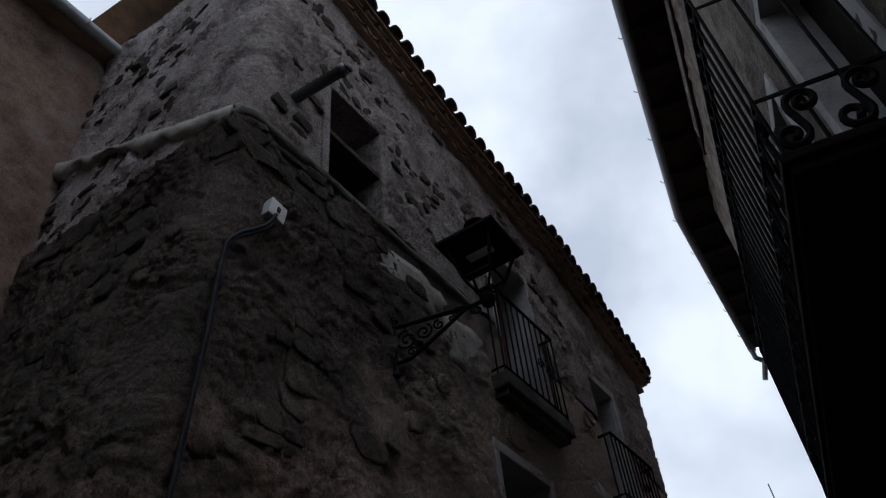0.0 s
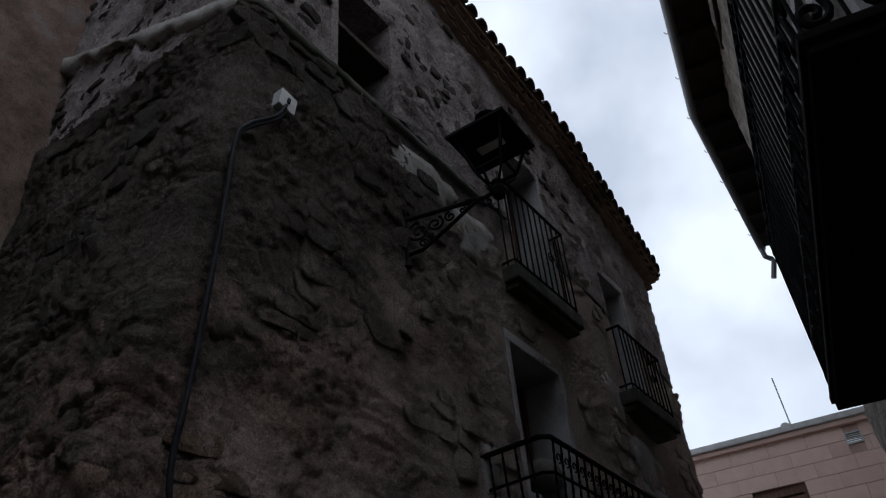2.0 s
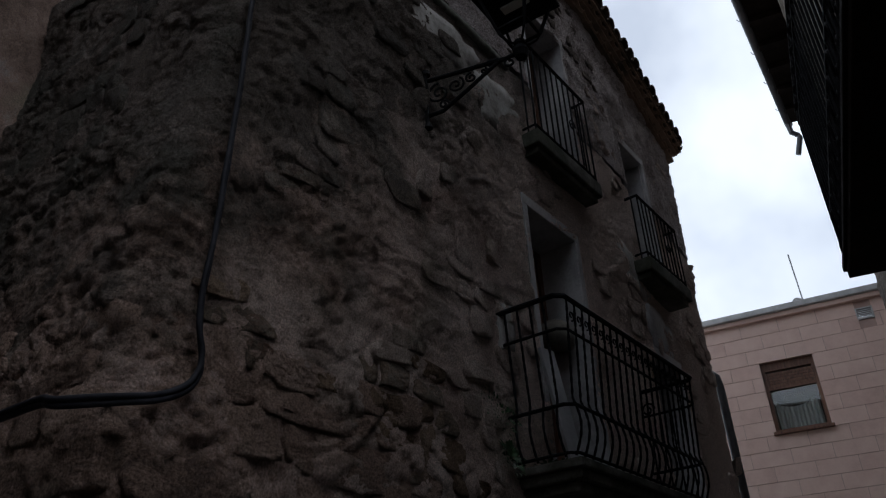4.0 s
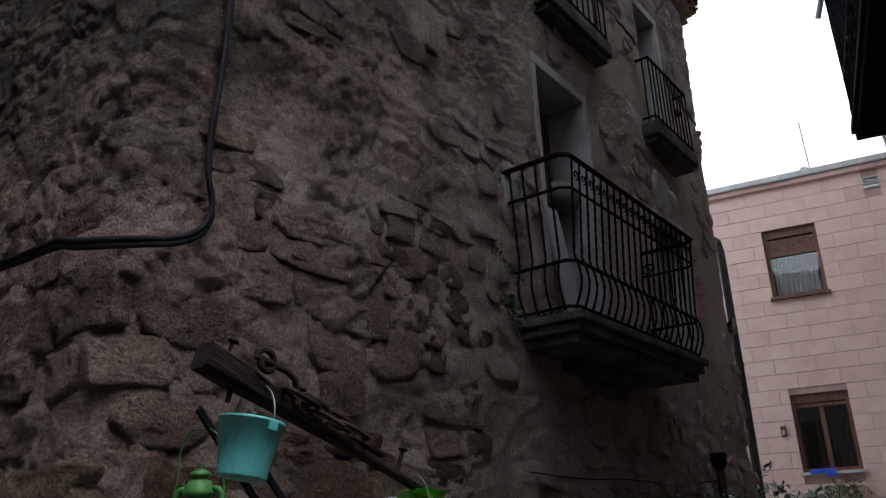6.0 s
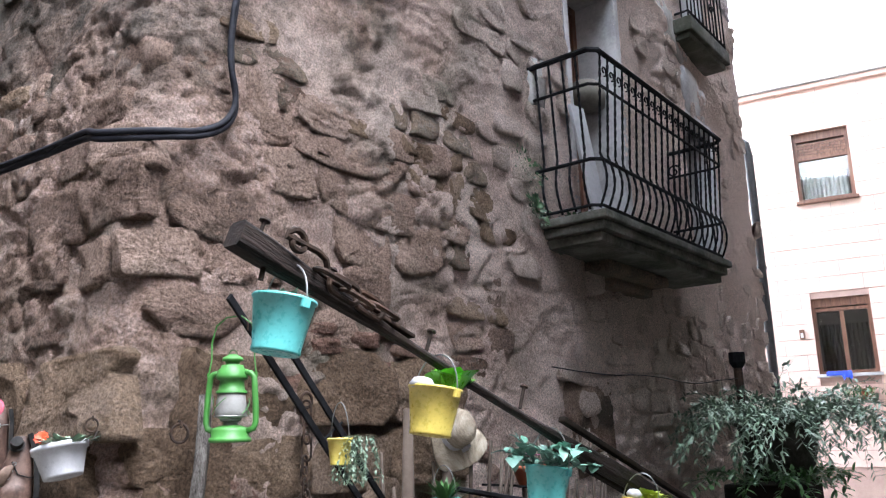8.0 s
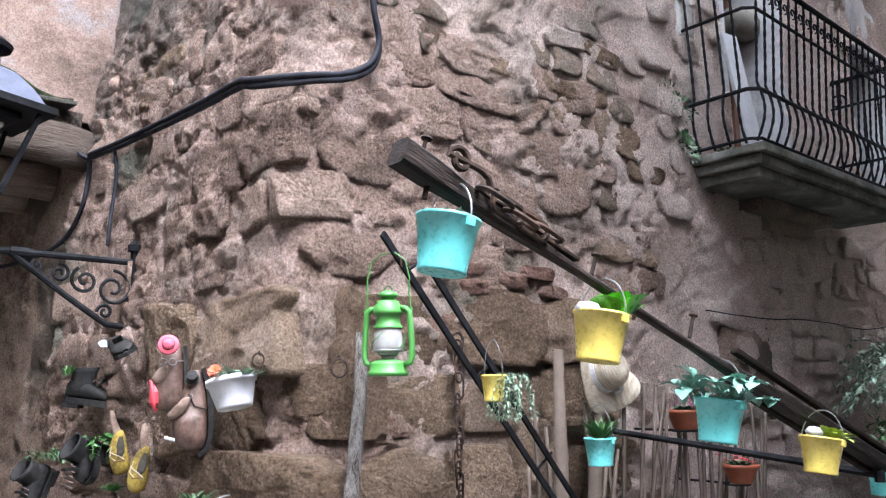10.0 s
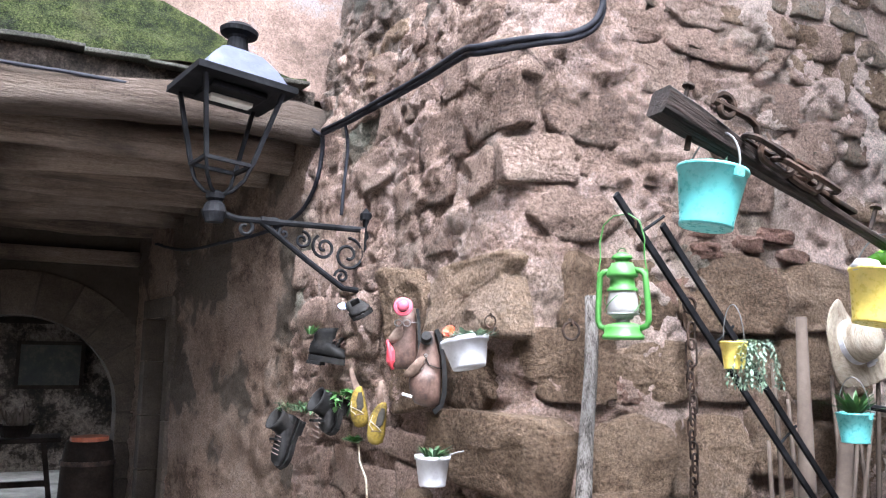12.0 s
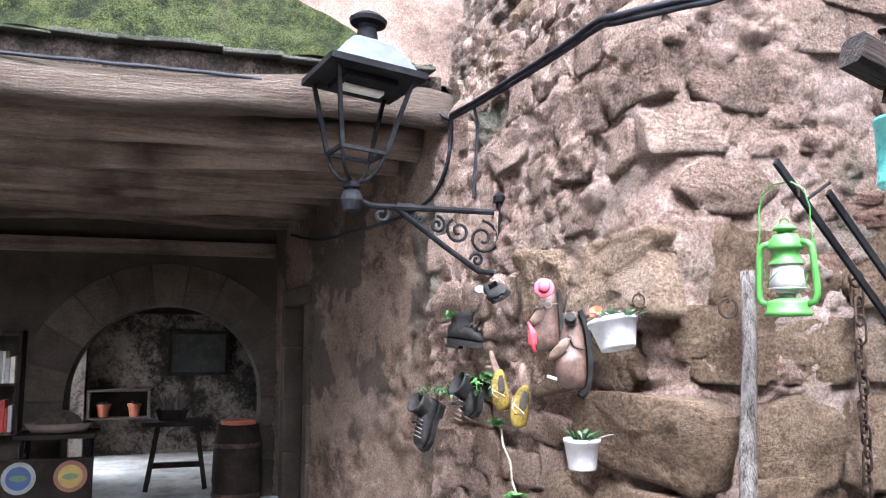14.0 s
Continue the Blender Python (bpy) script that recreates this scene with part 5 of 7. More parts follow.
# ---- unseen plain walls added behind the camera to shade the court ----
bk = Shape().box((-4.5, -4.6, 0), (6.0, -3.4, 10.5)).box((0.98, -3.4, 0), (6.0, 1.45, 3.6))
tagged(part("wall_11", bk, RIGHT), "unseen plain dark walls added to keep light off the court", "wall", "", "structure")


# ---- colours of the small things ----
def paint(name, c, rough=0.4, metal=0.0, wear=0.12):
    return surface(name, [tuple(v * (1 - wear * 2) for v in c), c, tuple(min(1, v * (1 + wear)) for v in c)], 9, 80, rough, metal, 0.12, 0.002)


TEAL = paint("turquoise_enamel", (0.14, 0.52, 0.52), 0.3)
YELLOW = paint("yellow_enamel", (0.66, 0.52, 0.12), 0.3)
GREEN = paint("bright_green_enamel", (0.05, 0.19, 0.035), 0.5)
POTWHITE = paint("grey_white_plastic", (0.45, 0.45, 0.48), 0.5)
CLAY = paint("orange_clay_plastic", (0.3, 0.08, 0.038), 0.5)
LEATHER = surface("worn_brown_leather", [(0.022, 0.012, 0.009), (0.07, 0.038, 0.029), (0.13, 0.08, 0.064)], 14, 70, 0.6, 0, 0.4, 0.004)
BLACKSHOE = surface("scuffed_black_leather", [(0.003, 0.0028, 0.003), (0.008, 0.0075, 0.0078), (0.022, 0.02, 0.019)], 9, 70, 0.72, 0, 0.4, 0.004)
YELLOWSHOE = surface("yellow_canvas", [(0.08, 0.055, 0.014), (0.2, 0.14, 0.025), (0.27, 0.2, 0.055)], 9, 90, 0.8, 0, 0.4, 0.003)
TANLEATHER = surface("tan_scuffed_leather", [(0.07, 0.045, 0.035), (0.14, 0.095, 0.075), (0.2, 0.145, 0.12)], 9, 70, 0.7, 0, 0.5, 0.004)
REDLIN = paint("red_lining", (0.5, 0.05, 0.07), 0.5)
PINKF = paint("pink_cloth", (0.5, 0.1, 0.15), 0.8)
SOIL = surface("dark_soil", [(0.02, 0.015, 0.012), (0.05, 0.04, 0.03)], 20, 90, 1.0)
STRAW = surface("bleached_straw", [(0.2, 0.16, 0.12), (0.32, 0.27, 0.21), (0.42, 0.37, 0.3)], 12, 120, 0.85, 0, 0.7, 0.006, 0, None, (1, 1, 6))
WIRE = paint("galvanised_wire", (0.3, 0.3, 0.3), 0.4, 0.7)
STICK = surface("dry_grey_brown_stick", [(0.04, 0.03, 0.024), (0.085, 0.064, 0.052), (0.14, 0.11, 0.092)], 5, 60, 0.9, 0, 0.5, 0.005, 0.5)


def leafy(name, c, shine=0.45):
    m = surface(name, [tuple(v * 0.6 for v in c), c, tuple(min(1, v * 1.5) for v in c)], 14, 90, shine, 0, 0.2, 0.003, 0.6)
    m.node_tree.nodes["Principled BSDF"].inputs["Subsurface Weight"].default_value = 0.0
    return m


L_GREEN = leafy("fresh_green_leaf", (0.045, 0.12, 0.03))
L_LIME = leafy("lime_leaf", (0.12, 0.42, 0.02), 0.3)
L_GREY = leafy("grey_green_leaf", (0.16, 0.23, 0.16))
L_DARK = leafy("dark_green_leaf", (0.03, 0.07, 0.024))
L_BLUE = leafy("blue_green_leaf", (0.13, 0.27, 0.21))
L_VAR = leafy("yellow_green_leaf", (0.3, 0.38, 0.05))


def leaf(sh, base, way, length, width, bend, fold=0.25):
    """One curved leaf with a folded midrib."""
    way = way.normalized()
    side = way.cross(Vector((0, 0, 1)))
    side = side.normalized() if side.length > 1e-3 else Vector((1, 0, 0))
    up = side.cross(way)
    k0 = len(sh.v)
    n = 4
    for k in range(n + 1):
        t = k / n
        w = width * math.sin(math.pi * min(1.0, 0.12 + t * 0.88)) * 0.5
        c = base + way * length * t + Vector((0, 0, -1)) * bend * length * t * t
        for s in (-1, 0, 1):
            sh.v.append(tuple(c + side * w * s + up * (abs(s) * w * fold)))
        if k:
            a = k0 + (k - 1) * 3
            sh.f += [(a, a + 1, a + 4, a + 3), (a + 1, a + 2, a + 5, a + 4)]


def plant(name, at, label, n, length, width, bend, material, spread=1.0, lift=0.6, base=0.02, seed=1, trail=0.0, stems=0):
    """Leaves in a rosette, or along hanging stems."""
    rnd = random.Random(seed)
    sh, st = Shape(), Shape()
    if stems:
        for q in range(stems):
            a = rnd.uniform(0, 6.28)
            p = Vector((math.cos(a) * base, math.sin(a) * base, 0))
            d = Vector((math.cos(a) * spread, math.sin(a) * spread, lift + rnd.uniform(-0.2, 0.3)))
            line = [p.copy()]
            steps = n // stems
            for k in range(steps):
                d += Vector((rnd.uniform(-0.3, 0.3), rnd.uniform(-0.3, 0.3), -trail + rnd.uniform(-0.1, 0.1)))
                p = p + d.normalized() * length * 0.55
                line.append(p.copy())
                for _ in range(2):
                    leaf(sh, p, d.normalized() * 0.5 + Vector((rnd.uniform(-1, 1), rnd.uniform(-1, 1), rnd.uniform(-0.5, 0.8))), length * rnd.uniform(0.7, 1.2), width * rnd.uniform(0.7, 1.2), bend)
            st.tube(line, width * 0.08, 4)
    else:
        for k in range(n):
            a = rnd.uniform(0, 6.28)
            d = Vector((math.cos(a) * spread * rnd.uniform(0.3, 1), math.sin(a) * spread * rnd.uniform(0.3, 1), lift * rnd.uniform(0.4, 1.4)))
            leaf(sh, Vector((math.cos(a) * base * rnd.random(), math.sin(a) * base * rnd.random(), 0)), d, length * rnd.uniform(0.6, 1.15), width * rnd.uniform(0.8, 1.15), bend)
    P = thing(name, label, "plant", at)
    part("leaves", sh, material, P, "", True)
    if stems:
        part("stems", st, material, P)
    return P


def bucket(at, r, h, material, label, handle=0.1, tall=True):
    """A small tapered metal bucket, centred on its base, with rims and a wire handle."""
    B = thing("bucket", label, "bucket", at, "hanging buckets")
    lo = r * 0.74
    part("body", Shape().lathe([(0.0, 0.004), (lo * 0.9, 0.0), (lo, 0.0), (lo * 1.03, 0.004), (lo * 1.01, 0.01), (r * 0.965, h * 0.93), (r, h * 0.94), (r * 1.02, h * 0.965), (r, h), (r * 0.95, h * 0.985), (lo * 0.95, 0.02)], 32), material, B, "", True)
    part("soil", Shape().lathe([(0.0, h * 0.86), (r * 0.9, h * 0.84)], 20), SOIL, B)
    if handle:
        pts = [(r * math.cos(a), 0, h * 0.93 + handle * math.sin(a)) for a in [math.pi * k / 14 for k in range(15)]]
        part("handle", Shape().tube(pts, 0.0016, 5), WIRE, B)
    for s in (-1, 1):
        part("lug", Shape().box((s * r - 0.004, -0.008, h * 0.8), (s * r + 0.004, 0.008, h * 0.97), None, 0.002), material, B)
    return B


# ---- the old shaft with hanging buckets ----
A0, B0 = Vector((-0.947, 0.828, 1.964)), Vector((-0.885, 2.62, 1.325))
AX0 = (B0 - A0).normalized()
SM = Matrix.Translation(A0) @ AX0.to_track_quat("Y", "Z").to_matrix().to_4x4()
SHAFTWOOD = surface("dark_worn_shaft_wood", [(0.004, 0.003, 0.0028), (0.012, 0.008, 0.007), (0.035, 0.024, 0.021)], 6, 60, 0.7, 0, 0.8, 0.006, 0, None, (5, 0.5, 5), 0.5)
shaft = thing("wooden_shaft", "old dark wooden cart shaft with iron fittings propped aslant", "cart shaft", SM)
LONG = (B0 - A0).length
sh = Shape()
seg = 30
for k in range(seg + 1):
    t = k / seg
    y = LONG * t
    thin = min(1.0, t * 4.6)
    hw = 0.022 - 0.012 * thin + 0.016 * max(0.0, min(1.0, t * 5 - 2.2)) + 0.003 * noise.noise(Vector((y * 8, 1, 0)))
    hz = 0.023 - 0.014 * thin + 0.010 * max(0.0, min(1.0, t * 5 - 2.2)) + 0.003 * noise.noise(Vector((y * 8, 5, 0)))
    c = 0.006
    sag = -0.012 * math.sin(math.pi * t)
    for a, b in ((-hw + c, -hz), (hw - c, -hz), (hw, -hz + c), (hw, hz - c), (hw - c, hz), (-hw + c, hz), (-hw, hz - c), (-hw, -hz + c)):
        sh.v.append((a, y, b + sag))
    if k:
        sh.f += [((k - 1) * 8 + j, (k - 1) * 8 + (j + 1) % 8, k * 8 + (j + 1) % 8, k * 8 + j) for j in range(8)]
sh.f += [tuple(range(8)), tuple(seg * 8 + j for j in range(7, -1, -1))]
part("beam", sh, SHAFTWOOD, shaft, "dark worn timber")
part("iron_tip", Shape().box((-0.012, 0.33, 0.006), (0.012, 0.43, 0.014), None, 0.003), RUST, shaft, "rusty iron strap")
part("plank", Shape().box((0.005, 0.95, 0.022), (0.025, 1.75, 0.036), None, 0.004), DARKWOOD, shaft)
part("plank", Shape().box((-0.035, 1.0, -0.036), (-0.012, 1.8, -0.02), None, 0.004), DARKWOOD, shaft)
part("prop", Shape().tube([(0, LONG - 0.1, -0.02)] + [tuple(SM.inverted() @ Vector((-0.87, 2.56, z))) for z in (1.0, 0.5, 0.0)], 0.03, 8), DARKWOOD, shaft)
for y, l in ((0.04, 0.045), (0.2, 0.035), (0.31, 0.035), (0.475, 0.04), (0.8, 0.05)):
    part("nail", Shape().tube([(0.004, y, 0.0), (0.006, y, l)], 0.004, 6).lathe([(0.0, 0), (0.010, 0.0), (0.009, 0.004), (0, 0.006)], 8, Matrix.Translation((0.006, y, l))), RUST, shaft)
part("nail", Shape().tube([(-0.004, 0.07, 0.0), (-0.004, 0.075, -0.045)], 0.005, 6), RUST, shaft)
hook = [(0.026, 0.1 + a, 0.034 + c) for a, c in reversed(spiral(0.0, 0.0, 0.024, 0.008, 180, -220, 16))]
part("hook", Shape().tube(hook + [(0.028, 0.145, 0.04), (0.028, 0.165, 0.035), (0.026, 0.18, 0.015)], 0.006, 7), RUST, shaft, "curled iron hook")


def link(sh, m, l, w, r):
    pts = []
    for k in range(17):
        a = 2 * math.pi * k / 16
        pts.append((w * math.sin(a), (l - w) * (1 if math.cos(a) > 0.2 else -1 if math.cos(a) < -0.2 else 0) * 0.5 + w * math.cos(a), 0))
    return sh.tube(pts, r, 6, m)


for k in range(5):
    m = Matrix.Translation((0.026 - 0.002 * k, 0.19 + k * 0.034, 0.012 - 0.006 * math.sin(k * 0.9))) @ Matrix.Rotation((k % 2) * 1.4 + 0.2, 4, "Y")
    part("chain_link", link(Shape(), m, 0.056, 0.017, 0.0052), RUST, shaft)


def below(y, drop):
    t = (y - A0.y) / (B0.y - A0.y)
    p = A0.lerp(B0, t)
    return p - Vector((0, 0, drop))


R0, H0 = 0.054, 0.093
tilt = Matrix.Rotation(radians(-8), 4, "X") @ Matrix.Rotation(radians(4), 4, "Y")
hung = []
for (x, y, z), mat_, lab, s in (((-0.951, 0.919, 1.779), TEAL, "turquoise metal bucket with a small succulent hanging from the shaft", 1.0),
                                ((-0.932, 1.286, 1.642), YELLOW, "yellow metal bucket with bright round green leaves", 1.0),
                                ((-0.935, 1.695, 1.474), TEAL, "turquoise metal bucket overflowing with grey-green leaves", 1.0),
                                ((-0.855, 2.0, 1.391), YELLOW, "yellow metal bucket with variegated leaves", 0.9),
                                ((-0.9, 2.50, 1.288), TEAL, "turquoise metal bucket at the low end of the shaft", 1.0)):
    m = Matrix.Translation((x, y, z)) @ tilt
    top = below(y, 0).z - z - H0 * 0.93
    bucket(m, R0 * s, H0 * s, mat_, lab, max(0.05, top))
    hung.append(m @ Matrix.Translation((0, 0, H0 * 0.86)))
plant("succulent", hung[0], "small grey-green succulent in the turquoise bucket", 26, 0.035, 0.013, 0.1, L_GREY, 0.8, 0.9, 0.02, 5)
plant("round_leaf_plant", hung[1] @ Matrix.Translation((0.01, 0.025, 0.012)), "bright lime round-leaved plant in a yellow bucket", 22, 0.06, 0.065, 0.25, L_LIME, 1.0, 1.5, 0.035, 6)
plant("trailing_plant", hung[2], "blue-green leafy plant trailing out of its bucket", 90, 0.03, 0.026, 0.3, L_BLUE, 0.5, 1.1, 0.035, 7, 0.22, 16)
plant("variegated_plant", hung[3] @ Matrix.Translation((0.01, 0.03, 0)), "yellow-green variegated foliage in a yellow bucket", 26, 0.065, 0.02, 0.5, L_VAR, 1.0, 0.7, 0.03, 8)
plant("succulent", hung[4], "dry grey succulent stems", 30, 0.06, 0.012, 0.2, L_GREY, 0.6, 0.9, 0.03, 9)
pebble = Shape().lathe([(0, 0), (0.02, 0.004), (0.026, 0.014), (0.018, 0.026), (0, 0.03)], 12, hung[1] @ Matrix.Translation((-0.01, -0.03, 0.0)))
tagged(part("pebble", pebble, POTWHITE, None, "", True), "pale ribbed shell on the soil", "shell")
pebble = Shape().lathe([(0, 0), (0.016, 0.004), (0.02, 0.014), (0.012, 0.024), (0, 0.026)], 12, hung[3] @ Matrix.Translation((-0.01, -0.02, 0.0)))
tagged(part("pebble", pebble, POTWHITE, None, "", True), "white pebble on the soil", "pebble")

# two slanting iron bars with cross ties
rails = thing("iron_rails", "pair of dark slanting iron bars with short ties", "iron bars", Matrix.Translation((-1.84, 1.49, 2.03)))
dv = Vector((-0.096, 0.457, -0.415)).normalized()
for o in (Vector((0, 0, 0)), Vector((-0.02, 0.19, -0.07))):
    e = o + dv * (2.6 if o.length < 0.01 else 2.3)
    m = Matrix.Translation(o) @ dv.to_track_quat("Y", "Z").to_matrix().to_4x4()
    n = e.z
    part("bar", Shape().box((-0.005, -0.03, -0.012), (0.005, (e - o).length, 0.012), m, 0.002), IRON, rails, "dark painted flat bar")
for t in (0.12, 0.6, 1.1):
    a = dv * t
    part("tie", Shape().tube([a, a + Vector((-0.01, 0.1, 0.06))], 0.005, 5), IRON, rails)
part("hook", Shape().tube([dv * 0.06 + Vector((0, 0, 0.01)), dv * 0.06 + Vector((0.02, 0, -0.01)), dv * 0.06 + Vector((0.02, 0, -0.035))], 0.003, 5), RUST, rails)
for z in (0.1,):
    part("foot", Shape().box((-0.35, 1.75, -2.03), (-0.25, 2.15, -1.93), None, 0.01), DARKWOOD, rails)
rod = thing("cross_rod", "thin dark iron rod lying between shaft and bars", "rod")
part("bar", Shape().tube([(-1.99, 2.72, 1.425), (-0.885, 2.42, 1.355)], 0.012, 6), IRON, rod)
part("end_cap", Shape().lathe([(0.014, -0.01), (0.014, 0.02), (0.0, 0.024)], 8, Matrix.Translation((-0.885, 2.42, 1.345))), IRON, rod)

# green storm lantern
lan = thing("storm_lantern", "bright green storm lantern hanging on an iron bar", "lantern", Matrix.Translation((-1.86, 1.508, 1.635)) @ Matrix.Rotation(radians(28), 4, "Z") @ Matrix.Scale(0.92, 4))
part("fuel_tank", Shape().lathe([(0.0, 0.0), (0.062, 0.0), (0.066, 0.006), (0.064, 0.014), (0.058, 0.018), (0.058, 0.036), (0.054, 0.044), (0.03, 0.052), (0.0, 0.054)], 28), GREEN, lan, "", True)
part("burner", Shape().lathe([(0.022, 0.05), (0.022, 0.062), (0.032, 0.066), (0.034, 0.072), (0.0, 0.073)], 20), WIRE, lan, "dull metal burner")
part("globe", Shape().lathe([(0.036, 0.073), (0.047, 0.08), (0.049, 0.095), (0.046, 0.125), (0.041, 0.153)], 24), surface("dusty_frosted_glass", [(0.24, 0.235, 0.23), (0.36, 0.35, 0.34)], 6, 40, 0.35), lan, "dusty whitish glass globe", True)
part("chimney", Shape().lathe([(0.048, 0.15), (0.048, 0.157), (0.04, 0.162), (0.037, 0.19), (0.046, 0.194), (0.05, 0.2), (0.048, 0.206), (0.045, 0.222), (0.036, 0.23), (0.034, 0.238), (0.02, 0.24), (0.024, 0.25), (0.034, 0.252), (0.03, 0.262), (0.012, 0.272), (0.0, 0.274)], 28), GREEN, lan, "green vented chimney", True)
for s in (-1, 1):
    part("side_tube", Shape().tube([(s * 0.042, 0, 0.215), (s * 0.062, 0, 0.212), (s * 0.074, 0, 0.2), (s * 0.077, 0, 0.17), (s * 0.082, 0, 0.1), (s * 0.083, 0, 0.06), (s * 0.077, 0, 0.042), (s * 0.055, 0, 0.034)], 0.0095, 10), GREEN, lan, "", True)
    part("lug", Shape().box((s * 0.078 - 0.006, -0.003, 0.2), (s * 0.078 + 0.006, 0.003, 0.215)), GREEN, lan)
for a in (0.5, 2.64, 3.64, 5.78):
    part("guard_wire", Shape().tube([(0.055 * math.cos(a + q * 1.2), 0.055 * math.sin(a + q * 1.2), 0.085 + 0.05 * q) for q in [k / 8 for k in range(9)]], 0.0016, 5), GREEN, lan)
part("guard_ring", Shape().tube([(0.05 * math.cos(a), 0.05 * math.sin(a), 0.08) for a in [6.2832 * k / 24 for k in range(25)]], 0.0018, 5), WIRE, lan)
part("bail", Shape().tube([(-0.08, 0, 0.21), (-0.072, 0, 0.26), (-0.074, 0, 0.31), (-0.06, 0, 0.365), (-0.025, 0, 0.392), (0.025, 0, 0.394), (0.06, 0, 0.368), (0.075, 0, 0.31), (0.073, 0, 0.26), (0.08, 0, 0.21)], 0.0022, 6), GREEN, lan, "thin green wire bail")
part("lift_loop", Shape().tube([(a, 0, 0.272 + c) for a, c in arc(0, 0, 0.014, 0, 180, 10)], 0.0015, 5), GREEN, lan)

POSTWOOD = surface("grey_split_wood", [(0.035, 0.03, 0.027), (0.12, 0.105, 0.095), (0.2, 0.18, 0.165), (0.26, 0.24, 0.225)], 9, 60, 0.9, 0, 1.0, 0.02, 0.0, None, (5, 5, 0.25), 0.7, grit=0.5)
# the leaning stick, rings and chain on the wall
sk = Shape()
n = 24
for k in range(n + 1):
    t = k / n
    c = Vector((-1.74, 1.2, 0.0)).lerp(Vector((-2.21, 1.665, 1.79)), t) + Vector((0.01 * noise.noise(Vector((t * 4, 0, 0))), 0.01 * noise.noise(Vector((t * 4, 3, 0))), 0))
    for j in range(10):
        a = 6.2832 * j / 10
        r = (0.03 - 0.007 * t) * (1 + 0.3 * noise.noise(Vector((math.cos(a) * 1.6, math.sin(a) * 1.6, t * 5))))
        sk.v.append(tuple(c + Vector((math.cos(a) * r, math.sin(a) * r, 0))))
    if k:
        sk.f += [((k - 1) * 10 + j, (k - 1) * 10 + (j + 1) % 10, k * 10 + (j + 1) % 10, k * 10 + j) for j in range(10)]
sk.f.append(tuple(n * 10 + j for j in range(10)))
tagged(part("wooden_post", sk, POSTWOOD, None, "", True), "split weathered wooden stick leaning on the wall", "post")
for x, y, z, big in ((-2.085, 1.49, 1.69, 0.62), (-2.325, 1.34, 1.715, 0.45)):
    rg = thing("iron_ring", "rusty iron tethering ring fixed in the wall", "ring", Matrix.Translation((x, y, z)) @ Matrix.Rotation(-0.5, 4, "Z") @ Matrix.Scale(big, 4))
    part("ring", Shape().tube([(0.0, 0.04 * math.cos(a), -0.04 + 0.045 * math.sin(a)) for a in [6.2832 * k / 20 for k in range(21)]], 0.0065, 6), RUST, rg)
    part("staple", Shape().tube([(-0.08, 0.0, 0.02), (0.01, 0.005, 0.015), (0.012, 0.008, -0.005), (-0.08, 0.012, -0.01)], 0.006, 6), RUST, rg)
ch = thing("wall_chain", "rusty chain hanging from an iron eye on the wall", "chain", Matrix.Translation((-2.24, 2.13, 1.78)))
part("eye", Shape().tube([(0.0, 0.028 * math.cos(a), 0.028 * math.sin(a)) for a in [6.2832 * k / 18 for k in range(19)]], 0.006, 6), RUST, ch)
z = -0.05
for k in range(17):
    big = 1.5 if k < 3 else 1.0
    part("chain_link", link(Shape(), Matrix.Translation((0.0, 0.006 * math.sin(k * 1.3), z)) @ Matrix.Rotation(math.pi / 2, 4, "X") @ Matrix.Rotation((k % 2) * 1.5 + 0.3, 4, "Y"), 0.052 * big, 0.014 * big, 0.0045), RUST, ch)
    z -= 0.041 * big
bucket(Matrix.Translation((-1.86, 1.94, 1.555)), 0.042, 0.085, YELLOW, "small yellow bucket with trailing succulent", 0.12)
plant("trailing_succulent", Matrix.Translation((-1.81, 1.975, 1.645)), "pale trailing succulent spilling from a yellow bucket", 480, 0.015, 0.006, 0.2, L_GREY, 0.3, 0.2, 0.035, 12, 0.5, 26)
bucket(Matrix.Translation((-1.79, 2.39, 1.325)), 0.057, 0.095, TEAL, "turquoise bucket with a spiky plant on the iron bars", 0.12)
plant("spiky_plant", Matrix.Translation((-1.79, 2.39, 1.41)), "spiky bright green plant in a turquoise bucket", 60, 0.12, 0.014, 0.25, L_GREEN, 0.9, 1.1, 0.02, 13)

# straw hat on the sticks
hat = thing("straw_hat", "worn bleached straw hat with wavy brim hanging on the wall", "hat", Matrix.Translation((-2.12, 2.86, 1.66)) @ Matrix.Rotation(radians(78), 4, "Y") @ Matrix.Rotation(0.6, 4, "Z"))
bs = Shape()
for k, r in enumerate((0.085, 0.11, 0.14, 0.165, 0.17, 0.14, 0.085)):
    for j in range(36):
        a = 6.2832 * j / 36
        w = 0.05 * ((r - 0.085) / 0.085) * math.sin(2 * a + 0.7) + 0.02 * ((r - 0.085) / 0.085) * math.sin(3 * a)
        bs.v.append((r * math.cos(a) * 1.05, r * math.sin(a) * 0.95, w - (0.004 if k > 3 else 0)))
    if k:
        bs.f += [((k - 1) * 36 + j, (k - 1) * 36 + (j + 1) % 36, k * 36 + (j + 1) % 36, k * 36 + j) for j in range(36)]
part("brim", bs, STRAW, hat, "", True)
part("crown", Shape().lathe([(0.09, -0.005), (0.086, 0.03), (0.08, 0.06), (0.068, 0.085), (0.04, 0.098), (0.0, 0.1)], 28), STRAW, hat, "", True)
part("band", Shape().lathe([(0.0905, 0.0), (0.0885, 0.022), (0.086, 0.022)], 28), POTWHITE, hat, "pale hat band")
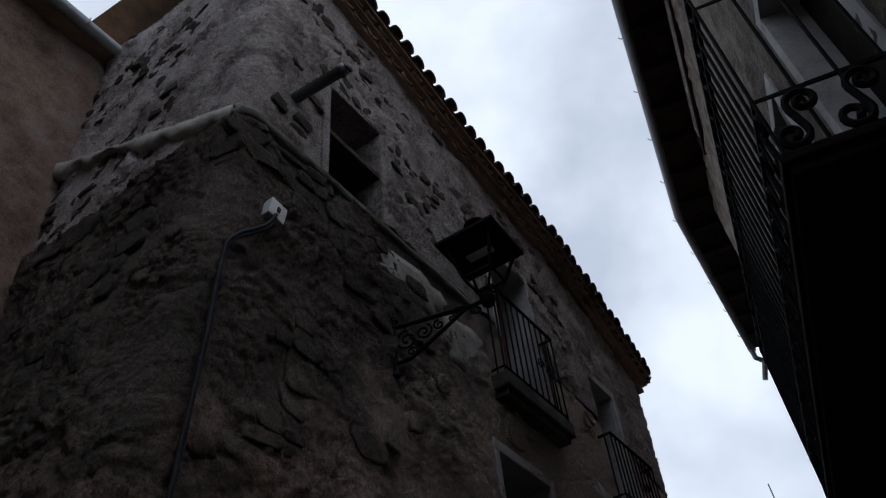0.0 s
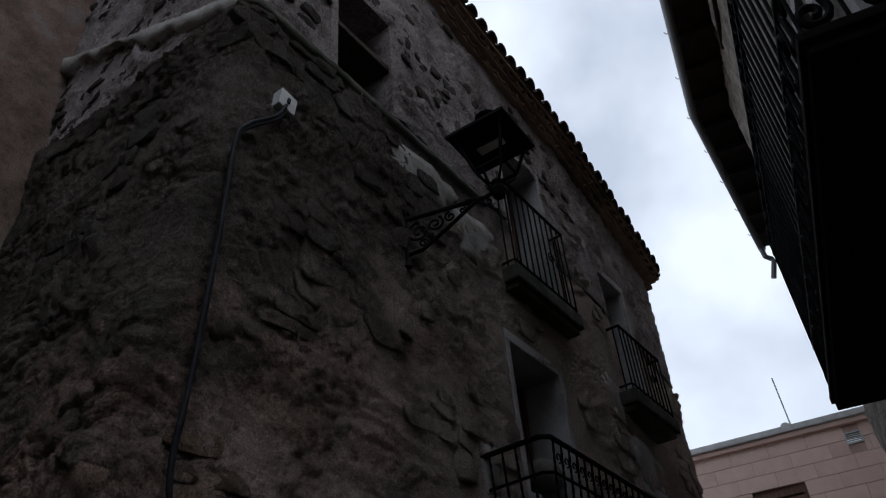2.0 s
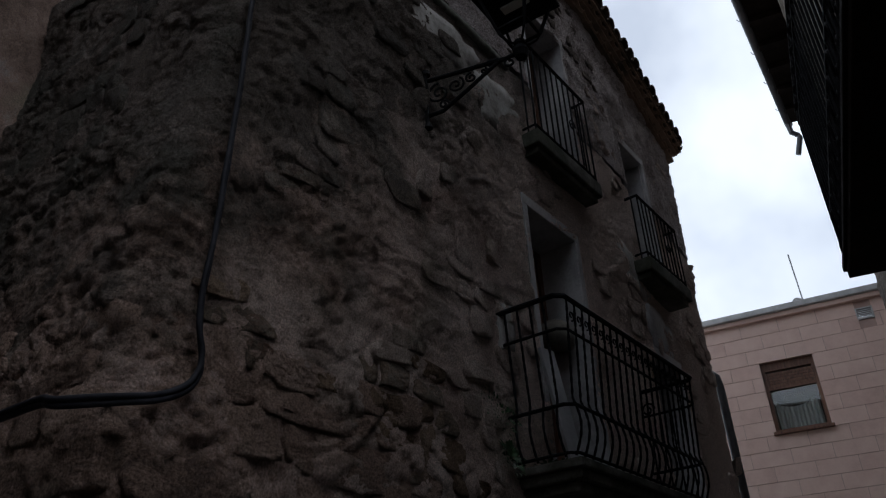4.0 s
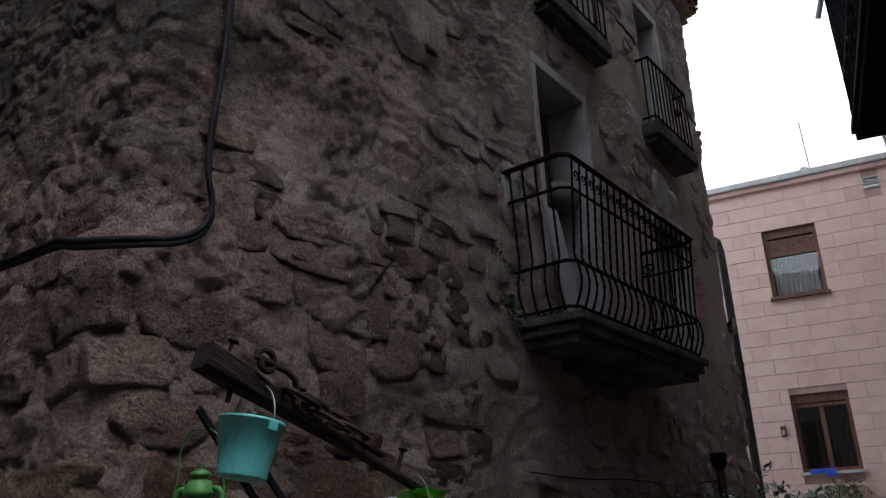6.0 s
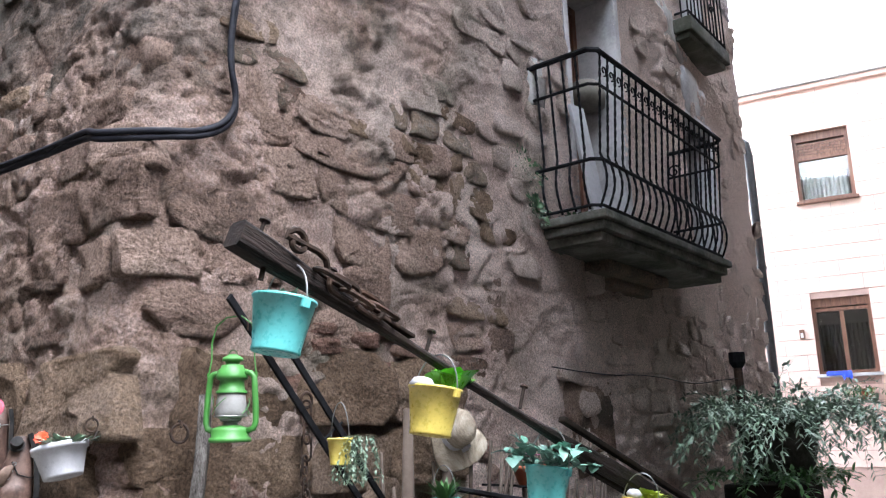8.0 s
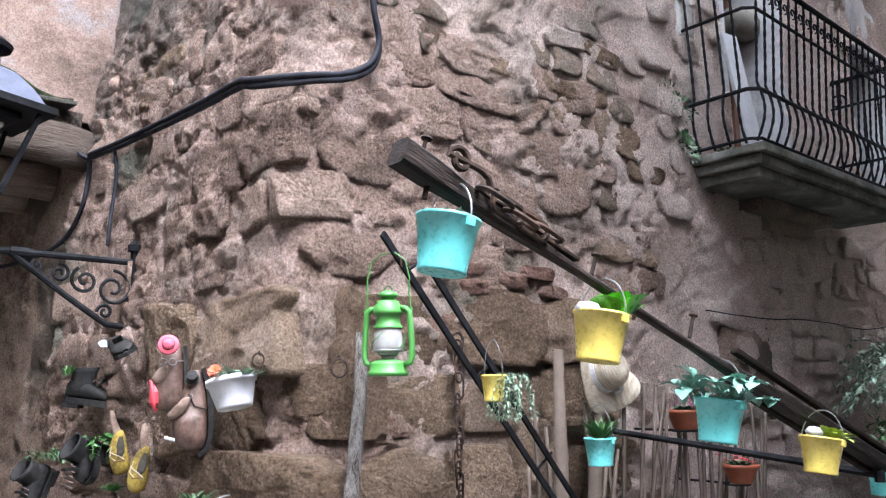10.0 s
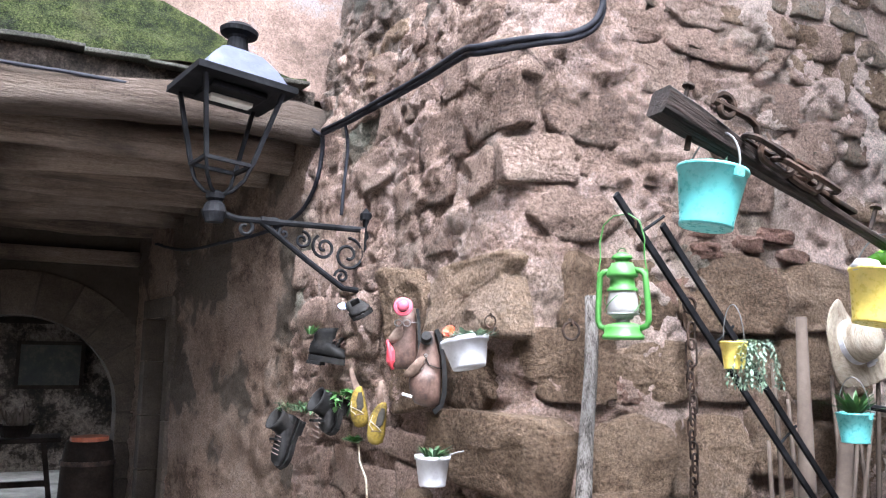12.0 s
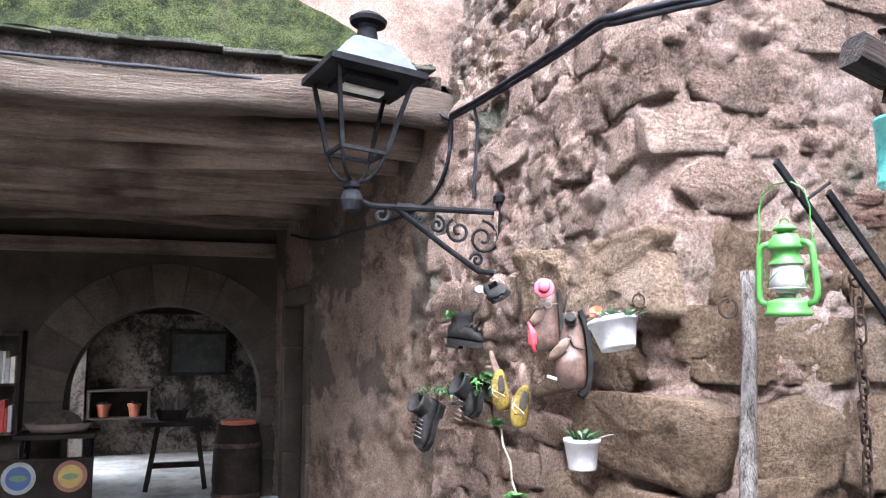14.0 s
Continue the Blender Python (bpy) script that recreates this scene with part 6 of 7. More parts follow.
part("bow", Shape().tube([(0.095, -0.03, 0.015), (0.1, -0.01, 0.03), (0.098, 0.0, 0.012), (0.1, 0.012, 0.03), (0.095, 0.03, 0.012)], 0.008, 6), POTWHITE, hat)

# bundle of dry sticks against the wall
fence = thing("stick_bundle", "bundle of dry grey sticks leaning against the wall", "sticks", Matrix.Translation((-2.2, 3.2, 0)))
rnd = random.Random(31)
for k in range(34):
    y = -0.75 + 1.6 * k / 33 + rnd.uniform(-0.04, 0.04)
    top = rnd.uniform(1.25, 1.68)
    x = rnd.uniform(0.0, 0.14)
    pts = [Vector((x + 0.1, y - 0.25 + rnd.uniform(-0.1, 0.1), 0.0)), Vector((x + 0.05, y + rnd.uniform(-0.05, 0.05), top * 0.5)), Vector((x, y + rnd.uniform(-0.05, 0.3), top))]
    part("stick", Shape().tube([pts[0].lerp(pts[1], t).lerp(pts[1].lerp(pts[2], t), t) for t in [q / 6 for q in range(7)]], [0.013, 0.012, 0.012, 0.011, 0.01, 0.009, 0.007], 6), STICK, fence, "", True)
for y0, y1, z0, z1 in ((2.45, 2.62, 0.0, 1.75), (2.5, 2.9, 0.2, 1.62)):
    tagged(part("driftwood_branch", Shape().tube([(-2.0, y0 - 0.1, z0), (-2.1, (y0 + y1) / 2, (z0 + z1) / 2), (-2.16, y1, z1)], [0.04, 0.036, 0.02], 9), STICK, None, "", True), "gnarled grey branch leaning on the wall", "branch")


def clay_pot(at, petal, name, label, seed):
    P = thing("flower_pot", label, "flower pot", at, "clay flower pots")
    part("pot", Shape().lathe([(0.0, 0.0), (0.05, 0.0), (0.055, 0.006), (0.08, 0.07), (0.09, 0.075), (0.092, 0.09), (0.086, 0.09), (0.07, 0.06), (0.0, 0.058)], 26), CLAY, P, "", True)
    part("soil", Shape().lathe([(0.0, 0.08), (0.084, 0.078)], 20), SOIL, P)
    plant(name, at @ Matrix.Translation((0, 0, 0.08)), label.split(" with ")[1] + " in a clay pot", 40, 0.05, 0.025, 0.4, L_DARK, 0.9, 0.9, 0.05, seed)
    rnd = random.Random(seed)
    fl = Shape()
    for k in range(22):
        c = Vector((rnd.uniform(-0.085, 0.085), rnd.uniform(-0.085, 0.085), rnd.uniform(0.1, 0.15)))
        for j in range(5):
            a = 6.2832 * j / 5 + k
            leaf(fl, c, Vector((math.cos(a), math.sin(a), 0.4)), 0.016, 0.014, 0.2)
    b = thing("blossoms", petal.name.replace("_", " ") + " blossoms over the clay pot", "flowers", at)
    part("petals", fl, petal, b)
    return P


clay_pot(Matrix.Translation((-2.05, 3.36, 1.40)), paint("pink_petal", (0.75, 0.2, 0.5), 0.6), "pelargonium", "orange clay pot with pink flowers", 41)
clay_pot(Matrix.Translation((-2.03, 3.78, 1.13)), paint("red_petal", (0.7, 0.03, 0.05), 0.6), "geranium", "orange clay pot with red flowers", 42)
for y, z in ((3.36, 1.395), (3.78, 1.125)):
    st = thing("pot_bracket", "thin iron ring bracket holding a clay pot", "bracket", Matrix.Translation((-2.05, y, z)))
    part("ring", Shape().tube([(0.06 * math.cos(a), 0.06 * math.sin(a), 0.0) for a in [6.2832 * k / 20 for k in range(21)]], 0.005, 5), IRON, st)
    part("arm", Shape().tube([(-0.06, 0, 0.0), (-0.32, 0, 0.0)], 0.006, 5), IRON, st)

# the succulent thicket and pipe by the wall further along
tub = thing("plant_tub", "grey stone tub on a wooden stand by the wall", "tub", Matrix.Translation((-1.66, 5.95, 0)))
part("tub", Shape().lathe([(0.0, 1.3), (0.2, 1.3), (0.27, 1.64), (0.29, 1.64), (0.29, 1.7), (0.26, 1.7), (0.0, 1.66)], 26), CONCRETE, tub, "", True)
part("stand", Shape().box((-0.2, -0.2, 0.0), (0.2, 0.2, 1.3), None, 0.02), DARKWOOD, tub)
plant("succulent_thicket", Matrix.Translation((-1.66, 5.95, 1.7)), "dense thicket of pale green succulent shoots", 1300, 0.055, 0.02, 0.15, L_GREY, 0.9, 0.8, 0.26, 51, 0.09, 80)
plant("succulent_thicket", Matrix.Translation((-1.6, 5.45, 1.3)), "fresh green shoots hanging over the tub", 300, 0.07, 0.024, 0.2, L_GREEN, 0.9, 0.6, 0.2, 52, 0.16, 36)
plant("succulent_thicket", Matrix.Translation((-1.5, 5.66, 1.66)), "pale shoots spilling over the front of the tub", 1800, 0.055, 0.017, 0.2, L_GREY, 1.0, 0.7, 0.3, 53, 0.13, 90)
tagged(part("plant_stand", Shape().box((-1.83, 5.25, 0), (-1.38, 5.65, 1.29), None, 0.02), DARKWOOD), "dark wooden crate under the shoots", "crate")
pp = thing("iron_post", "rusty pipe post with a cup on top", "post", Matrix.Translation((-2.0, 6.28, 0)))
part("pipe", Shape().tube([(0, 0, 0), (0.0, 0.0, 2.12)], 0.032, 10), RUST, pp)
part("cup", Shape().lathe([(0.035, 2.08), (0.06, 2.12), (0.06, 2.2), (0.05, 2.2), (0.0, 2.14)], 14), IRON, pp)
cable("thin_wire", [(-2.28, 4.0, 2.0), (-2.2, 4.5, 1.97), (-2.15, 5.0, 1.98), (-2.1, 5.6, 1.95), (-2.05, 6.0, 1.98), (-2.0, 6.26, 2.0)], 0.004, "thin slack wire tied to the pipe post")
plant("wall_fern", Matrix.Translation((-2.34, 4.02, 2.95)) @ Matrix.Rotation(1.2, 4, "Y"), "green weeds growing in the wall by the balcony", 90, 0.05, 0.025, 0.3, L_DARK, 1.2, 0.7, 0.12, 61)
plant("wall_fern", Matrix.Translation((-2.2, 4.3, 2.88)), "leafy pot plants standing on the balcony floor", 80, 0.11, 0.03, 0.4, L_DARK, 0.7, 1.0, 0.1, 62)
plant("wall_fern", Matrix.Translation((-2.34, 3.95, 3.2)) @ Matrix.Rotation(1.3, 4, "Y"), "small weeds rooted in the mortar", 50, 0.035, 0.02, 0.3, L_DARK, 1.2, 0.7, 0.2, 63)
hp = PM @ Matrix.Translation((-0.98, -0.12, 2.06))
P = thing("wall_planter", "small clay pot hanging on the pink wall", "flower pot", hp)
part("pot", Shape().lathe([(0, 0), (0.06, 0), (0.09, 0.14), (0.1, 0.14), (0.1, 0.16), (0, 0.15)], 18), CLAY, P, "", True)
part("hook", Shape().tube([(0, 0.12, 0.2), (0, 0.05, 0.2), (0, 0.09, 0.14)], 0.006, 5), IRON, P)
plant("hanging_plant", hp @ Matrix.Translation((0, 0, 0.15)), "bushy green plant in the wall pot", 170, 0.06, 0.022, 0.3, L_GREEN, 0.9, 0.6, 0.06, 64, 0.3, 20)
cl = Shape()
for j in range(13):
    for q, (dy, dz) in enumerate(((0.0, 0.0), (-0.11, 0.005), (-0.12, -0.05 - 0.08 * abs(math.sin(j)) * (j > 7)))):
        cl.v.append((0.03 * j, dy + 0.008 * math.sin(j * 2), dz + 0.02 + 0.02 * abs(math.sin(j * 1.3)) * (q < 2)))
cl.f = [(j * 3 + q, j * 3 + q + 3, j * 3 + q + 4, j * 3 + q + 1) for j in range(12) for q in range(2)]
tagged(part("cloth", cl, paint("blue_cloth", (0.03, 0.06, 0.4), 0.8), None, "", True, PM @ Matrix.Translation((-1.5, 0.0, 2.46))), "bright blue cloth lying on the window sill", "cloth")


# ---- shoes and pots on the side wall ----
def shoe(at, material, label, length=0.26, shaft=0.1, lining=None, laces=True, sole=BLACKSHOE):
    """A worn boot: toe along +x, sole at z 0, ankle at the back."""
    S = thing("boot" if shaft > 0.06 else "shoe", label, "shoe", at, "shoes on the wall")
    body = Shape()
    rows = ((0.0, 0.030, 0.07), (0.06, 0.036, 0.085), (0.2, 0.036, 0.09), (0.4, 0.037, 0.085), (0.6, 0.043, 0.065), (0.8, 0.046, 0.05), (0.93, 0.036, 0.038), (1.0, 0.012, 0.022))
    n = 14
    for t, w, h in rows:
        for j in range(n):
            a = 6.2832 * j / n
            c, s = math.cos(a), math.sin(a)
            body.v.append((t * length, math.copysign(abs(c) ** 0.75, c) * w, 0.012 + h / 2 + math.copysign(abs(s) ** 0.8, s) * h / 2))
    body.f = [(k * n + j, k * n + (j + 1) % n, (k + 1) * n + (j + 1) % n, (k + 1) * n + j) for k in range(len(rows) - 1) for j in range(n)] + [tuple(range(n)), tuple((len(rows) - 1) * n + j for j in range(n - 1, -1, -1))]
    part("upper", body, material, S, "", True)
    if shaft:
        sh = Shape()
        for z, e in ((0.05, 1.0), (0.09, 0.98), (0.09 + shaft * 0.6, 0.95), (0.09 + shaft, 1.08), (0.088 + shaft, 0.95), (0.06, 0.85)):
            for j in range(18):
                a = 6.2832 * j / 18
                sh.v.append((0.058 + 0.058 * e * math.cos(a), 0.037 * e * math.sin(a), z + 0.012 * math.cos(a)))
        sh.f = [(k * 18 + j, k * 18 + (j + 1) % 18, (k + 1) * 18 + (j + 1) % 18, (k + 1) * 18 + j) for k in range(5) for j in range(18)]
        part("shaft", sh, material, S, "", True)
        if lining:
            part("collar", Shape().tube([(0.058 + 0.062 * math.cos(a), 0.04 * math.sin(a), 0.09 + shaft + 0.012 * math.cos(a)) for a in [6.2832 * k / 20 for k in range(21)]], 0.006, 6), lining, S, "red lined rim")
            part("lining", Shape().lathe([(0.0, 0), (0.85, 0.0), (0.98, 1.0)], 18, Matrix.Translation((0.058, 0, 0.07 + shaft * 0.4)) @ Matrix.Diagonal((0.056, 0.036, 0.03 + shaft * 0.5, 1))), lining, S)
    so = Shape()
    outl = [(-0.01, 0.026), (0.05, 0.036), (0.2, 0.036), (0.45, 0.036), (0.65, 0.046), (0.83, 0.048), (0.96, 0.034), (1.03, 0.0)]
    ring = [(t * length, w) for t, w in outl] + [(t * length, -w) for t, w in reversed(outl[:-1])]
    m = len(ring)
    so.v = [(x, y, z) for z in (-0.012, 0.016) for x, y in ring]
    so.f = [tuple(range(m - 1, -1, -1)), tuple(range(m, 2 * m))] + [(k, (k + 1) % m, m + (k + 1) % m, m + k) for k in range(m)]
    part("sole", so, sole, S)
    part("heel", Shape().box((-0.004, -0.034, -0.03), (0.07, 0.034, -0.0125), None, 0.004), sole, S)
    part("tongue", Shape().box((0.1, -0.02, 0.0), (0.112, 0.02, 0.09), Matrix.Translation((0.02, 0, 0.07)) @ Matrix.Rotation(0.35, 4, "Y"), 0.004), material, S)
    if laces:
        for k in range(5):
            x = 0.115 + k * 0.02
            part("lace", Shape().tube([(x, -0.03, 0.095 - k * 0.006), (x + 0.006, -0.012, 0.106 - k * 0.006), (x + 0.012, 0.012, 0.106 - k * 0.006), (x + 0.016, 0.03, 0.094 - k * 0.006)], 0.0028, 5), LEATHER, S)
    return S


def turned(x, y, z, ax, ay, az):
    return Matrix.Translation((x, y, z)) @ Euler([radians(v) for v in (ax, ay, az)]).to_matrix().to_4x4()


def loft(rows, seg=18, power=0.8):
    """A closed body from below to above: height, from, to, middle depth and half depth of each row."""
    sh = Shape()
    for z, u0, u1, v, d in rows:
        for j in range(seg):
            a = 6.2832 * j / seg
            c, s_ = math.cos(a), math.sin(a)
            sh.v.append(((u0 + u1) / 2 + math.copysign(abs(c) ** power, c) * (u1 - u0) / 2, v + math.copysign(abs(s_) ** power, s_) * d, z))
    n = len(rows)
    sh.f = [(k * seg + j, k * seg + (j + 1) % seg, (k + 1) * seg + (j + 1) % seg, (k + 1) * seg + j) for k in range(n - 1) for j in range(seg)]
    sh.f += [tuple(range(seg))[::-1], tuple((n - 1) * seg + j for j in range(seg))]
    return sh


def strip(line, wide, thick):
    """A band of leather or rubber along points (u, z), wide across the depth."""
    sh = Shape()
    for k, (u, z) in enumerate(line):
        p, q = line[max(0, k - 1)], line[min(len(line) - 1, k + 1)]
        dx, dz = q[0] - p[0], q[1] - p[1]
        l = math.hypot(dx, dz) or 1
        nx, nz = dz / l, -dx / l
        for o, y in ((0, -wide), (thick, -wide), (thick, wide), (0, wide)):
            sh.v.append((u + nx * o, y, z + nz * o))
        if k:
            i = k * 4
            sh.f += [(i - 4 + j, i - 4 + (j + 1) % 4, i + (j + 1) % 4, i + j) for j in range(4)]
    sh.f += [(3, 2, 1, 0), tuple(len(sh.v) - 4 + j for j in range(4))]
    return sh


SIDE = 64.5                                    # turned flat to the wall's view, sole into the wall
b1 = thing("boot", "worn brown leather boot with red lining hung on the wall", "shoe", turned(-2.93, 1.3, 1.53, 0, 0, SIDE), "shoes on the wall")
part("upper", loft([(0.0, -0.025, 0.035, 0, 0.022), (0.008, -0.05, 0.05, 0, 0.036), (0.04, -0.048, 0.055, 0, 0.042), (0.09, -0.062, 0.054, 0, 0.044), (0.12, -0.056, 0.052, 0, 0.043), (0.16, -0.035, 0.05, 0, 0.042), (0.2, -0.022, 0.048, 0, 0.038), (0.235, -0.008, 0.042, 0, 0.03), (0.245, 0.005, 0.03, 0, 0.015)]), LEATHER, b1, "", True)
part("sole", strip([(0.045, 0.235), (0.052, 0.19), (0.054, 0.13), (0.058, 0.06), (0.052, 0.01), (0.03, -0.006)], 0.036, -0.012), BLACKSHOE, b1, "dark rubber sole")
lip = [(-0.052 - 0.016 * math.sin(a) * (math.cos(a) * 0.3 + 0.7), -0.02 + 0.024 * math.cos(a), 0.055 + 0.052 * math.sin(a)) for a in [6.2832 * k / 20 for k in range(21)]]
part("collar", Shape().tube(lip, 0.007, 7), REDLIN, b1, "red lined rim", True)
part("lining", loft([(0.01, -0.056, -0.04, -0.016, 0.012), (0.03, -0.066, -0.03, -0.02, 0.024), (0.07, -0.066, -0.03, -0.02, 0.024), (0.1, -0.062, -0.04, -0.018, 0.012)]), REDLIN, b1)
part("tongue", loft([(0.1, -0.055, -0.025, -0.03, 0.012), (0.12, -0.06, -0.005, -0.038, 0.01), (0.15, -0.04, 0.0, -0.042, 0.008), (0.165, -0.022, -0.006, -0.04, 0.006)]), TANLEATHER, b1, "pale curled leather tongue", True)
for u in (-0.022, 0.012):
    part("lens_ring", Shape().tube([(u + 0.014 * math.cos(a), -0.05, 0.178 + 0.012 * math.sin(a)) for a in [6.2832 * k / 16 for k in range(17)]], 0.0022, 5), WIRE, b1, "small wire spectacles ring")
part("bridge", Shape().tube([(-0.008, -0.05, 0.18), (-0.002, -0.052, 0.182)], 0.002, 5).tube([(0.026, -0.05, 0.18), (0.05, -0.03, 0.182)], 0.002, 5), WIRE, b1)
b2 = thing("boot", "worn brown leather ankle boot hung toe down with a curled tongue", "shoe", turned(-2.70, 1.3, 1.40, 0, 0, SIDE), "shoes on the wall")
part("upper", loft([(0.0, -0.02, 0.03, 0, 0.02), (0.012, -0.05, 0.042, 0, 0.036), (0.05, -0.068, 0.045, 0, 0.045), (0.09, -0.073, 0.045, 0, 0.047), (0.115, -0.07, 0.044, 0, 0.047), (0.118, -0.064, 0.044, 0, 0.044), (0.16, -0.052, 0.043, 0, 0.042), (0.2, -0.04, 0.038, 0, 0.038), (0.24, -0.03, 0.03, 0, 0.034), (0.27, -0.022, 0.02, 0, 0.028), (0.272, -0.012, 0.012, 0, 0.018)]), LEATHER, b2, "", True)
part("sole", strip([(0.018, 0.275), (0.032, 0.24), (0.044, 0.18), (0.05, 0.11), (0.05, 0.05), (0.04, 0.008), (0.015, -0.012)], 0.04, -0.016), BLACKSHOE, b2, "thick black rubber sole")
part("tongue", loft([(0.105, -0.088, -0.06, -0.03, 0.012), (0.12, -0.09, -0.035, -0.042, 0.01), (0.15, -0.065, -0.02, -0.05, 0.008), (0.175, -0.04, -0.012, -0.048, 0.006), (0.18, -0.03, -0.018, -0.046, 0.004)]), TANLEATHER, b2, "pale curled leather tongue", True)
part("seam", Shape().tube([(-0.02, -0.046, 0.19), (0.0, -0.0475, 0.15), (0.03, -0.044, 0.14), (0.045, -0.03, 0.138)], 0.0025, 5), BLACKSHOE, b2)
for k in range(3):
    part("eyelet", Shape().tube([(-0.028 + 0.008 * k + 0.005 * math.cos(a), -0.047, 0.14 + 0.022 * k + 0.005 * math.sin(a)) for a in [6.2832 * j / 10 for j in range(11)]], 0.0018, 4), WIRE, b2)
part("peg", Shape().tube([(-0.095, -0.02, 0.045), (-0.06, -0.02, 0.035)], 0.006, 6), POTWHITE, b2, "white peg in the opening")
cap = thing("lid", "black ribbed cap on the heel of a boot", "lid", turned(-2.672, 1.275, 1.64, 60, 0, SIDE))
part("disc", Shape().lathe([(0.0, 0.0), (0.022, 0.0), (0.024, 0.006), (0.019, 0.008), (0.018, 0.03), (0.0, 0.034)], 20), BLACKSHOE, cap)
# dark bulge on each canvas shoe stands in for its shaded hollow
dark = surface("shadowed_shoe_inside", [(0.02, 0.017, 0.014), (0.045, 0.04, 0.034)], 9, 70, 0.9)
for (x, y, z), lean, lab in (((-3.2, 1.3, 1.215), 4, "yellow canvas shoe hanging toe down by its strap"), ((-3.385, 1.31, 1.27), -12, "faded yellow canvas shoe hanging behind another")):
    S = thing("shoe", lab, "shoe", turned(x, y, z, 0, lean, SIDE), "shoes on the wall")
    part("upper", loft([(0.0, -0.014, 0.014, 0, 0.014), (0.01, -0.03, 0.03, 0, 0.026), (0.04, -0.039, 0.037, 0, 0.034), (0.08, -0.038, 0.036, 0, 0.032), (0.12, -0.03, 0.036, 0, 0.022), (0.155, -0.012, 0.035, 0, 0.014), (0.175, 0.01, 0.03, 0, 0.008)]), YELLOWSHOE, S, "", True)
    part("opening", loft([(0.07, 0.006, 0.014, -0.027, 0.008), (0.085, -0.006, 0.026, -0.026, 0.009), (0.12, -0.002, 0.03, -0.017, 0.009), (0.15, 0.012, 0.028, -0.012, 0.006)]), dark, S)
    part("strap", loft([(0.11, 0.012, 0.034, 0.004, 0.008), (0.17, -0.008, 0.024, 0.0, 0.005), (0.22, -0.012, 0.012, 0.004, 0.004), (0.262, -0.008, 0.006, 0.01, 0.003)]), TANLEATHER, S, "pale leather strap", True)
    part("lace", Shape().tube([(-0.03, -0.03, 0.1), (-0.012, -0.034, 0.085), (0.004, -0.036, 0.075), (0.02, -0.036, 0.06)], 0.0025, 5).tube([(-0.02, -0.03, 0.12), (-0.03, -0.038, 0.08), (-0.012, -0.04, 0.06)], 0.002, 5), STRAW, S)
    part("stitch", Shape().tube([(-0.036, -0.012, 0.05), (-0.02, -0.031, 0.055), (0.0, -0.036, 0.058), (0.02, -0.031, 0.055), (0.036, -0.012, 0.05)], 0.0016, 4), LEATHER, S)
shoe(turned(-4.05, 1.22, 1.25, 0, 62, -60), BLACKSHOE, "muddy black boot planted with herbs", 0.25, 0.07)
shoe(turned(-3.6, 1.29, 1.38, 0, 66, -70), BLACKSHOE, "black leather shoe planted with trailing leaves", 0.17, 0.05)
shoe(turned(-3.88, 1.22, 1.57, 0, 8, 50), BLACKSHOE, "black ankle boot used as a flower pot", 0.2, 0.06)
shoe(turned(-3.45, 1.29, 1.78, 30, 8, -10) @ Matrix.Diagonal((0.9, 1, 0.6, 1)), BLACKSHOE, "flattened black slipper on a ledge stone", 0.23, 0.0, None, False)
plant("herb", Matrix.Translation((-4.02, 1.24, 1.29)), "grey-green herbs growing out of a boot", 150, 0.03, 0.009, 0.2, L_DARK, 0.9, 0.9, 0.03, 71, 0.16, 16)
plant("trailing_plant", Matrix.Translation((-3.6, 1.26, 1.4)), "trailing light green leaves growing out of a shoe", 84, 0.034, 0.024, 0.3, L_GREEN, 0.9, 0.6, 0.03, 72, 0.3, 12)
plant("spiky_plant", Matrix.Translation((-3.82, 1.2, 1.68)), "small spiky plant in a boot", 24, 0.06, 0.014, 0.2, L_GREEN, 0.7, 1.0, 0.02, 73)
plant("rosette", Matrix.Translation((-3.45, 1.30, 1.2)), "fresh green leaf rosette on a trailing stem", 44, 0.045, 0.025, 0.2, L_GREEN, 1.0, 0.5, 0.02, 74)
plant("rosette", Matrix.Translation((-3.2, 1.28, 0.93)), "fresh green leaf rosette hanging low on the wall", 60, 0.05, 0.026, 0.3, L_GREEN, 1.0, 0.5, 0.03, 75)
tagged(part("bare_vine", Shape().tube([(-3.44, 1.32, 1.18), (-3.4, 1.31, 1.12), (-3.32, 1.31, 1.06), (-3.3, 1.31, 0.98), (-3.22, 1.3, 0.93)], 0.004, 5), STRAW), "pale bare stem hanging down the wall", "stem")
fh = thing("doll_hat", "small round pink hat with a dark band on a boot", "ornament", turned(-2.83, 1.25, 1.766, 75, 0, 64))
part("brim", Shape().lathe([(0.0, 0.0), (0.034, 0.0), (0.038, 0.004), (0.033, 0.008), (0.02, 0.01), (0.0, 0.01)], 22), PINKF, fh, "", True)
part("spots", Shape().lathe([(0.028, 0.0085), (0.031, 0.0095), (0.026, 0.011)], 22), REDLIN, fh, "darker red edging")
part("middle", Shape().lathe([(0.0, 0.008), (0.022, 0.008), (0.021, 0.018), (0.014, 0.027), (0.0, 0.03)], 14), PINKF, fh, "round pink crown", True)
part("band", Shape().lathe([(0.0225, 0.009), (0.0228, 0.014), (0.021, 0.0145)], 14), BLACKSHOE, fh, "dark hat band")
bt = Shape()
for s in (-1, 1):
    leaf(bt, Vector((0, 0, 0)), Vector((s, 0.15, 0.25)), 0.05, 0.045, 0.0)
    leaf(bt, Vector((0, 0, 0)), Vector((s * 0.8, -0.5, 0.2)), 0.035, 0.03, 0.0)
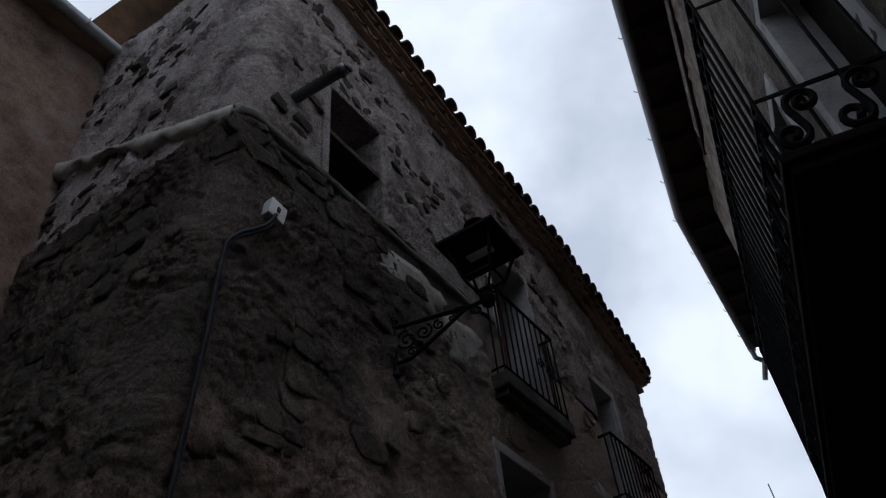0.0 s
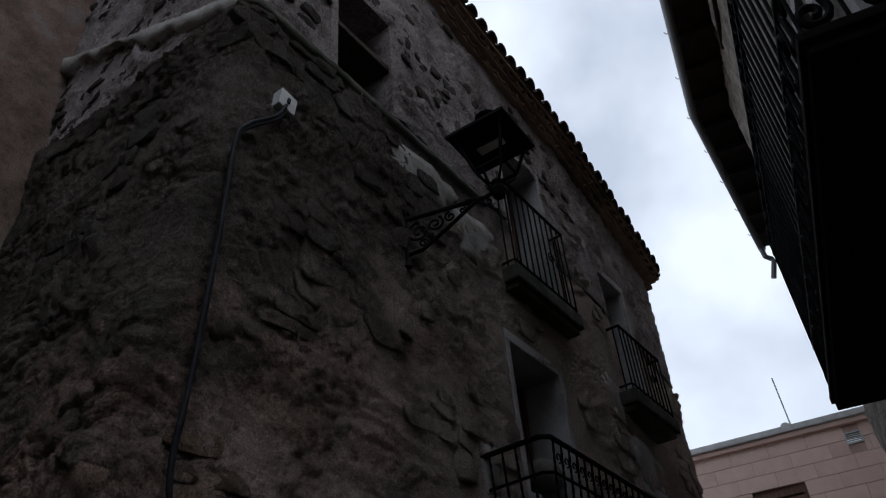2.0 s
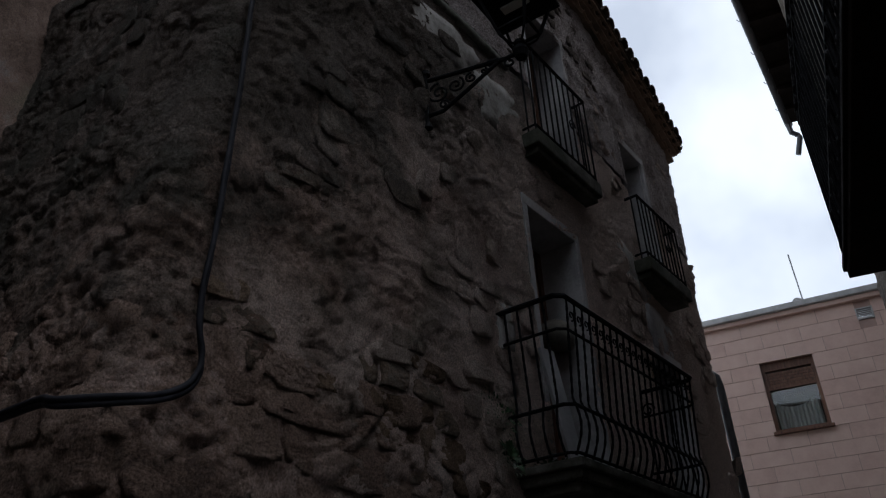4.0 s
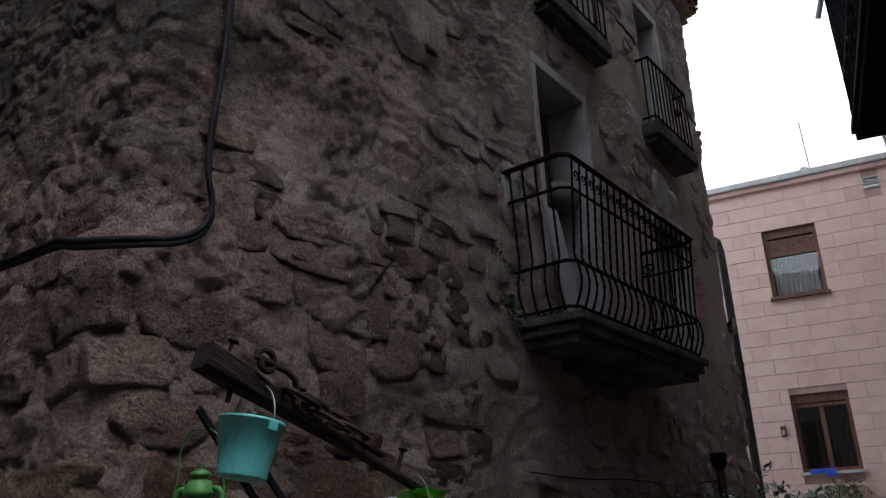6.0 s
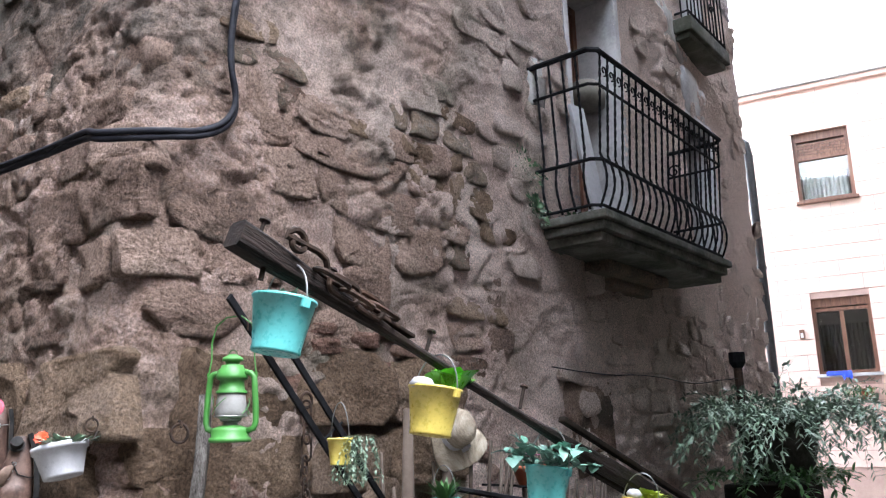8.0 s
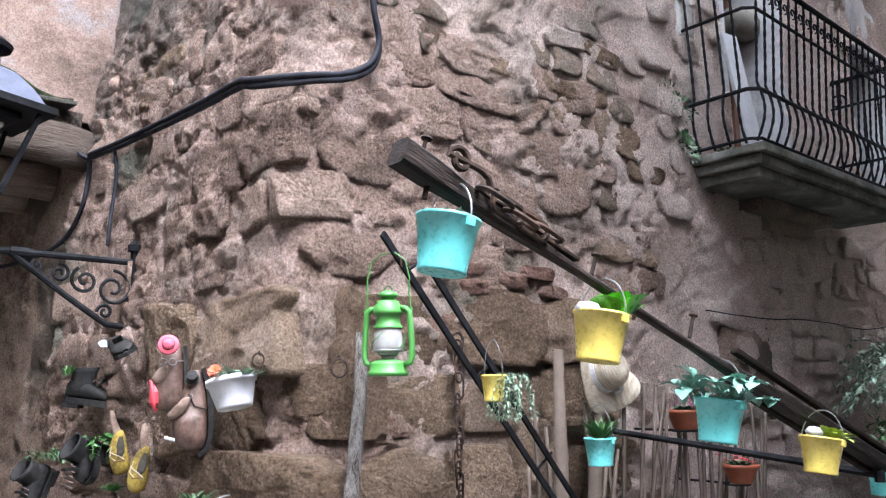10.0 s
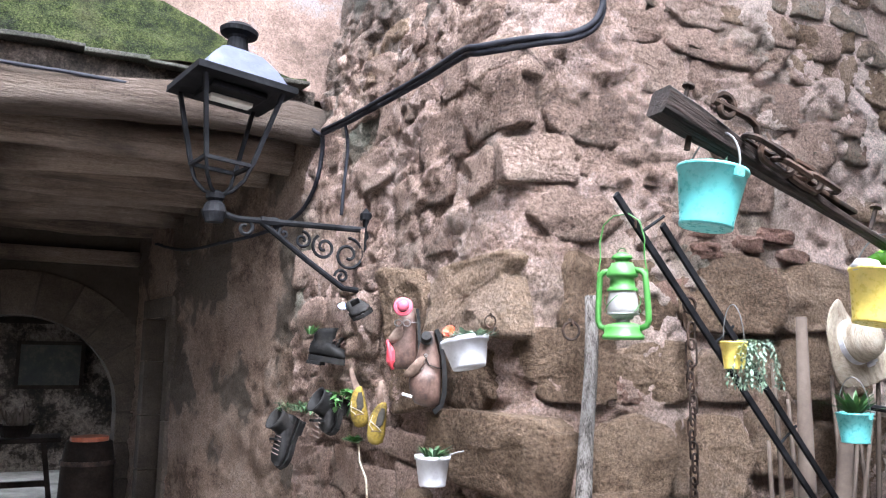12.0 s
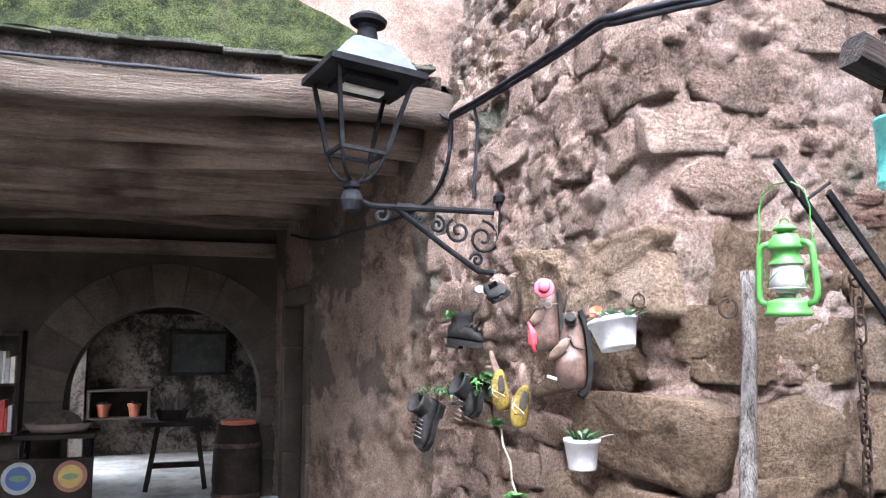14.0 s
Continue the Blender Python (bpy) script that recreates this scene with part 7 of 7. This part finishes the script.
bt = tagged(part("ornament_butterfly", bt, paint("pale_blue_plastic", (0.3, 0.5, 0.85), 0.5), None, "", False, turned(-3.48, 1.25, 1.80, 60, 0, 40) @ Matrix.Scale(0.75, 4)), "pale blue plastic butterfly on a stone", "ornament")
wp = thing("wall_planter", "white plastic half-round planter hanging askew on the wall", "flower pot", turned(-2.345, 1.275, 1.545, 0, -14, 20) @ Matrix.Scale(0.8, 4))
part("pot", Shape().lathe([(0.0, 0.0), (0.068, 0.0), (0.07, 0.008), (0.093, 0.1), (0.1, 0.1), (0.101, 0.12), (0.094, 0.12), (0.0, 0.1)], 28), POTWHITE, wp, "", True)
part("hook", Shape().tube([(0.085, 0.06, 0.1), (0.09, 0.1, 0.15), (0.09, 0.14, 0.14)], 0.004, 5), RUST, wp)
plant("small_herb", Matrix.Translation((-2.33, 1.275, 1.648)), "low pale herbs in the white planter", 90, 0.04, 0.016, 0.2, L_GREY, 1.1, 0.5, 0.07, 81)
of = Shape()
for j in range(9):
    a = 6.2832 * j / 9
    leaf(of, Vector((0, 0, 0)), Vector((math.cos(a), math.sin(a), 0.5)), 0.032, 0.028, 0.2)
fl = thing("artificial_flower", "bright orange flower in the white planter", "flower", turned(-2.385, 1.22, 1.66, 60, 0, 40) @ Matrix.Scale(0.8, 4))
part("petals", of, paint("orange_petal", (0.7, 0.06, 0.015), 0.6), fl)
part("stem", Shape().tube([(0, 0, 0), (0, 0.02, -0.03)], 0.002, 4), L_GREEN, fl)
wp = thing("wall_pot", "small white plastic pot hanging low on the wall", "flower pot", Matrix.Translation((-2.555, 1.25, 1.145)) @ Matrix.Scale(0.88, 4))
part("pot", Shape().lathe([(0.0, 0.0), (0.05, 0.0), (0.052, 0.006), (0.066, 0.1), (0.07, 0.1), (0.071, 0.115), (0.065, 0.115), (0.0, 0.1)], 26), POTWHITE, wp, "", True)
part("hook", Shape().tube([(0, 0.06, 0.11), (0, 0.1, 0.12), (0, 0.17, 0.13)], 0.003, 5), WIRE, wp)
plant("spiky_plant", Matrix.Translation((-2.555, 1.25, 1.235)), "dark spiky leaves in the white pot", 50, 0.085, 0.013, 0.4, L_DARK, 1.0, 0.9, 0.03, 82)


# ---- inside the passage and the back room ----
TABLEWOOD = DARKWOOD
tb = thing("table", "small rustic dark wooden table with splayed legs", "table", Matrix.Translation((-9.45, -0.07, 0)))
part("tabletop", Shape().box((-0.25, -0.36, 0.66), (0.25, 0.36, 0.71), None, 0.01), TABLEWOOD, tb)
for sx in (-1, 1):
    for sy in (-1, 1):
        part("leg", Shape().tube([(sx * 0.26, sy * 0.3, 0), (sx * 0.18, sy * 0.2, 0.66)], 0.035, 4, None, 0, True), TABLEWOOD, tb)
part("stretcher", Shape().box((-0.03, -0.27, 0.2), (0.03, 0.27, 0.26), None, 0.006), TABLEWOOD, tb)
bw = thing("dry_bouquet", "dark basket with dried plants on the table", "basket", Matrix.Translation((-9.45, -0.13, 0.712)))
part("basket", Shape().lathe([(0, 0), (0.14, 0), (0.18, 0.12), (0.17, 0.12), (0, 0.06)], 16), DARKWOOD, bw)
sh = Shape()
rnd = random.Random(5)
for k in range(50):
    leaf(sh, Vector((rnd.uniform(-0.1, 0.1), rnd.uniform(-0.1, 0.1), 0.08)), Vector((rnd.uniform(-0.6, 0.6), rnd.uniform(-0.6, 0.6), 1)), rnd.uniform(0.12, 0.3), 0.03, 0.1)
part("dried_head", sh, STICK, bw)
shf = thing("wall_shelf", "small weathered wooden box shelf on the back wall", "shelf", Matrix.Translation((-12.19, -0.86, 0.5)))
part("board", Shape().box((0, -0.4, 0), (0.22, 0.4, 0.03)), OLDWOOD, shf)
part("board", Shape().box((0, -0.4, 0.38), (0.22, 0.4, 0.41)), OLDWOOD, shf)
part("side", Shape().box((0, -0.4, 0.031), (0.22, -0.37, 0.379)), OLDWOOD, shf)
part("side", Shape().box((0, 0.37, 0.031), (0.22, 0.4, 0.379)), OLDWOOD, shf)
part("back", Shape().box((0.0, -0.369, 0.031), (0.012, 0.369, 0.379)), DARKWOOD, shf)
for y in (-0.2, 0.2):
    p = thing("clay_pot", "small clay pot standing on the wall shelf", "flower pot", Matrix.Translation((-12.08, -0.86 + y, 0.53)))
    part("pot", Shape().lathe([(0, 0), (0.06, 0), (0.085, 0.15), (0.095, 0.15), (0.095, 0.18), (0, 0.17)], 16), CLAY, p)
    plant("shelf_plant", Matrix.Translation((-12.08, -0.86 + y, 0.7)), "small plant in a clay pot on the shelf", 16, 0.09, 0.03, 0.4, L_DARK, 0.8, 0.8, 0.03, 90 + int(y * 10))
pic = thing("picture", "dark framed picture of flowers on the back wall", "picture", Matrix.Translation((-12.19, 0.17, 1.4)))
part("frame", Shape().box((0, -0.42, -0.32), (0.04, -0.37, 0.32)).box((0, 0.37, -0.32), (0.04, 0.42, 0.32)).box((0, -0.37, -0.32), (0.04, 0.37, -0.27)).box((0, -0.37, 0.27), (0.04, 0.37, 0.32)), DARKWOOD, pic)
part("canvas", Shape().box((0, -0.37, -0.27), (0.015, 0.37, 0.27)), surface("dark_flower_canvas", [(0.004, 0.005, 0.005), (0.008, 0.012, 0.008), (0.04, 0.03, 0.022)], 8, 30, 0.6), pic)
hat_ = tagged(part("wall_timber", Shape().box((0, -1.1, 0), (0.06, 1.1, 0.16), Matrix.Translation((-12.2, -0.1, 1.95)), 0.02), DARKWOOD), "dark timber set in the back wall", "beam", "", "structure")

# bookcase beside the arch
BX = AX + 0.06
bc = thing("bookcase", "dark wall bookcase with a few old books beside the arch", "bookcase", Matrix.Translation((BX, -1.75, 0.72)))
part("side", Shape().box((0, -0.42, 0), (0.24, -0.39, 0.95)), DARKWOOD, bc)
part("side", Shape().box((0, 0.27, 0), (0.24, 0.3, 0.95)), DARKWOOD, bc)
for z in (0.0, 0.44, 0.9):
    part("shelf", Shape().box((0, -0.389, z), (0.24, 0.269, z + 0.025)), OLDWOOD, bc)
rnd = random.Random(17)
cols = [paint("book_" + n, c, 0.7) for n, c in (("cream", (0.5, 0.46, 0.38)), ("red", (0.35, 0.05, 0.04)), ("grey", (0.3, 0.3, 0.3)), ("brown", (0.2, 0.11, 0.06)), ("white", (0.6, 0.6, 0.58)))]
for z in (0.026, 0.466):
    y = -0.38
    while y < 0.22:
        w, h = rnd.uniform(0.02, 0.045), rnd.uniform(0.2, 0.3)
        b = tagged(part("book", Shape().box((0.03, 0, 0), (0.2, w, h), Matrix.Translation((BX, -1.75 + y, 0.72 + z)), 0.002), rnd.choice(cols)), "old upright book on the bookcase shelf", "book", "books")
        y += w + 0.003
# sewing machine table
sm = thing("sewing_table", "old sewing machine table with iron treadle frame", "table", Matrix.Translation((-7.9, -1.05, 0)))
part("top", Shape().box((-0.24, -0.32, 0.74), (0.24, 0.32, 0.78), None, 0.008), DARKWOOD, sm)
for s in (-1, 1):
    for k in range(4):
        part("iron_scroll", Shape().tube([(0.0 + a, s * 0.26, 0.1 + k * 0.16 + c) for a, c in spiral(0, 0.08, 0.13, 0.03, 90 * k, 90 * k + 420, 22)], 0.012, 5), IRON, sm)
    part("frame", Shape().tube([(-0.2, s * 0.26, 0.0), (-0.1, s * 0.26, 0.4), (-0.2, s * 0.26, 0.74)], 0.014, 5).tube([(0.2, s * 0.26, 0.0), (0.1, s * 0.26, 0.4), (0.2, s * 0.26, 0.74)], 0.014, 5), IRON, sm)
bs = thing("basket", "flat wicker basket with dark clutter on the table", "basket", Matrix.Translation((-7.9, -1.05, 0.782)))
part("bowl", Shape().lathe([(0.0, 0.0), (0.2, 0.0), (0.26, 0.08), (0.25, 0.08), (0.0, 0.03)], 20, Matrix.Diagonal((0.8, 1.1, 1, 1))), STICK, bs, "", True)
part("filling", Shape().lathe([(0.2, 0.06), (0.16, 0.13), (0.08, 0.18), (0.0, 0.19)], 14, Matrix.Diagonal((0.7, 1, 1, 1))), SOIL, bs, "", True)
# painted panel with two round emblems
pn = thing("painted_panel", "dark panel with two round bright painted emblems", "sign", Matrix.Translation((-7.58, -1.285, 0.0)))
part("panel", Shape().box((0, -0.45, 0), (0.04, 0.56, 0.6), None, 0.006), DARKWOOD, pn)
for y, c, ring_c in ((0.0, (0.018, 0.04, 0.11), (0.16, 0.16, 0.15)), (0.39, (0.2, 0.13, 0.025), (0.12, 0.04, 0.025))):
    part("emblem", Shape().lathe([(0.0, 0.0), (0.13, 0.0), (0.13, 0.006), (0.0, 0.006)], 24, Matrix.Translation((0.041, y, 0.45)) @ Matrix.Rotation(math.pi / 2, 4, "Y")), paint("emblem_rim", ring_c, 0.6), pn)
    part("emblem", Shape().lathe([(0.0, 0.0), (0.095, 0.0), (0.095, 0.004), (0.0, 0.004)], 24, Matrix.Translation((0.048, y, 0.45)) @ Matrix.Rotation(math.pi / 2, 4, "Y")), paint("emblem_field", c, 0.6), pn)
    part("emblem", Shape().lathe([(0.0, 0.0), (0.05, 0.0), (0.05, 0.003), (0.0, 0.003)], 16, Matrix.Translation((0.053, y, 0.45)) @ Matrix.Rotation(math.pi / 2, 4, "Y") @ Matrix.Diagonal((0.5, 1.3, 1, 1))), paint("emblem_charge", (0.06, 0.1, 0.04), 0.6), pn)
# barrel and slabs by the passage wall
br = thing("barrel", "dark upright wooden barrel beside the arch", "barrel", Matrix.Translation((-7.9, 0.48, 0)))
part("body", Shape().lathe([(0.0, 0.0), (0.2, 0.0), (0.23, 0.3), (0.22, 0.62), (0.19, 0.8), (0.17, 0.8), (0.0, 0.77)], 20), DARKWOOD, br, "", True)
for z in (0.15, 0.6):
    part("hoop", Shape().lathe([(0.232, z), (0.234, z), (0.232, z + 0.04), (0.228, z + 0.04)], 20), RUST, br)
part("lid", Shape().lathe([(0.0, 0.801), (0.16, 0.801), (0.16, 0.84), (0.0, 0.85)], 16), CLAY, br, "reddish lid")
# niche door in the passage wall
nd = thing("door_3", "narrow dark door with a stone surround in the passage wall", "door", Matrix.Translation((-7.75, 0.985, 0)) @ Matrix.Rotation(math.atan(0.1375), 4, "Z"), "", "structure")
part("door_leaf", Shape().box((-0.34, 0.15, 0), (0.34, 0.2, 1.9)), DARKWOOD, nd)
for a, b in ((-0.47, -0.33), (0.33, 0.47)):
    for z0, z1 in ((0, 0.5), (0.505, 1.0), (1.005, 1.5), (1.505, 1.9)):
        part("jamb_stone", Shape().box((a, -0.03, z0), (b, 0.16, z1), None, 0.01), VOUSS, nd)
part("lintel", Shape().box((-0.47, -0.03, 1.905), (0.47, 0.16, 2.08), None, 0.02), VOUSS, nd)


# ---- stones that can be told apart near the corner ----
rnd = random.Random(77)
for s, z, w, h, proud, size in picked:
    fine = size == "big"
    warm = fine or rnd.random() < 0.35
    v, f = stone_block(w, h, proud, rnd, 34 if fine else 20, 0.06, 9 if fine else 6)
    o = new("stone", Shape().add(v, f).mesh("stone", ASHLAR if warm and size != "mid" else MIDSTONE if size == "mid" or rnd.random() < 0.5 else STONE, True))
    o.parent = wall_1
    o.matrix_basis = set_stone(LOW, s, z, swell(s, z) + (0.02 if fine else 0.012)) @ Matrix.Rotation(rnd.uniform(-0.06, 0.06), 4, "Y")

# red bricks let into the rubble
BRICK = surface("old_red_brick", [(0.15, 0.08, 0.06), (0.26, 0.15, 0.11), (0.34, 0.23, 0.175)], 7, 50, 0.92, 0, 1.0, 0.03, 0.4, speck=0.6, cool=(0.85, 0.85, 0.9), grit=1.0)
rnd = random.Random(91)
for y, z, w, h in ((2.28, 2.08, 0.2, 0.05), (2.36, 2.01, 0.22, 0.055), (2.56, 2.05, 0.2, 0.06), (2.2, 1.82, 0.24, 0.13), (2.74, 2.1, 0.2, 0.06), (2.84, 2.02, 0.18, 0.055), (3.18, 1.84, 0.18, 0.1), (1.9, 1.46, 0.16, 0.1), (2.62, 1.94, 0.22, 0.05)):
    v, f = stone_block(w, h, 0.014, rnd, 18, 0.06, 5)
    o = new("brick", Shape().add(v, f).mesh("brick", BRICK, True))
    o.parent = wall_1
    o.matrix_basis = set_stone(LOW, along(LOW, y), z, swell(along(LOW, y), z) + 0.022) @ Matrix.Rotation(rnd.uniform(-0.1, 0.1), 4, "Y")
